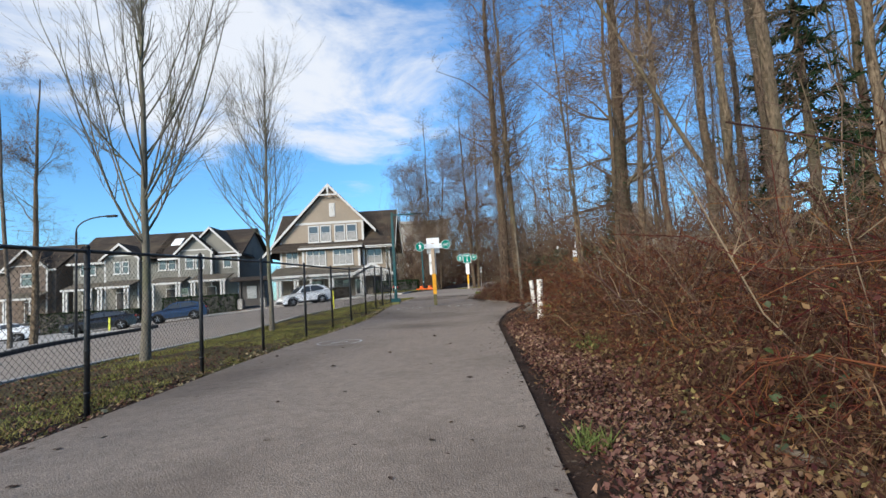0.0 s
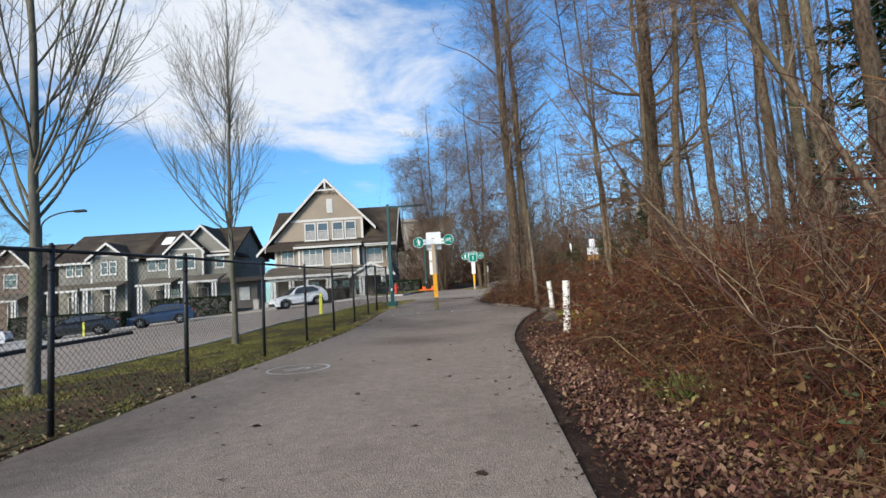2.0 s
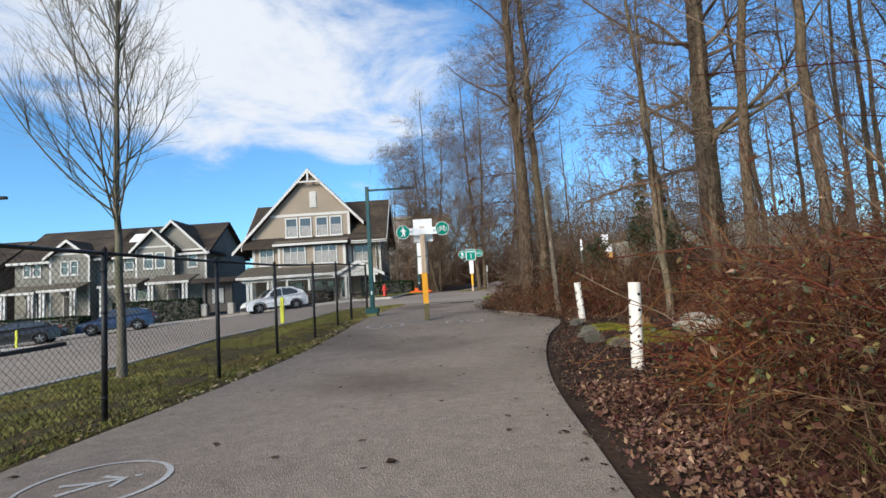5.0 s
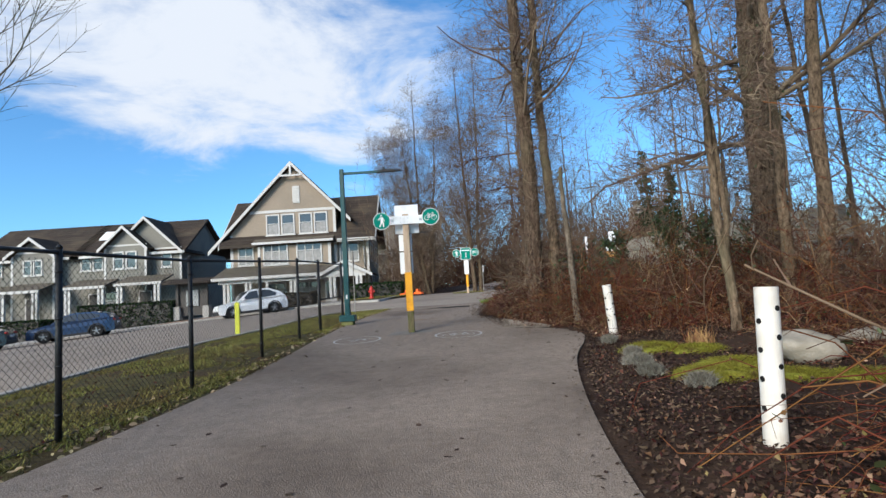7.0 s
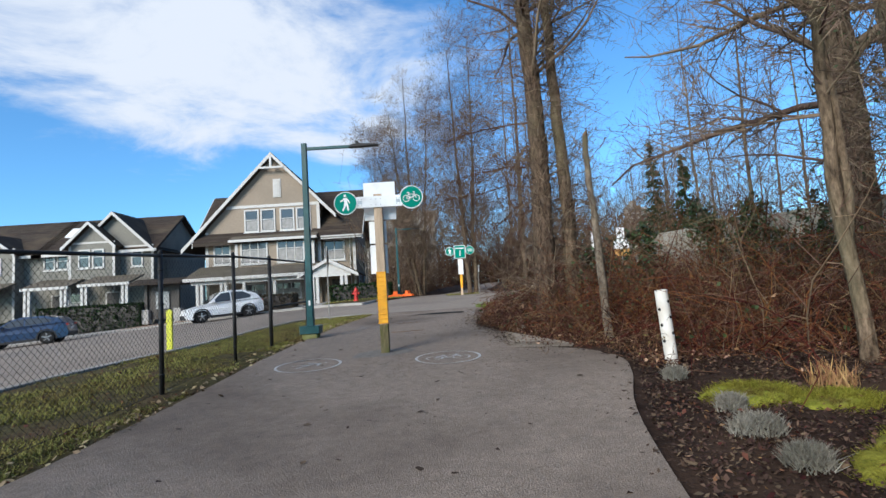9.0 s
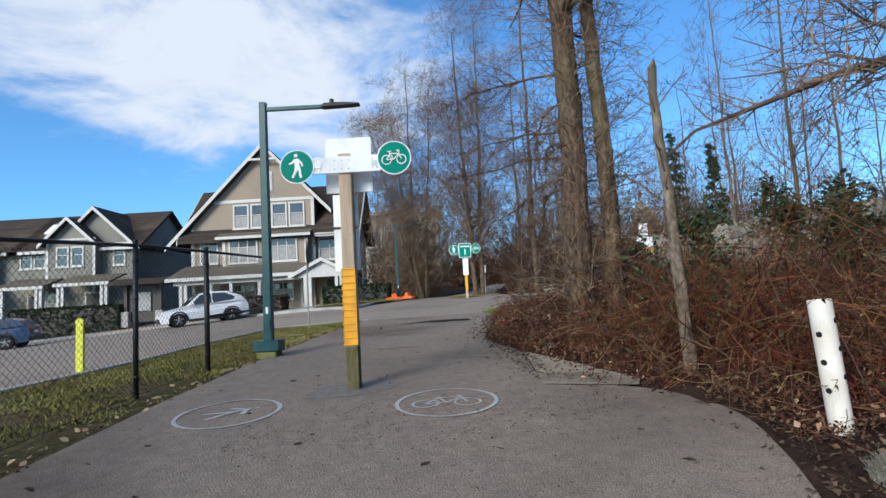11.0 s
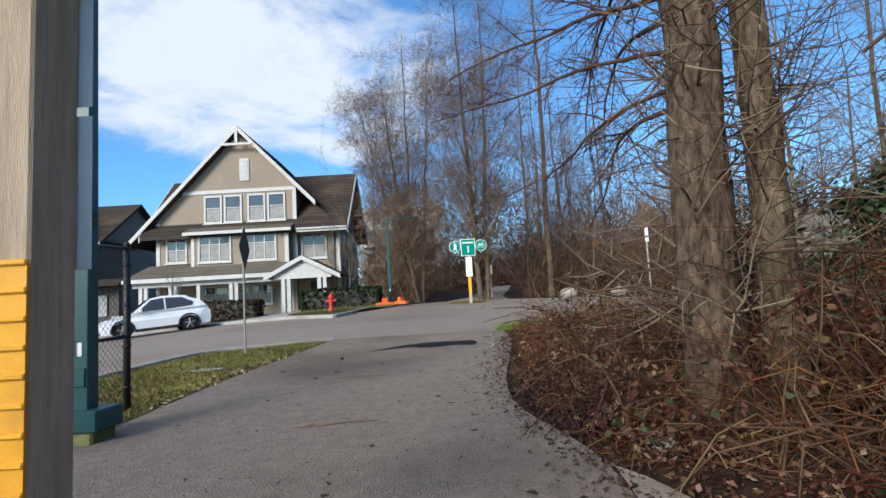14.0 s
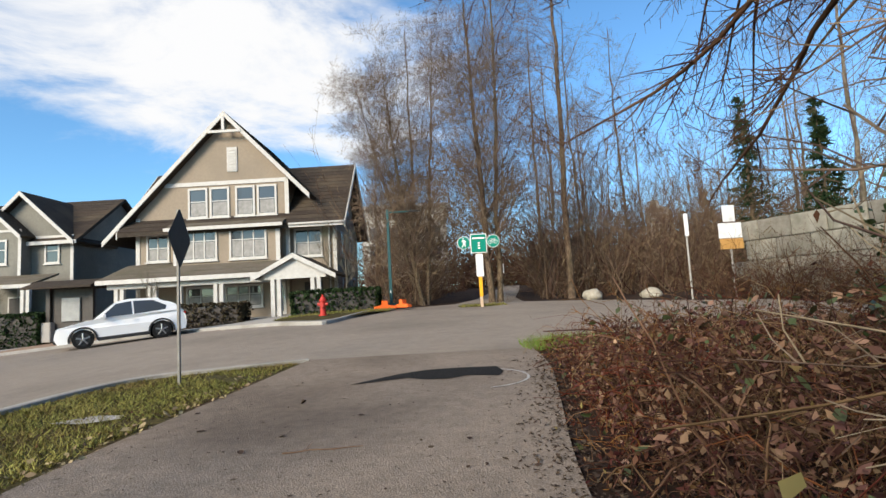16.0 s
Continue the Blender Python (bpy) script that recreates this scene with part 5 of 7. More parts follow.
def ribbon_batch(P, R, g):
    """Fine twigs as slim tapered blades, each turned its own way."""
    n, k = P.shape[:2]
    T = unit(np.gradient(P, axis=1) if k > 2 else np.repeat(P[:, 1:] - P[:, :1], 2, 1))
    U = unit(np.cross(T, np.broadcast_to(g.normal(size=(n, 1, 3)), T.shape))) * (R * 1.25)[..., None]
    v = np.stack([P - U, P + U], 2).reshape(-1, 3)
    i, j = np.meshgrid(np.arange(n), np.arange(k - 1), indexing="ij")
    b = ((i * k + j) * 2).ravel()
    return v, np.stack([b, b + 1, b + 3, b + 2], -1)


def merge(*vq):
    vs, qs, o = [], [], 0
    for v, q in vq:
        vs.append(v)
        qs.append(q + o)
        o += len(v)
    return np.concatenate(vs), np.concatenate(qs)


def forest_tree(seed, h, r, lean=(0, 0), limbs=26, twigs=900, first=0.3, ang=52, limb_len=None, bark=None, up=0.10, name="tree", droop=0.0, shoots=60):
    g = np.random.default_rng(seed)
    P, R = trunk_path(h, r, lean, g, 64 if r > 0.16 else 22, top=0.14)
    limb_len = limb_len or h * 0.2
    b1 = grow(P, R, int(limbs * 1.5), first, 0.98, ang, limb_len, 0.27, 8, up * 0.7, 0.14, g)
    b2 = grow(*b1, limbs * 7, 0.12, 0.97, 46, limb_len * 0.5, 0.5, 5, up * 0.4, 0.17, g)
    b3 = grow(*b2, twigs * 2, 0.12, 1.0, 48, limb_len * 0.28, 0.6, 3, 0.02 - droop, 0.2, g, rmin=0.0045)
    b4 = grow(*b3, twigs * 6, 0.1, 1.0, 48, limb_len * 0.16, 0.7, 2, 0.0 - droop, 0.2, g, rmin=0.004)
    crown = [tube_batch(*b1, 5), tube_batch(*b2, 3), ribbon_batch(*b3, g), ribbon_batch(*b4, g)]
    if r > 0.12 and first < 0.5:
        e1 = grow(P, R, shoots * 2, 0.04, 0.6, 75, 1.5, 0.06, 5, 0.02, 0.25, g, taper_len=False, rmin=0.006)
        e2 = grow(*e1, shoots * 14, 0.15, 1.0, 50, 0.55, 0.6, 3, 0.0, 0.25, g, rmin=0.0035)
        crown += [tube_batch(*e1, 3), ribbon_batch(*e2, g)]
    trunk = mesh_np("trunk", *(ridged(P, R, 44, seed) if r > 0.16 else bark_tube(P, R, 12, g, 0.04)), bark or M_BARK)
    return trunk, mesh_np("crown", *merge(*crown), M_TWIG)


def plant_tree(meshes, x, y, label, group="", rz=0.0, s=1.0, name="tree", category="tree", z=None, tilt=(0, 0)):
    t = thing(name, (x, y, (ground_z(x, y) if z is None else z)), label, category, group)
    t.matrix_world = pose(x, y, ground_z(x, y) if z is None else z, tilt[0], tilt[1], rz) @ Matrix.Diagonal((s, s, s, 1))
    part("trunk", meshes[0], None, t)
    part("crown", meshes[1], None, t)
    return t


def street_tree(seed, h, r, limbs, spread, clear):
    """A young upright street tree: one clear stem, steeply rising limbs and whippy shoots."""
    g = np.random.default_rng(seed)
    P, R = trunk_path(h, r, (0, 0), g, 16, 0.03, 0.12)
    b1 = grow(P, R, limbs, clear, 0.8, 42, h * spread, 0.36, 9, 0.17, 0.05, g, taper_len=True)
    b2 = grow(*b1, limbs * 8, 0.12, 0.9, 28, h * 0.20, 0.55, 6, 0.14, 0.05, g)
    b3 = grow(*b2, limbs * 55, 0.1, 0.98, 30, h * 0.085, 0.6, 4, 0.05, 0.09, g, rmin=0.003)
    b4 = grow(P, R, 40, 0.6, 1.0, 22, h * 0.16, 0.5, 6, 0.1, 0.06, g)
    trunk = mesh_np("trunk", *bark_tube(P, R, 14, g, 0.03), M_BARK3)
    limbm = mesh_np("crown", *merge(tube_batch(*b1, 6), tube_batch(*b2, 4), ribbon_batch(*b3, g), tube_batch(*b4, 4)), M_BARK3)
    return trunk, limbm


plant_tree(street_tree(11, 10.5, 0.10, 26, 0.50, 0.23), -6.35, 11.2, "young bare street tree with steep limbs behind the fence", "street trees", name="street_tree")
plant_tree(street_tree(23, 9.6, 0.08, 28, 0.36, 0.25), -5.55, 16.9, "slender bare street tree with a narrow crown", "street trees", name="street_tree")
plant_tree(forest_tree(5, 14, 0.20, (0.03, 0), 16, 500, 0.28, 60, 3.0, M_BARK), -21.1, 27.2, "tall bare tree on the planted island", name="tree")


def dead_pole(x, y, h, r, label, lean=0.0, seed=1):
    g = np.random.default_rng(seed)
    t = thing("dead_tree", (x, y, ground_z(x, y)), label, "dead tree")
    P, R = trunk_path(h, r, (lean, 0), g, 14, 0.03, 0.6)
    v, q = bark_tube(P, R, 12, g, 0.07)
    top = P[0, -1]
    v = np.concatenate([v, [top + (0.05, 0, 0.12)]])
    part("trunk", mesh_np("trunk", v, q, M_BARK2), None, t)
    ring = [tuple(p) for p in v[-13:-1]]
    part("broken_top", mesh_from("broken_top", ring + [tuple(top + np.array((0.04, 0.02, 0.14)))], [(i, (i + 1) % 12, 12) for i in range(12)], M_BARK), None, t, "splintered pale top")
    for _ in range(8):
        b1 = grow(P, R, 1, 0.4, 0.95, 62, 1.1, 0.2, 7, 0.06, 0.2, g)
        b2 = grow(*b1, 7, 0.3, 1, 45, 0.4, 0.6, 4, 0.0, 0.2, g)
        part("branch", mesh_np("branch", *merge(tube_batch(*b1, 4), tube_batch(*b2, 3)), M_TWIG), None, t)


dead_pole(-20.6, 25.1, 12.2, 0.11, "bare leaning dead pole of a tree", -0.06, 4)
dead_pole(3.22, 22.4, 3.45, 0.078, "broken-topped pale snag rising from the brambles", -0.033, 9)

NAMED = (
    # x, y, height, radius, lean x, limbs, first, label
    (2.88, 25.4, 20, 0.25, -0.012, 34, 0.22, "tall grey-barked tree beside the path edge"),
    (3.52, 25.5, 19, 0.165, -0.02, 26, 0.30, "slim tall tree twinned with a thicker one"),
    (5.05, 19.45, 12, 0.085, -0.045, 24, 0.20, "thin forked tree with arching dark branches"),
    (5.12, 19.5, 11, 0.060, 0.012, 18, 0.22, "thin dark stem beside a forked tree"),
    (8.0, 22.9, 23, 0.46, 0.0, 34, 0.16, "massive furrowed old tree with rough bark"),
    (7.75, 21.15, 21, 0.20, 0.05, 20, 0.42, "straight bare forest tree with mottled tan bark"),
    (6.75, 20.6, 19, 0.15, 0.03, 18, 0.40, "straight dark slender forest tree"),
    (7.86, 18.1, 19, 0.17, -0.015, 18, 0.42, "slender bare forest tree"),
    (8.8, 17.0, 20, 0.22, -0.02, 18, 0.42, "straight bare forest tree above the thicket"),
    (9.2, 16.2, 21, 0.21, -0.03, 18, 0.40, "bare forest tree leaning slightly"),
    (7.95, 12.6, 21, 0.24, 0.0, 20, 0.40, "orange-brown trunked tall forest tree"),
    (6.75, 10.4, 20, 0.21, 0.01, 20, 0.40, "tall forest tree above red brambles"),
    (7.3, 12.9, 20, 0.16, -0.02, 16, 0.40, "slim forest tree close to another"),
)
tall_trees = []
for i, (x, y, h, r, lx, limbs, first, label) in enumerate(NAMED):
    r = r * (0.78 if i > 3 else 1.0)
    tall_trees.append(plant_tree(forest_tree(100 + i, h, r, (lx, 0.0), limbs, 700 if i < 5 else 460, first, 62, h * 0.17, M_BARK, 0.03, droop=0.05, shoots=190 if i < 2 else 70), x, y, label, "forest trees"))

# one old tree leaning out of the thicket
plant_tree(forest_tree(300, 12, 0.06, (-0.42, 0.10), 16, 600, 0.3, 50, 2.4, M_BARK), 6.4, 9.6, "pale leaning tree arching over the thicket")
# multi-stem trees at the junction
for k, (x, y, h, r, lx) in enumerate(((2.75, 49.4, 17, 0.17, -0.03), (3.15, 49.7, 18, 0.15, 0.03), (-0.6, 50.6, 13, 0.13, -0.12), (-0.4, 50.9, 14, 0.12, 0.06), (-0.8, 51.2, 12, 0.10, -0.25))):
    plant_tree(forest_tree(400 + k, h, r, (lx, 0), 44, 1700, 0.10, 44, h * 0.27, M_BARK, 0.12), x, y, "bare multi-stemmed tree at the start of the wood", "junction trees")
# low limbs of the tall tree that reach out over the bend of the path


def low_limb(heading, z, length, g):
    k = 12
    az = radians(heading)
    P = np.zeros((1, k, 3))
    P[0, 0] = (math.cos(az) * 0.12, math.sin(az) * 0.12, z)
    d = np.array([math.cos(az), math.sin(az), 0.28])
    for j in range(1, k):
        d = unit(d + np.array([0, 0, -0.05]) + g.normal(size=3) * 0.10)
        P[0, j] = P[0, j - 1] + d * length / (k - 1)
    R = np.linspace(0.024, 0.006, k)[None]
    b2 = grow(P, R, 16, 0.15, 1.0, 40, 0.9, 0.55, 6, -0.03, 0.12, g)
    b3 = grow(*b2, 90, 0.1, 1.0, 42, 0.42, 0.6, 4, -0.03, 0.16, g, rmin=0.0028)
    b4 = grow(*b3, 220, 0.2, 1.0, 45, 0.17, 0.7, 2, -0.02, 0.15, g, rmin=0.0022)
    return mesh_np("low_limb", *merge(tube_batch(P, R, 6), tube_batch(*b2, 4), ribbon_batch(*b3, g), ribbon_batch(*b4, g)), M_TWIG_DARK)


g = np.random.default_rng(61)
for heading, z, length in ((76, 3.1, 3.2), (85, 3.8, 3.4), (92, 2.8, 3.0), (99, 3.4, 3.3), (106, 2.6, 2.8), (112, 4.1, 3.2), (118, 3.1, 3.0), (127, 3.6, 2.6), (142, 4.6, 2.4)):
    part("low_limb", low_limb(heading, z, length, g), None, tall_trees[0])

# background woods: a few shapes, many trees
SHAPES = [forest_tree(500 + k, 15 + k % 3 * 2, 0.10 + 0.025 * (k % 3), ((k - 3) * 0.012, 0), 18, 230, 0.2, 52, 3.6, (M_BARK, M_BARK2)[k % 3 == 0], 0.16, shoots=15) for k in range(7)]
g = np.random.default_rng(31)
spots = []


def clear_of(x, y):
    if y < 33.5 and x < 5.5:
        return False
    if 32 < y < 48.5 and x < 14 and x > -30:
        return False
    if x < 4.6 and y < 52 or (y >= 48 and -1.2 + (y - 50) * 0.12 < x < 5.6 + (y - 50) * 0.14 and y < 110):
        return False
    if x < -3 and y < 66:
        return False
    return all((x - a) ** 2 + (y - b) ** 2 > 2.2 for a, b in spots)


tries = 0
while len(spots) < 68 and tries < 4000:
    tries += 1
    if len(spots) < 26:
        x, y = 9.6 + 17 * g.random() ** 1.3, 8 + 25 * g.random()
    elif len(spots) < 56:
        x, y = -8 + 42 * g.random(), 49 + 40 * g.random() ** 1.2
    else:
        x, y = 14 + 26 * g.random(), 30 + 22 * g.random()
    if clear_of(x, y):
        spots.append((x, y))
        turn, size = 360 * g.random(), 0.72 + 0.5 * g.random()
        if not (24.5 < y < 34 and x < 13):   # a clearing before the block wall
            plant_tree(SHAPES[len(spots) % 7], x, y, "bare slender tree in the winter wood", "woodland trees", rz=turn, s=size)


def fir(seed, h, spread, m=26):
    g = np.random.default_rng(seed)
    P, R = trunk_path(h, h * 0.014, (0, 0), g, 12, 0.02, 0.1)
    b1 = grow(P, R, int(h * 16), 0.06, 0.99, 88, spread, 0.3, 6, -0.06, 0.05, g)
    # taper the boughs towards the tip
    f = np.clip(1.15 - b1[0][:, 0, 2] / h, 0.08, 1)[:, None, None]
    B = b1[0][:, :1] + (b1[0] - b1[0][:, :1]) * f
    n, k = B.shape[:2]
    idx = g.integers(0, n, n * m)
    s = g.random(n * m) * (k - 1)
    i = np.minimum(s.astype(int), k - 2)
    p = B[idx, i] + (B[idx, i + 1] - B[idx, i]) * (s - i)[:, None]
    d = unit(unit(B[idx, i + 1] - B[idx, i]) * 0.8 + g.normal(size=p.shape) * 0.6 + np.array([0, 0, -0.35]))
    side = unit(np.cross(d, g.normal(size=p.shape)))
    L = ((0.16 + 0.2 * g.random(len(p))) * (26 / m) ** 0.5)[:, None]
    v = np.stack([p - side * 0.035 * (26 / m) ** 0.5, p + side * 0.035 * (26 / m) ** 0.5, p + d * L + side * 0.015, p + d * L - side * 0.015], 1).reshape(-1, 3)
    q = np.arange(len(p) * 4).reshape(-1, 4)
    trunk = mesh_np("trunk", *merge(bark_tube(P, R, 10, g), tube_batch(B, b1[1], 3)), M_BARK)
    return trunk, mesh_np("crown", v, q, M_FIR, False)


FIRS = [fir(61, 9, 2.0), fir(62, 13, 2.6)]
FAR_FIRS = [fir(63, 9, 2.1, 7), fir(64, 12, 2.6, 6)]
for k, (x, y, i, s) in enumerate(((11.2, 15.5, 1, 1.1), (12.5, 13.0, 1, 1.0), (15.5, 44.5, 0, 0.85), (13.6, 21.5, 0, 0.75), (15.2, 24.0, 0, 0.8), (17.0, 52.0, 1, 0.8), (19.5, 24.5, 0, 0.9))):
    plant_tree(FIRS[i], x, y, "dark green fir among the bare trees", "firs", rz=k * 77, s=s, name="fir_tree", category="tree")
for k in range(26):
    x, y = 34 + k * 4.2 + 3 * g.random(), 92 + 34 * g.random()
    plant_tree(FAR_FIRS[k % 2], x, y, "distant dark conifer on the skyline", "distant conifers", rz=k * 50, s=0.75 + 0.45 * g.random(), name="conifer", category="tree")

# ---- thicket, litter, grass ----


def edge_x(y):
    ys = [p[1] for p in RIGHT]
    return np.interp(y, sorted(ys), [p[0] for p in sorted(RIGHT, key=lambda c: c[1])])


def left_x(y):
    return np.interp(y, [p[1] for p in LEFT], [p[0] for p in LEFT])


def near_x(y):
    o = sorted(NEAR, key=lambda c: c[1])
    return np.interp(y, [p[1] for p in o], [p[0] for p in o])


def soil_z(x, y):
    """Ground height with the lumps of the forest floor left a little below the plants."""
    return gz(x, y) + np.where((x > 2.4) & (y < 33), 0.05 * np.clip(x - 2.4, 0, 5), 0)


def brush_h(x, y):
    d = x - edge_x(y)
    a = np.clip((d - np.interp(y, (6, 11), (1.0, 0.75))) * np.interp(y, (6, 11), (0.72, 0.95)), 0, 2.1)
    b = np.clip((x - 4.9) * 1.0, 0, 2.0)
    c = np.clip((d - 0.2) * 0.8 + 0.2, 0, np.interp(y, (20, 25, 28, 33), (1.5, 1.35, 0.85, 0.6)) + np.interp(y, (24, 26.5), (0.8, 0)) * np.clip((x - 4.2) * 0.4, 0, 1))
    h = np.where(y < 13.5, a, np.where(y < 20.3, b, c))
    h = np.where((y > 21.7) & (y < 24.2) & (x < 2.6), 0, h) 
    h = np.where((y > 11.4) & (y < 13.5), np.clip((x - 2.4) * 1.7, 0, 1.5), h)
    far = np.clip((33.3 - y) * 1.1, 0, 2)
    return np.minimum(h, far)


def scatter(n, x0, x1, y0, y1, keep):
    x, y = x0 + (x1 - x0) * rng.random(n), y0 + (y1 - y0) * rng.random(n)
    k = keep(x, y)
    return x[k], y[k]


def stems(name, x, y, h, material, label, length=1.2, thick=0.004, bend=0.5, twig_n=2, twig_len=0.3, tangle=0.17):
    n = len(x)
    k = 6
    P = np.zeros((n, k, 3))
    P[:, 0] = np.stack([x, y, soil_z(x, y) - 0.03], -1)
    az = rng.random(n) * 2 * np.pi
    lean = 0.25 + 0.9 * rng.random(n)
    d = unit(np.stack([np.cos(az) * lean, np.sin(az) * lean, np.ones(n)], -1))
    L = np.clip(h * length * (0.5 + rng.random(n)), 0.15, 30)
    for j in range(1, k):
        d = unit(d + np.array([0, 0, -bend * 0.3]) * (j - 1) * 0.5 + rng.normal(size=(n, 3)) * tangle)
        P[:, j] = P[:, j - 1] + d * (L / (k - 1))[:, None]
    P[:, :, 2] = np.maximum(P[:, :, 2], soil_z(P[:, :, 0], P[:, :, 1]) + 0.01)
    over = P[:, :, 0] < edge_x(P[:, :, 1])[..., ] + 0.12
    P[:, :, 0] = np.where(over & (P[:, :, 1] < 21), edge_x(P[:, :, 1]) + 0.12 + 0.1 * rng.random((n, k)), P[:, :, 0])
    R = thick * (0.5 + 1.3 * rng.random(n) ** 2.5)[:, None] * np.linspace(1, 0.5, k)[None]
    tw = grow(P, R, int(n * twig_n), 0.15, 1.0, 52, twig_len, 0.6, 3, -0.03, 0.25, rng, rmin=thick * 0.42)
    ob = new(name, mesh_np(name, *merge(tube_batch(P, R, 3), ribbon_batch(*tw, rng)), material))
    tagged(ob, label, "brambles", kind="stuff")
    return P


def patchy(x, y, k, seed, lo):
    """Where a noise field of patches about 1 / k metres wide is above lo."""
    return np.array([noise.noise((a * k, b * k, seed)) for a, b in zip(x, y)]) > lo


bx, by = scatter(24000, 1.0, 11, 1.0, 33.2, lambda x, y: (brush_h(x, y) > 0.10) & (rng.random(len(x)) < 1.25 - (x - 1) / 7))
red = patchy(bx, by, 0.9, 2, np.where(by < 14, -0.10, 0.05) + 0.4 * (rng.random(len(bx)) - 0.5))
hb = brush_h(bx, by) * (0.75 + 0.5 * rng.random(len(bx)))
P1 = stems("bramble_thicket", bx[red], by[red], hb[red], M_TWIG_RED, "dense red-brown bramble stems over fallen leaves", 1.35, 0.0058, 0.75, 4, 0.28, 0.38)
P2 = stems("bramble_thicket", bx[~red], by[~red], hb[~red], M_TWIG_DARK, "dense dark dry stems tangled through brambles", 1.35, 0.0068, 0.8, 4, 0.28, 0.38)
ax, ay = scatter(3200, 1.0, 9, 1.0, 33.2, lambda x, y: (brush_h(x, y) > 0.15) & (rng.random(len(x)) < np.where(y < 13.5, 0.18, 0.9)) & (rng.random(len(x)) < 1.2 - (x - 1) / 9))
stems("arching_canes", ax, ay, brush_h(ax, ay) + 0.22, M_TWIG_TAN, "pale arching canes looping over the thicket", 1.25, 0.0075, 1.25, 3, 0.26, 0.34)
# a denser clump beside the pipe bollard and along the front of the thicket
cx2, cy2 = scatter(1400, 2.5, 5.2, 11.3, 13.0, lambda x, y: x > 2.5)
P4 = stems("bramble_clump", cx2, cy2, np.clip((cx2 - 2.2) * 1.4, 0.3, 1.35), M_TWIG_RED, "dense red-brown bramble clump beside a pipe bollard", 1.15, 0.0055, 0.8, 4, 0.25, 0.38)
fx2, fy2 = scatter(5200, 1.4, 4.4, 1.0, 11.5, lambda x, y: (brush_h(x, y) > 0.05) & (x - edge_x(y) < 2.6))
P5 = stems("bramble_edge", fx2, fy2, brush_h(fx2, fy2) * 0.8 + 0.12, M_TWIG_DARK, "low dark tangle at the foot of the thicket", 1.2, 0.0055, 0.8, 3, 0.22, 0.4)
# tall grey saplings standing in the thicket
sx, sy = scatter(2600, 3.0, 24, 4, 33, lambda x, y: (brush_h(x, y) > 0.9) & (y < 21.5 + (x > 9) * 3))
stems("sapling_thicket", sx, sy, np.full(len(sx), 3.1), M_TWIG_WOOD, "grey bare saplings above the brambles", 1.0, 0.008, 0.10, 12, 0.5)
# woods beyond the junction
wx, wy = scatter(3600, -6, 36, 49, 84, lambda x, y: ((x < -0.8 + (y - 50) * 0.11) & (y > 49.5) & ((x > -3) | (y > 66))) | ((x > 5.0 + (y - 50) * 0.13) & (y > 48 + np.clip(8 - x, 0, 3) * 0.4)))
stems("undergrowth", wx, wy, np.full(len(wx), 2.6), M_TWIG_DARK, "brown leafless undergrowth filling the wood", 1.1, 0.012, 0.1, 5, 0.7)
def wood_keep(x, y):
    return ((x < -0.9 + (y - 50) * 0.11) & (y > 49.8) & ((x > -3.2) | (y > 66))) | ((x > 5.2 + (y - 50) * 0.13) & (y > 48.6))


ux, uy = scatter(3300, -5, 26, 49.5, 64, wood_keep)
stems("sapling_wood", ux, uy, 3.0 + 6.5 * rng.random(len(ux)), M_TWIG_WOOD, "dense tall brown saplings at the edge of the wood", 1.0, 0.016, 0.01, 14, 1.0)
ux, uy = scatter(2200, -9, 44, 62, 100, wood_keep)
stems("sapling_wood", ux, uy, np.full(len(ux), 8.5), M_TWIG_DARK, "dense tall brown saplings deep in the wood", 1.0, 0.026, 0.01, 10, 1.7)
vx, vy = scatter(2300, -14, 130, 95, 150, lambda x, y: (y > 118) | (x < 3 + (y - 50) * 0.10) | (x > 8 + (y - 50) * 0.13))
stems("distant_wood", vx, vy, np.full(len(vx), 10.5), M_TWIG_DARK, "distant bare woodland closing the view", 1.0, 0.055, 0.02, 8, 2.4)
vx, vy = scatter(900, 3, 26, 104, 122, lambda x, y: x > 0)
stems("distant_wood", vx, vy, np.full(len(vx), 7.0), M_TWIG_DARK, "brown wood closing the end of the forest path", 1.0, 0.06, 0.02, 8, 2.0)
zx, zy = scatter(1700, 11, 46, 4, 33, lambda x, y: x > 11)
stems("undergrowth", zx, zy, np.full(len(zx), 2.6), M_TWIG_DARK, "dark leafless undergrowth beneath the forest trees", 1.1, 0.013, 0.15, 2, 0.8)
stems("undergrowth", *[a[::2] for a in (wx + 0.4, wy + 0.3)], np.full(len(wx[::2]), 1.3), M_TWIG_TAN, "low dry tan growth on the woodland floor", 1.0, 0.007, 0.5)
ws, wo = rng.random(1500) * 12, 0.5 + 2.3 * rng.random(1500)
fx_, fy_ = 12.2 + 0.405 * ws - 0.914 * wo, 44.2 - 0.914 * ws - 0.405 * wo
stems("roadside_brush", fx_, fy_, np.full(1500, 1.7), M_TWIG_DARK, "brown brush growing against the block wall", 1.1, 0.008, 0.3, 3, 0.5)
tx, ty = scatter(1800, 9, 40, 30, 47, lambda x, y: (y > 47.5) | ((y < 34) & (x > 12)) | ((x > 10.5) & (y > 43)))
stems("roadside_brush", tx, ty, np.full(len(tx), 1.2), M_TWIG_TAN, "dry tan roadside brush beyond the street", 1.1, 0.006, 0.4)


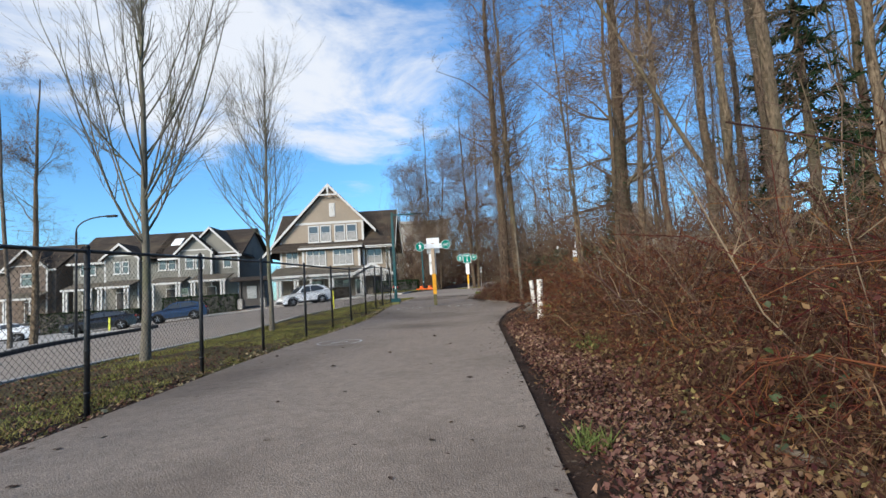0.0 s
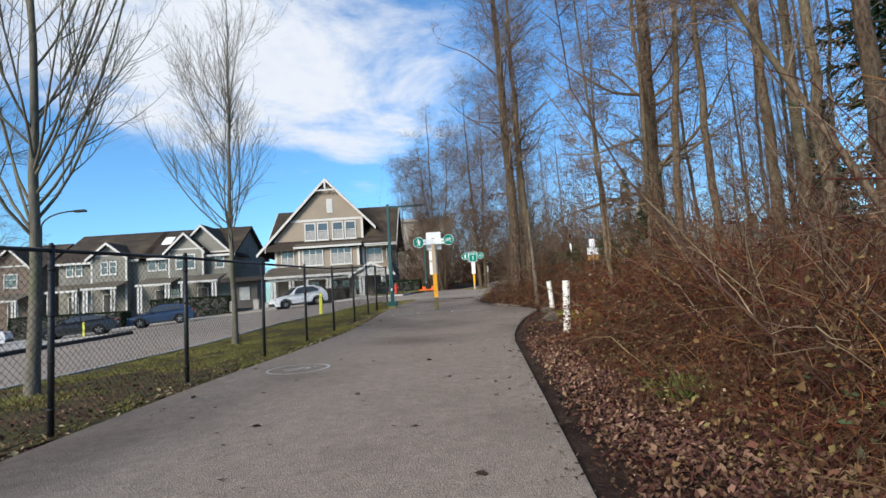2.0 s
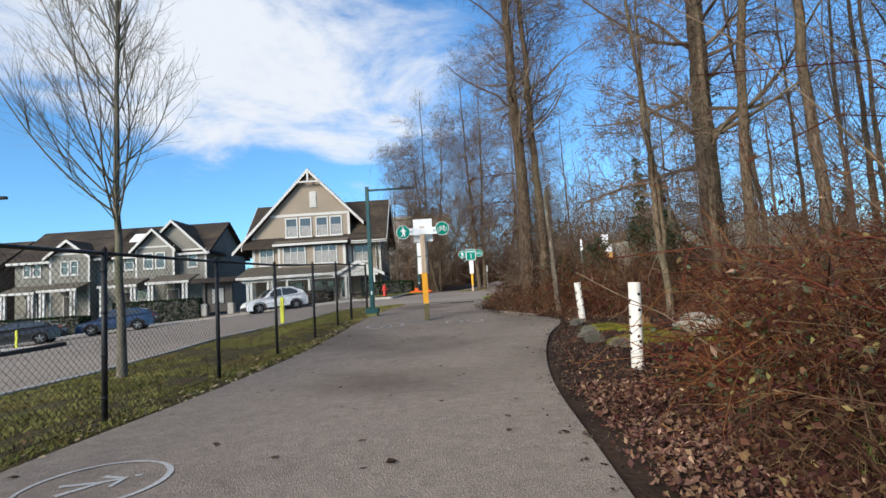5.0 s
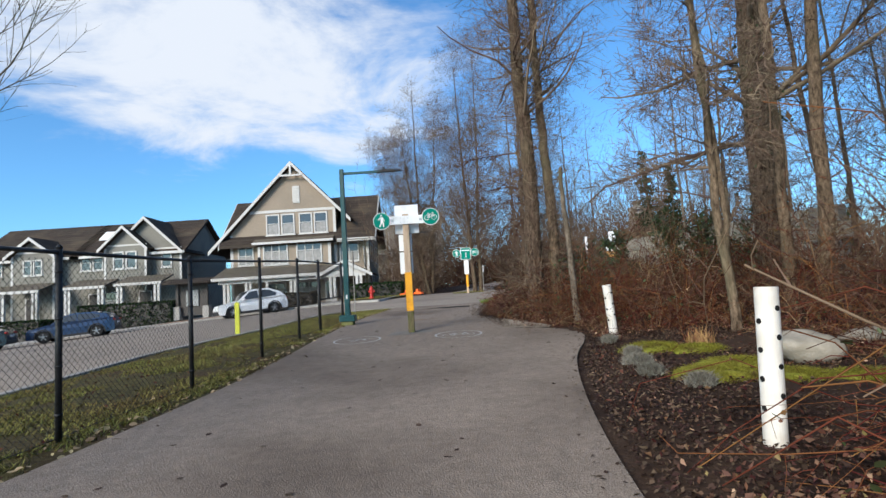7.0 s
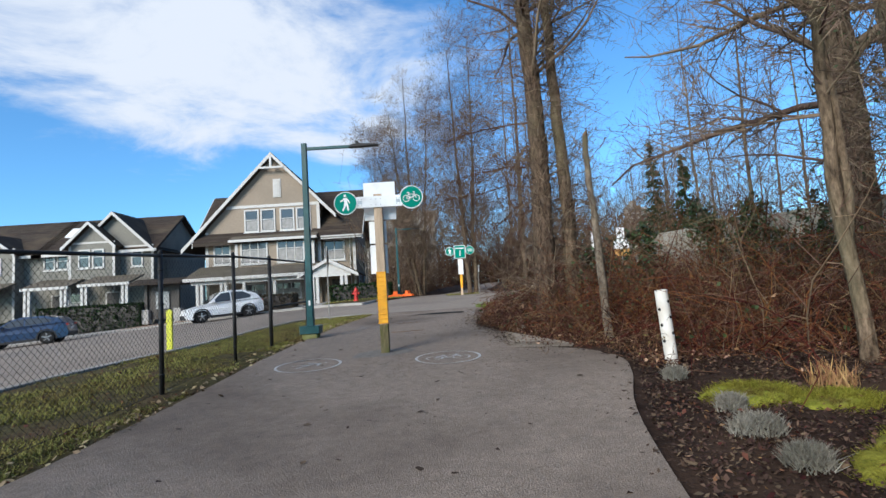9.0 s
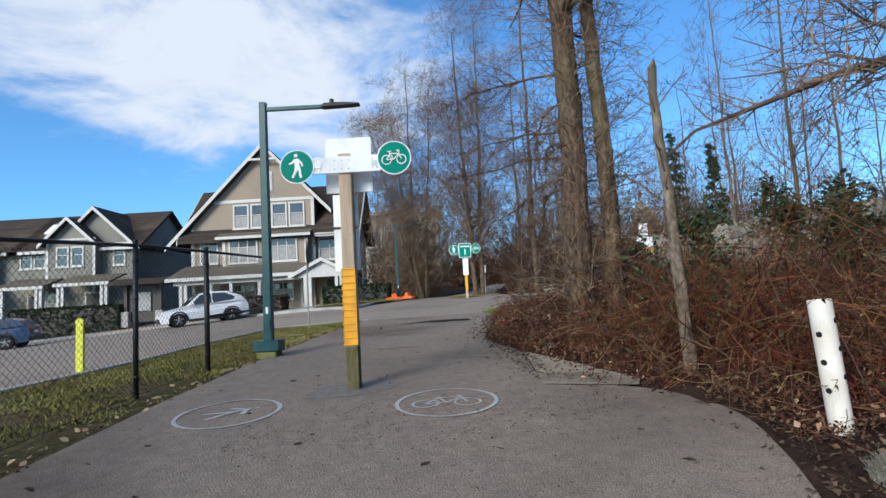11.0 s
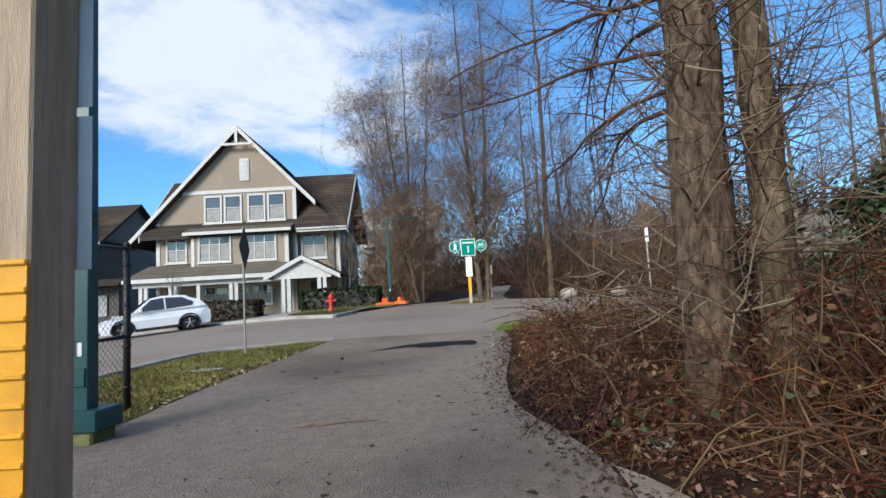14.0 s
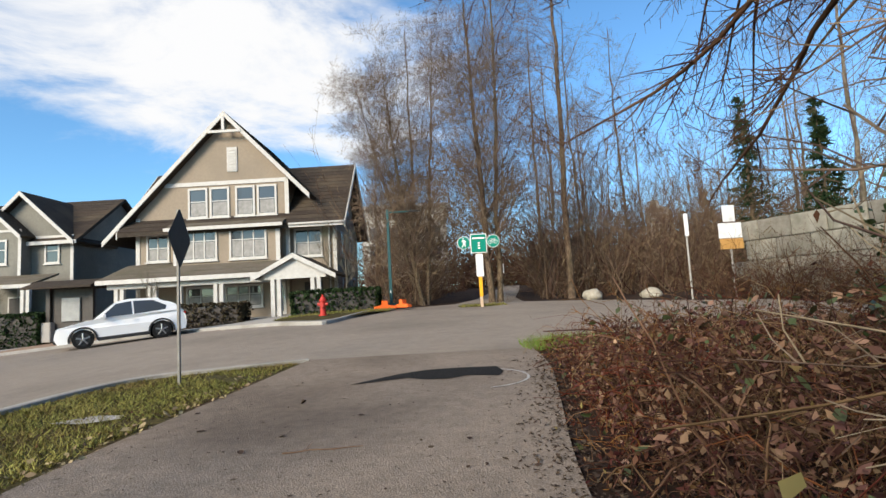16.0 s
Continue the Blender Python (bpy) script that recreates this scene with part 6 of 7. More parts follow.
def leaves(name, p, size, material, label, flat=0.3, kind="stuff", category="leaves"):
    n = len(p)
    nrm = unit(np.stack([rng.normal(size=n) * flat, rng.normal(size=n) * flat, np.ones(n)], -1))
    a = unit(np.cross(nrm, rng.normal(size=(n, 3))))
    b = np.cross(nrm, a)
    s = (size * (0.55 + 0.9 * rng.random(n)))[:, None]
    cup = (0.25 * rng.normal(size=n))[:, None]
    w = (0.5 + 0.25 * rng.random(n))[:, None]
    v = np.stack([p - a * s, p - a * s * .25 + b * s * w + nrm * s * cup, p + a * s * .45 + b * s * w * .75 + nrm * s * cup, p + a * s + nrm * s * cup * .6,
                  p + a * s * .45 - b * s * w * .75 + nrm * s * cup, p - a * s * .25 - b * s * w + nrm * s * cup, p], 1).reshape(-1, 3)
    o = (np.arange(n) * 7)[:, None]
    f = np.concatenate([o + np.array(t) for t in ((0, 1, 6), (1, 2, 6), (2, 3, 6), (3, 4, 6), (4, 5, 6), (5, 0, 6))])
    return tagged(new(name, mesh_np(name, v, f, material, False)), label, category, kind=kind)


def small_leaves(name, p, size, material, label, flat=0.8, category="leaves"):
    """Small dry leaves, folded along the midrib and tilted every way."""
    n = len(p)
    nrm = unit(np.stack([rng.normal(size=n) * flat, rng.normal(size=n) * flat, np.ones(n)], -1))
    a = unit(np.cross(nrm, rng.normal(size=(n, 3))))
    b = np.cross(nrm, a)
    s = (size * (0.45 + 1.1 * rng.random(n) ** 1.5))[:, None]
    w, fold = (0.35 + 0.4 * rng.random(n))[:, None], (0.45 * rng.normal(size=n))[:, None]
    k1, k2 = (0.5 * rng.random(n) - 0.2)[:, None], (0.5 * rng.random(n) - 0.2)[:, None]
    v = np.stack([p - a * s, p + a * s * k1 + b * s * w + nrm * s * fold, p + a * s + nrm * s * fold * 0.7, p + a * s * k2 - b * s * w + nrm * s * fold], 1).reshape(-1, 3)
    o = (np.arange(n) * 4)[:, None]
    return tagged(new(name, mesh_np(name, v, np.concatenate([o + np.array(t) for t in ((0, 1, 2), (0, 2, 3))]), material, False)), label, category, kind="stuff")


def litter_points(n, x0, x1, y0, y1, keep, lift=0.02, depth=0.05):
    x, y = scatter(n, x0, x1, y0, y1, keep)
    return np.stack([x, y, soil_z(x, y) + lift + depth * rng.random(len(x))], -1)


M_LEAF_MID = mat("pinkish_fallen_leaves", (0.062, 0.031, 0.022), (0.18, 0.098, 0.071), 0.9, 0.85, island=0.55)
M_LEAF_PALE = mat("pale_fallen_leaves", (0.21, 0.115, 0.072), (0.38, 0.24, 0.17), 0.9, 0.8, island=0.3)
litter_keep = lambda x, y: (x > edge_x(y) + 0.10 + 0.25 * rng.random(len(x))) & (rng.random(len(x)) < np.where((y > 13.6) & (y < 20.3) & (x < 5), 0.10, 1.0))
small_leaves("fallen_leaves", litter_points(110000, 0.6, 6.0, 0.8, 33.2, litter_keep, 0.01, 0.05), 0.022, M_LEAF_DEAD, "brown fallen leaves carpeting the woodland edge")
small_leaves("fallen_leaves", litter_points(10000, 0.6, 6.0, 0.8, 33.2, litter_keep, 0.03, 0.05), 0.025, M_LEAF_PALE, "pale curled fallen leaves on the litter")
small_leaves("fallen_leaves", litter_points(60000, 0.6, 4.6, 1.0, 14.5, litter_keep, 0.02, 0.06), 0.024, M_LEAF_MID, "pinkish brown fallen leaves thick beside the path")
small_leaves("fallen_leaves", litter_points(16000, -8.6, -3.2, 0, 13, lambda x, y: (x < left_x(y) - 0.05) & (x > near_x(y) + 0.2) & (rng.random(len(x)) < np.interp(y, (5, 13), (1, 0.15))), 0.01, 0.03), 0.026, M_LEAF_MID, "brown leaves scattered on the verge under the trees")
small_leaves("fallen_leaves", litter_points(4000, -8.6, -2.6, 0, 30, lambda x, y: (x < left_x(y) - 0.05) & (x > near_x(y) + 0.2), 0.02, 0.03), 0.022, M_LEAF_DEAD, "few dark leaves lying in the grass of the verge")
mx_, my_ = scatter(26000, 1.3, 5.2, 13.0, 21.6, lambda x, y: x > edge_x(y) + 0.08)
small_leaves("bark_mulch", np.stack([mx_, my_, soil_z(mx_, my_) + 0.012 + 0.02 * rng.random(len(mx_))], -1), 0.021, mat("bark_mulch", (0.026, 0.016, 0.012), (0.10, 0.062, 0.047), 1.0, 0.9, island=0.6), "dark chipped bark mulch and twigs on the planting bed", 0.5, "mulch")
# leaves caught on the brambles
pk = np.concatenate([q[:, 1:6].reshape(-1, 3) for q in (P1, P2, P4, P5)])
pk = pk[rng.random(len(pk)) < np.where(pk[:, 1] < 13.5, 0.85, 0.3)] + rng.normal(size=(1, 3)) * 0.01
pk = pk + rng.normal(size=pk.shape) * 0.05
tone = np.array([noise.noise((a * 1.3, b * 1.3, c * 1.3)) for a, b, c in pk]) + 0.35 * rng.normal(size=len(pk))
small_leaves("withered_leaves", pk[tone < 0.12], 0.027, M_LEAF_DEAD, "withered brown leaves caught in the brambles", 1.6)
small_leaves("withered_leaves", pk[(tone >= 0.12) & (tone < 0.5)], 0.026, mat("olive_tan_leaves", (0.085, 0.062, 0.022), (0.19, 0.13, 0.06), 0.9, 0.85, island=0.5), "dull olive-tan leaves withering on the brambles", 1.6)
small_leaves("withered_leaves", pk[tone > 0.95], 0.034, M_LEAF_PALE, "pale dead leaves caught high in the brambles", 1.6)
hx2, hy2 = scatter(15000, 1.9, 5.0, 24.5, 32.8, lambda x, y: (x > edge_x(y) + 0.1 + 0.2 * rng.random(len(x))))
small_leaves("heaped_leaves", np.stack([hx2, hy2, soil_z(hx2, hy2) + 0.04 + 0.75 * brush_h(hx2, hy2) * rng.random(len(hx2)) ** 1.6], -1), 0.032, M_LEAF_MID, "brown leaves heaped and caught in the brambles", 0.9)
gk = P1[:, 1:4].reshape(-1, 3)
pick = (rng.random(len(gk)) < 0.20) & (np.array([noise.noise((a * 0.7, b * 0.7, 3)) for a, b in gk[:, :2]]) > -0.02)
leaves("bramble_leaves", gk[pick] + rng.normal(size=(pick.sum(), 3)) * 0.04, 0.038, M_LEAF_GREEN, "small green bramble leaves in the thicket", 0.9)
cl = P4[:, 2:6].reshape(-1, 3)[::2] + rng.normal(size=(len(P4) * 2, 3)) * 0.04
leaves("bramble_leaves", cl, 0.029, M_LEAF_GREEN, "dull green bramble leaves beside the pipe bollard", 1.0)
# leaves and bits strewn on the path
M_LEAF_WET = mat("trodden_leaves", (0.035, 0.024, 0.019), (0.085, 0.058, 0.042), 1.0, 0.8, island=0.4)
px_, py_ = scatter(900, -3.9, 2.9, -3, 33, lambda x, y: (x < edge_x(y) - 0.05) & (x > np.interp(y, [p[1] for p in LEFT], [p[0] for p in LEFT]) + 0.05) & (rng.random(len(x)) < 0.45))
leaves("strewn_leaves", np.stack([px_, py_, gz(px_, py_) + 0.040], -1), 0.034, M_LEAF_WET, "dark trodden leaves strewn over the path", 0.12)
ex = rng.random(9000) * 32
ed = np.abs(rng.normal(size=9000)) * np.interp(ex, (22, 26), (0.16, 0.26))
kx = edge_x(ex) - ed + 0.15
ok = (ex > 22.4) | (rng.random(9000) < 0.14)
small_leaves("edge_leaves", np.stack([kx, ex, gz(kx, ex) + 0.046], -1)[ok], 0.020, M_LEAF_WET, "dark leaf crumbs spilling onto the path edge", 0.3)


lx_, ly_ = scatter(7000, -5.2, -2.0, 0, 32, lambda x, y: (x < left_x(y) + 0.04) & (x > left_x(y) - 0.15 - 0.5 * rng.random(len(x)) ** 2))
M_STRAW = mat("dead_grass", (0.22, 0.165, 0.095), (0.36, 0.28, 0.17), 1.0, 0.9, island=0.35)
leaves("dry_litter", np.stack([lx_, ly_, gz(lx_, ly_) + 0.03 + 0.02 * rng.random(len(lx_))], -1), 0.030, M_STRAW, "pale dry litter along the fence foot", 0.5)


def blades(name, x, y, z, h, material, label, wid=0.006, lean=0.5, category="grass"):
    n = len(x)
    p = np.stack([x, y, z], -1)
    a = rng.random(n) * 2 * np.pi
    side = np.stack([np.cos(a), np.sin(a), np.zeros(n)], -1) * wid
    d = np.stack([rng.normal(size=n) * lean, rng.normal(size=n) * lean, np.ones(n)], -1) * (h * (0.5 + rng.random(n)))[:, None]
    v = np.stack([p - side, p + side, p + d], 1).reshape(-1, 3)
    return tagged(new(name, mesh_np(name, v, np.arange(n * 3).reshape(-1, 3), material, False)), label, category, kind="stuff")


M_BLADE = mat("grass_blades", (0.095, 0.10, 0.024), (0.25, 0.225, 0.072), 1.2, 0.8, island=0.45, c3=(0.17, 0.13, 0.05), big=0.8)
qx, qy = scatter(330000, -9, -1.7, 0, 33, lambda x, y: (x < left_x(y) - 0.12) & (x > near_x(y) + 0.1))
nz = np.array([noise.noise((a * 0.8, b * 0.8, 7)) + 0.5 * noise.noise((a * 3.1, b * 3.1, 9)) for a, b in zip(qx, qy)])
keepg = (nz > np.where(qy < 12, 0.22, -0.02) + 0.3 * (rng.random(len(qx)) - 0.5) - np.where(qy > 24, 0.5, 0))
qx, qy = qx[keepg], qy[keepg]
blades("grass", qx, qy, gz(qx, qy) + 0.01, 0.045, M_BLADE, "short patchy green grass on the verge", 0.007, 0.9)
hx, hy = scatter(5000, -6.3, 3.1, 45.2, 48, lambda x, y: ((x < -1.7) & (y < 47.2)) | ((x > 1.1) & (y > 46.2)))
blades("grass", hx, hy, gz(hx, hy) + np.where(hx < 0, 0.12, 0.03), 0.07, M_BLADE, "thin grass by the hedge and far sign", 0.012, 0.7)
wx_, wy_ = scatter(6000, 1.9, 4.6, 31.4, 34.6, lambda x, y: ((x - 2.9) / 1.1) ** 2 + ((y - 33.4) / 0.9) ** 2 < 1)
blades("grass", wx_, wy_, gz(wx_, wy_) + 0.02, 0.13, mat("fresh_grass", (0.09, 0.15, 0.025), (0.17, 0.23, 0.05), 1.2, 0.8, island=0.3), "fresh green grass tuft at the road corner", 0.006, 0.5)

# ---- moss bed, stones, small plants ----


def mound(name, cx, cy, rx, ry, h, material, label, category="moss"):
    bm = bmesh.new()
    bmesh.ops.create_uvsphere(bm, u_segments=40, v_segments=20, radius=1)
    for v in bm.verts:
        a = 0.22 * noise.noise((v.co.x * 2 + cx, v.co.y * 2 + cy, v.co.z)) + 0.09 * noise.noise((v.co.x * 7 + cx, v.co.y * 7, v.co.z * 7))
        x, y = cx + v.co.x * rx * (1 + a), cy + v.co.y * ry * (1 + a)
        v.co = Vector((x, y, float(soil_z(x, y)) - 0.05 + max(v.co.z, -0.2) * h * (1 + 2 * a)))
    return tagged(new(name, bm_mesh(name, bm, material, True)), label, category, kind="stuff")


for cx, cy, rx, ry, h in ((3.35, 18.75, 0.46, 0.42, 0.12), (3.85, 18.3, 0.40, 0.42, 0.10), (3.30, 16.75, 0.46, 0.52, 0.11), (3.72, 17.15, 0.45, 0.40, 0.10), (3.80, 16.25, 0.46, 0.42, 0.10), (4.35, 15.9, 0.40, 0.42, 0.09)):
    mound("moss_cushion", cx, cy, rx, ry, h, M_MOSS, "yellow-green moss cushion on dark soil")
    n = 5200
    a, rr = rng.random(n) * 6.283, np.sqrt(rng.random(n)) * (0.85 + 0.35 * rng.random(n))
    x, y = cx + rx * rr * np.cos(a), cy + ry * rr * np.sin(a)
    z = soil_z(x, y) - 0.07 + h * np.sqrt(np.clip(1 - rr ** 2, 0, 1)) * 1.0
    blades("moss_tufts", x, y, z, 0.055, M_MOSS, "fine yellow-green moss shoots", 0.006, 0.8, "moss")
M_HEATH = mat("grey_heath", (0.12, 0.115, 0.095), (0.23, 0.215, 0.185), 2, 0.9, island=0.3)
for cx, cy, s in ((2.80, 17.8, 0.19), (2.70, 17.1, 0.14), (2.90, 16.3, 0.15), (3.0, 19.6, 0.12), (2.95, 18.4, 0.12)):
    n = 1400
    a, rr = rng.random(n) * 6.283, np.sqrt(rng.random(n)) * s
    x, y = cx + rr * np.cos(a), cy + rr * np.sin(a)
    blades("heather", x, y, soil_z(x, y) + 0.10 * np.sqrt(np.clip(1 - (rr / s) ** 2, 0, 1)), 0.055, M_HEATH, "grey-green wintering heather clump", 0.006, 0.6, "heather")
n = 120
a, rr = rng.random(n) * 6.283, np.sqrt(rng.random(n)) * 0.22
blades("dry_iris", 4.12 + rr * np.cos(a), 18.75 + rr * np.sin(a), soil_z(4.12 + rr * np.cos(a), 18.75 + rr * np.sin(a)), 0.20, mat("orange_straw", (0.24, 0.13, 0.06), (0.34, 0.21, 0.10), 2, 0.9, island=0.3), "clump of dry orange-tan leaf blades", 0.012, 0.35, "dry plant")


def boulder(x, y, s, seed, label, group="", z=None, mat_=None, flat=0.7):
    bm = bmesh.new()
    bmesh.ops.create_icosphere(bm, subdivisions=3, radius=1)
    for v in bm.verts:
        n_ = noise.noise(v.co * 1.1 + Vector((seed * 3.1, 0, 0))) * 0.35 + noise.noise(v.co * 3.2 + Vector((seed, 5, 0))) * 0.12
        v.co *= 1 + n_
        v.co = Vector((v.co.x * s * 1.25, v.co.y * s, v.co.z * s * flat))
    ob = new("boulder", bm_mesh("boulder", bm, mat_ or M_STONE, True))
    ob.matrix_world = pose(x, y, (float(soil_z(x, y)) if z is None else z) + s * flat * 0.55, 0, 0, seed * 57)
    return tagged(ob, label, "boulder", group)


for k, (x, y, s) in enumerate(((4.62, 17.2, 0.40), (5.75, 17.6, 0.24))):
    boulder(x, y, s, k + 1, "pale sandstone boulder edging the moss bed", "bed boulders", flat=0.5)
boulder(6.9, 47.0, 0.42, 11, "pale boulder at the edge of the street", "roadside boulders")
boulder(9.1, 46.4, 0.36, 12, "grey boulder among leaves by the street", "roadside boulders")
boulder(2.2, 24.9, 0.10, 14, "pale rounded stone under the brambles")


M_WALLBLOCK = mat("stained_concrete_block", (0.20, 0.185, 0.155), (0.31, 0.29, 0.245), 4, 0.9, 0.5, 30, (0.13, 0.125, 0.095), 0.9, rand=0.18)


def block_wall():
    """A retaining wall of stacked concrete blocks behind the brush."""
    w = thing("retaining_wall", (12.2, 44.2, 0), "pale concrete block retaining wall beyond the brush", "wall")
    a, b = np.array((12.2, 44.2)), np.array((17.6, 32.0))
    d = (b - a) / np.linalg.norm(b - a)
    ang = math.degrees(math.atan2(d[1], d[0]))
    me = bm_mesh("block", box(bmesh.new(), -0.59, 0.59, -0.3, 0.3, -0.365, 0.365, bevel=0.035), M_WALLBLOCK)
    for row in range(1, 5):
        for i in range(11):
            s = i * 1.2 + (0.6 if row % 2 else 0)
            p = a + d * s
            o = new("block", me)
            o.parent = w
            o.matrix_basis = pose(p[0] + 0.02 * (row % 2) - 12.2, p[1] - 44.2, 1.25 + row * 0.74, 0, 0, ang)


block_wall()


def pole_sign(x, y, h, label, plates):
    t = thing("notice_sign", (x, y, ground_z(x, y)), label, "sign")
    part("pole", cyl(bmesh.new(), (0, 0, 0), (0, 0, h), 0.035, seg=8), M_CONC, t)
    for x0, x1, z0, z1, m, lab in plates:
        part("plate", box(bmesh.new(), x0, x1, -0.06, -0.04, z0, z1, bevel=0.004), m, t, lab)


pole_sign(11.0, 43.3, 3.3, "white and ochre notice plates on a slim pole", ((-0.22, 0.22, 2.75, 3.35, M_WHITE, "white plate"), (-0.42, 0.42, 2.15, 2.7, M_WHITE, "white plate with dark bars"), (-0.40, 0.44, 1.75, 2.13, mat("ochre", (0.45, 0.24, 0.07), (0.55, 0.31, 0.1), 6, 0.7), "ochre plate")))
pole_sign(9.3, 43.0, 3.1, "thin white-topped pole at the road edge", ((-0.07, 0.07, 2.3, 3.1, M_WHITE, "narrow white plate"),))
pole_sign(3.6, 52.5, 1.9, "small pale trail marker among the trees", ((-0.1, 0.1, 1.4, 1.9, M_WHITE, "small pale plate"),))


def hedge(x0, x1, y0, y1, top, label, mat_=None):
    zb = min(ground_z(x0, y0), ground_z(x1, y0)) + 0.05
    t = thing("hedge", ((x0 + x1) / 2, (y0 + y1) / 2, zb), label, "hedge", "clipped hedges")
    o = t.matrix_world.translation
    # Solid dark-brown box fills the hedge; its colour shows between the leaves.
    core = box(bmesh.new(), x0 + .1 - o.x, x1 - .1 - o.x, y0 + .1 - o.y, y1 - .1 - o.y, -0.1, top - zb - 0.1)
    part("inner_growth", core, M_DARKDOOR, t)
    n = int(((x1 - x0) * (top - zb) * 2 + (x1 - x0) * (y1 - y0) + (y1 - y0) * (top - zb) * 2) * 120)
    p = np.stack([x0 + (x1 - x0) * rng.random(n), y0 + (y1 - y0) * rng.random(n), zb + (top - zb) * rng.random(n)], -1)
    f = rng.integers(0, 4, n)
    p[f == 0, 1] = y0; p[f == 1, 2] = top; p[f == 2, 0] = x1; p[f == 3, 0] = x0
    bump = np.array([noise.noise((a * 1.6, b * 1.6, c * 1.6)) for a, b, c in p]) * 0.10
    p += unit(p - np.array([(x0 + x1) / 2, (y0 + y1) / 2, (zb + top) / 2])) * bump[:, None] + rng.normal(size=p.shape) * 0.03
    ob = leaves("foliage", p - np.array(o), 0.075, mat_ or M_HEDGE, "", 1.5)
    for key in ("kind", "category", "label"):
        if key in ob:
            del ob[key]
    ob.parent = t


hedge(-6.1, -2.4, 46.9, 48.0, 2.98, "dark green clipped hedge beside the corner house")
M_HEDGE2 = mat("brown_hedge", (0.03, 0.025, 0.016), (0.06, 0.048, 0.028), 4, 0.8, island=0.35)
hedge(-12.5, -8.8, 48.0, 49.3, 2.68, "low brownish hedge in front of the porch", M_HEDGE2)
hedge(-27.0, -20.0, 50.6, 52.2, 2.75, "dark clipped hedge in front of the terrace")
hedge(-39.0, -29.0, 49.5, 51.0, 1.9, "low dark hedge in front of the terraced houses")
plant_tree(street_tree(77, 3.2, 0.03, 9, 0.4, 0.25), -12.6, 47.4, "small bare ornamental tree by the hedge", name="small_tree")

M_IVY = mat("ivy_leaves", (0.018, 0.036, 0.014), (0.055, 0.08, 0.028), 2, 0.45, island=0.45)
for k, (x, y, h) in enumerate(((-23.4, 51.9, 3.4), (-27.6, 52.6, 3.0), (-31.2, 52.2, 3.6), (-35.6, 52.4, 3.2), (-5.2, 50.4, 4.2), (-4.2, 49.6, 3.6))):
    plant_tree(street_tree(80 + k, h, 0.035, 12, 0.42, 0.16), x, y, "small bare ornamental tree in a front garden", "garden trees", name="small_tree", z=ground_z(x, y) + 0.12)
# evergreen leaves low on the big trunks and ivy up them
iv = np.concatenate([np.stack([cx + r * np.cos(a_), cy + r * np.sin(a_), gz(cx, cy) + h_ * rng.random(n_) ** 0.7], -1)
                     for cx, cy, r, h_, n_ in ((8.0, 22.9, 0.45, 7, 700), (5.2, 28.2, 0.9, 1.8, 500), (4.6, 25.9, 0.7, 1.9, 420), (3.9, 23.6, 0.6, 1.7, 300))
                     for a_ in (rng.random(n_) * 6.283,)])
leaves("ivy", iv + rng.normal(size=iv.shape) * 0.14, 0.036, M_IVY, "glossy dark ivy leaves on trunks and brambles", 1.2)


def evergreen_shrub(x, y, h, w, seed):
    g_ = np.random.default_rng(seed)
    t = thing("evergreen_shrub", (x, y, ground_z(x, y) + 0.1), "leafy dark evergreen shrub standing in the brambles", "shrub", "evergreen shrubs")
    P, R = trunk_path(h * 0.8, 0.03, (0.05, 0), g_, 8, 0.06, 0.3)
    b1 = grow(P, R, 26, 0.1, 1.0, 50, w, 0.5, 6, 0.12, 0.14, g_)
    b2 = grow(*b1, 150, 0.2, 1.0, 45, w * 0.4, 0.6, 4, 0.05, 0.18, g_, rmin=0.003)
    part("branches", mesh_np("branches", *merge(tube_batch(P, R, 6), tube_batch(*b1, 4), tube_batch(*b2, 3)), M_TWIG_DARK), None, t)
    p = np.concatenate([b1[0][:, 2:].reshape(-1, 3), np.repeat(b2[0].reshape(-1, 3), 4, 0)])
    ob = leaves("foliage", p + g_.normal(size=p.shape) * 0.06, 0.045, M_IVY, "", 1.1)
    for key in ("kind", "category", "label"):
        if key in ob:
            del ob[key]
    ob.parent = t


for k, (x, y, h, w) in enumerate(((4.9, 28.2, 1.7, 0.7), (5.9, 27.4, 2.3, 0.9), (7.2, 26.8, 2.7, 1.0), (8.4, 26.6, 2.8, 1.1), (9.6, 26.4, 2.8, 1.1))):
    evergreen_shrub(x, y, h, w, 900 + k)


def tuft(name, cx, cy, s, n, h, material, label):
    a_, r_ = rng.random(n) * 6.283, np.sqrt(rng.random(n)) * s
    blades(name, cx + r_ * np.cos(a_), cy + r_ * np.sin(a_), soil_z(cx + r_ * np.cos(a_), cy + r_ * np.sin(a_)), h, material, label, 0.008, 0.6)


M_TUFT = mat("long_grass", (0.075, 0.10, 0.025), (0.16, 0.18, 0.06), 1.2, 0.8, island=0.3)
tuft("grass", 2.2, 8.15, 0.20, 190, 0.24, M_TUFT, "tuft of long green grass in the leaf litter")
tuft("grass", 0.98, 3.9, 0.14, 120, 0.13, M_TUFT, "small green plant at the path edge")
tuft("grass", 2.7, 10.6, 0.3, 160, 0.2, M_TUFT, "thin green grass under the brambles")
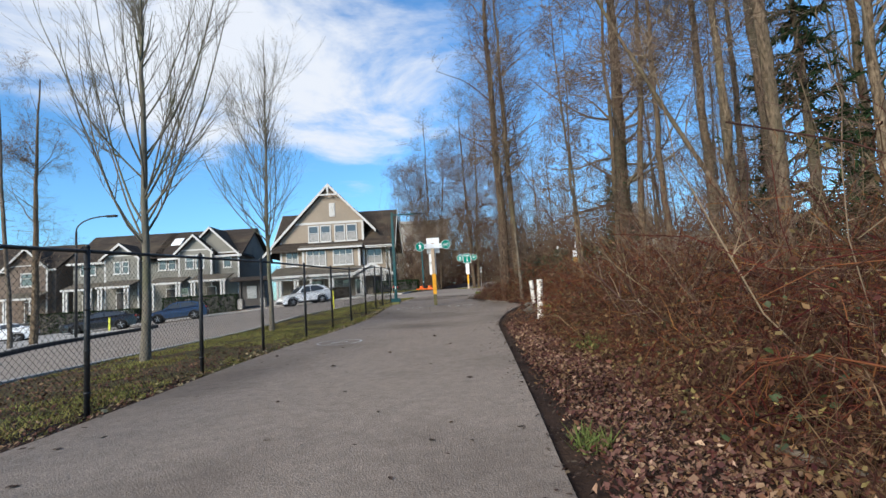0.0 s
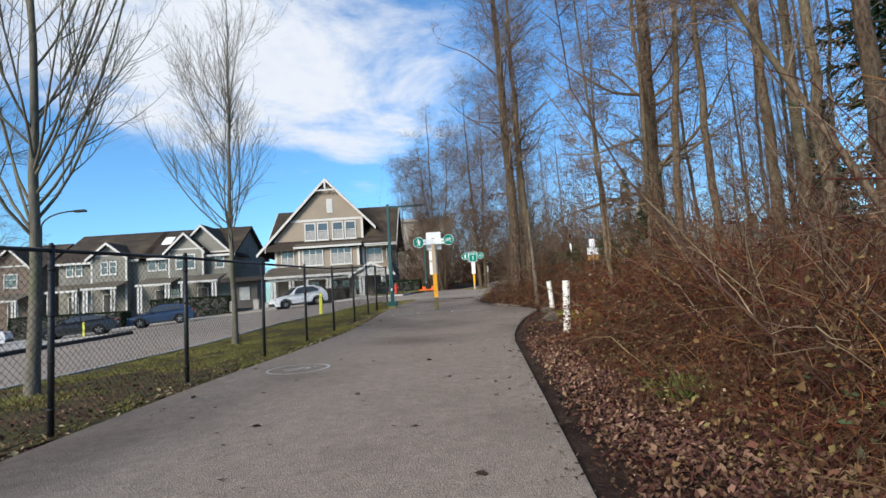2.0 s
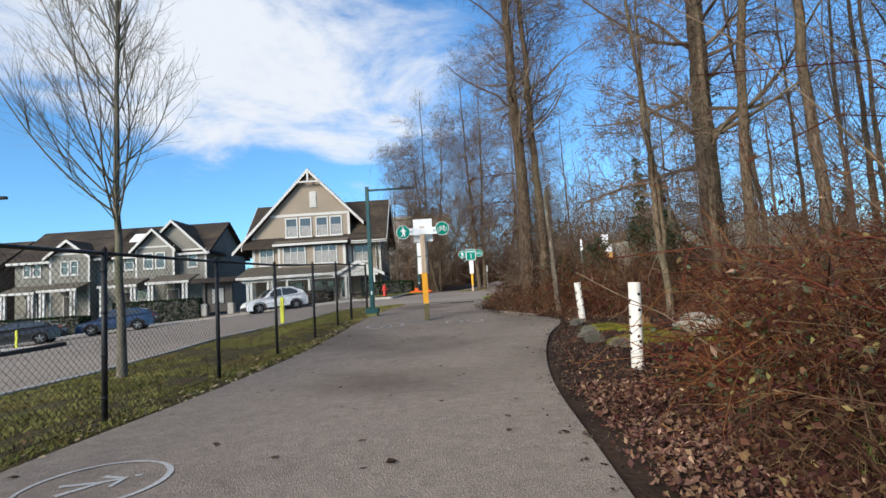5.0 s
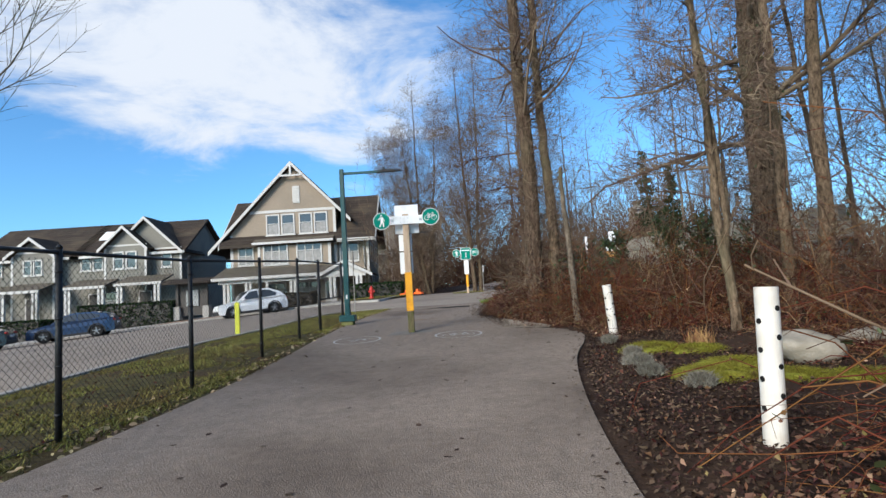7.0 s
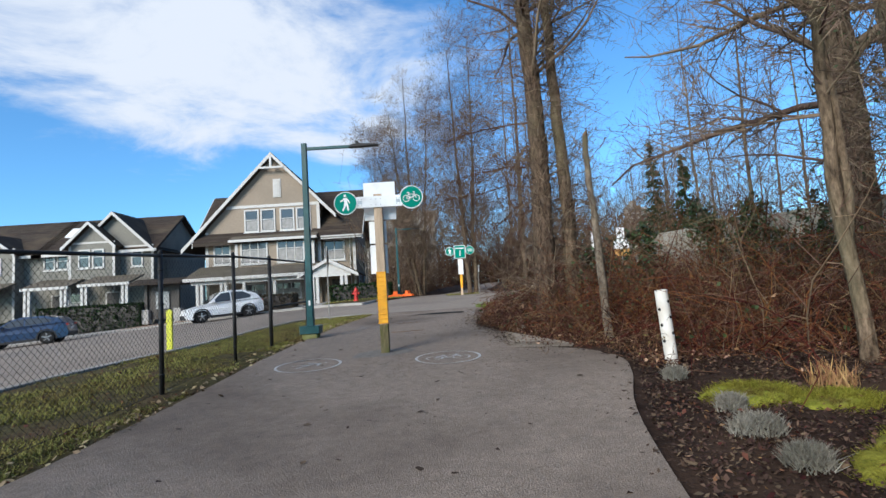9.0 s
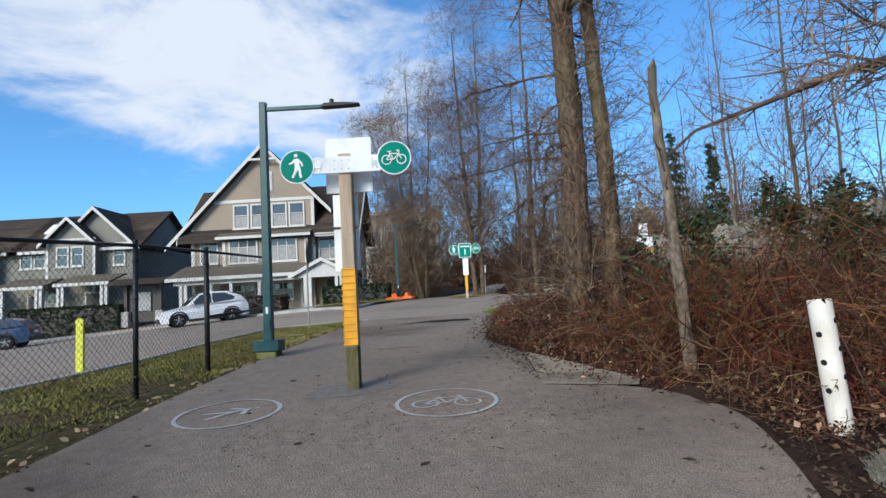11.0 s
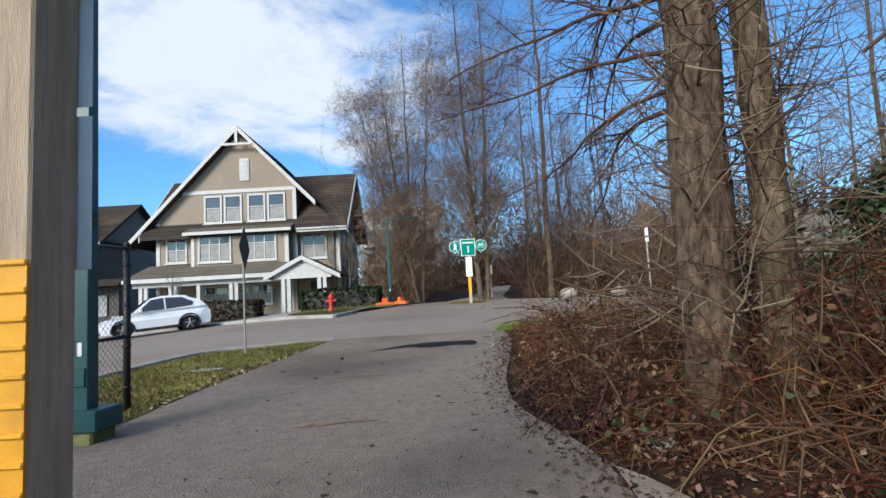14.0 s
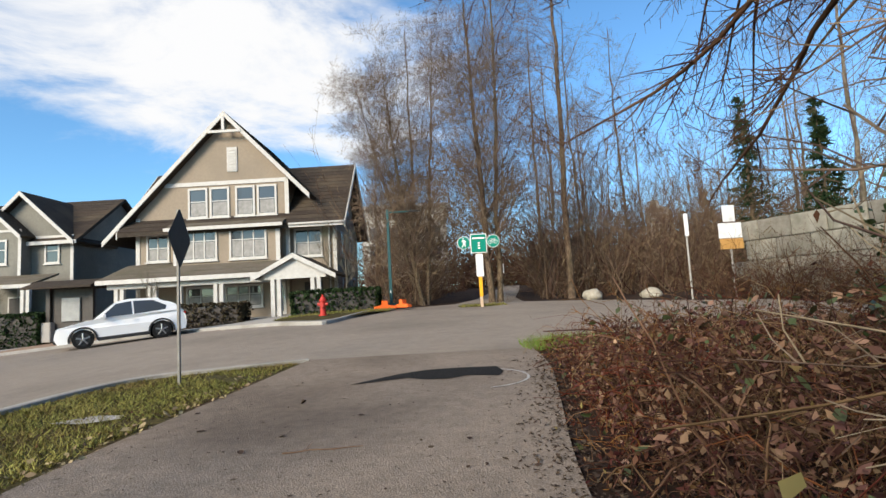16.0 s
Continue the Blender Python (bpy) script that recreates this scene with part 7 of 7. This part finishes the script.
# sticks lying on path and litter
def stick(x, y, L, rz, r, label, m=None):
    g_ = np.random.default_rng(int(abs(x * 100) + y * 10))
    s = np.linspace(-L / 2, L / 2, 7)
    P = np.zeros((1, 7, 3))
    P[0, :, 0] = s * math.cos(rz)
    P[0, :, 1] = s * math.sin(rz) + g_.normal(size=7) * 0.02
    zz = np.maximum(gz(x + P[0, :, 0], y + P[0, :, 1]) + 0.036, soil_z(x + P[0, :, 0], y + P[0, :, 1]) + 0.02)
    P[0, :, 2] = zz + r - ground_z(x, y)
    R = np.full((1, 7), r) * np.linspace(1, 0.6, 7)[None]
    b1 = grow(P, R, 3, 0.2, 0.9, 35, L * 0.25, 0.6, 4, 0, 0.1, g_)
    b1[0][:, :, 2] = np.maximum(b1[0][:, :, 2], r)
    t = new("stick", mesh_np("stick", *merge(tube_batch(P, R, 6), tube_batch(*b1, 4)), m or M_TWIG_TAN))
    t.matrix_world = pose(x, y, ground_z(x, y))
    return tagged(t, label, "stick", "fallen sticks")


stick(-0.25, 25.9, 0.75, 0.12, 0.006, "thin pale twig lying on the path")
stick(-0.35, 28.2, 0.6, 0.05, 0.005, "thin twig lying on the path")
stick(2.17, 3.20, 0.70, -1.22, 0.030, "pale fallen branch on the leaf litter", M_BARK2)
stick(2.6, 4.9, 0.9, 0.9, 0.012, "thin fallen branch among dead leaves")
stick(2.2, 7.4, 0.8, 1.3, 0.010, "thin fallen branch among dead leaves")

# broad pale and green leaves among the brambles by the big trees
bl = np.stack([2.2 + 2.4 * rng.random(420), 25.5 + 6 * rng.random(420), np.zeros(420)], -1)
bl[:, 2] = soil_z(bl[:, 0], bl[:, 1]) + 0.15 + brush_h(bl[:, 0], bl[:, 1]) * (0.3 + 0.7 * rng.random(420))
leaves("broad_leaves", bl[:70], 0.042, M_LEAF_PALE, "broad pale dead leaves hanging in the brambles", 0.9)
leaves("broad_leaves", bl[200:], 0.034, M_LEAF_GREEN, "broad dull green leaves in the brambles", 0.9)

# leaf crumbs and grit washed across the path
cx_, cy_ = scatter(5000, -1.2, 2.9, 18.5, 22.6, lambda x, y: (x < edge_x(y) - 0.03) & (rng.random(len(x)) < np.exp(-((y - 21.3 - 0.15 * x) / 0.55) ** 2) * 0.8 + 0.08))
leaves("leaf_crumbs", np.stack([cx_, cy_, gz(cx_, cy_) + 0.039], -1), 0.010, M_LEAF_WET, "dark leaf crumbs washed in a line across the path", 0.15)
dx_, dy_ = scatter(2200, -2.6, 2.0, 24, 33, lambda x, y: (x < edge_x(y)) & (x > left_x(y)) & (rng.random(len(x)) < 0.45))
leaves("leaf_crumbs", np.stack([dx_, dy_, gz(dx_, dy_) + 0.039], -1), 0.011, M_LEAF_WET, "fine dark leaf crumbs on the path", 0.15)
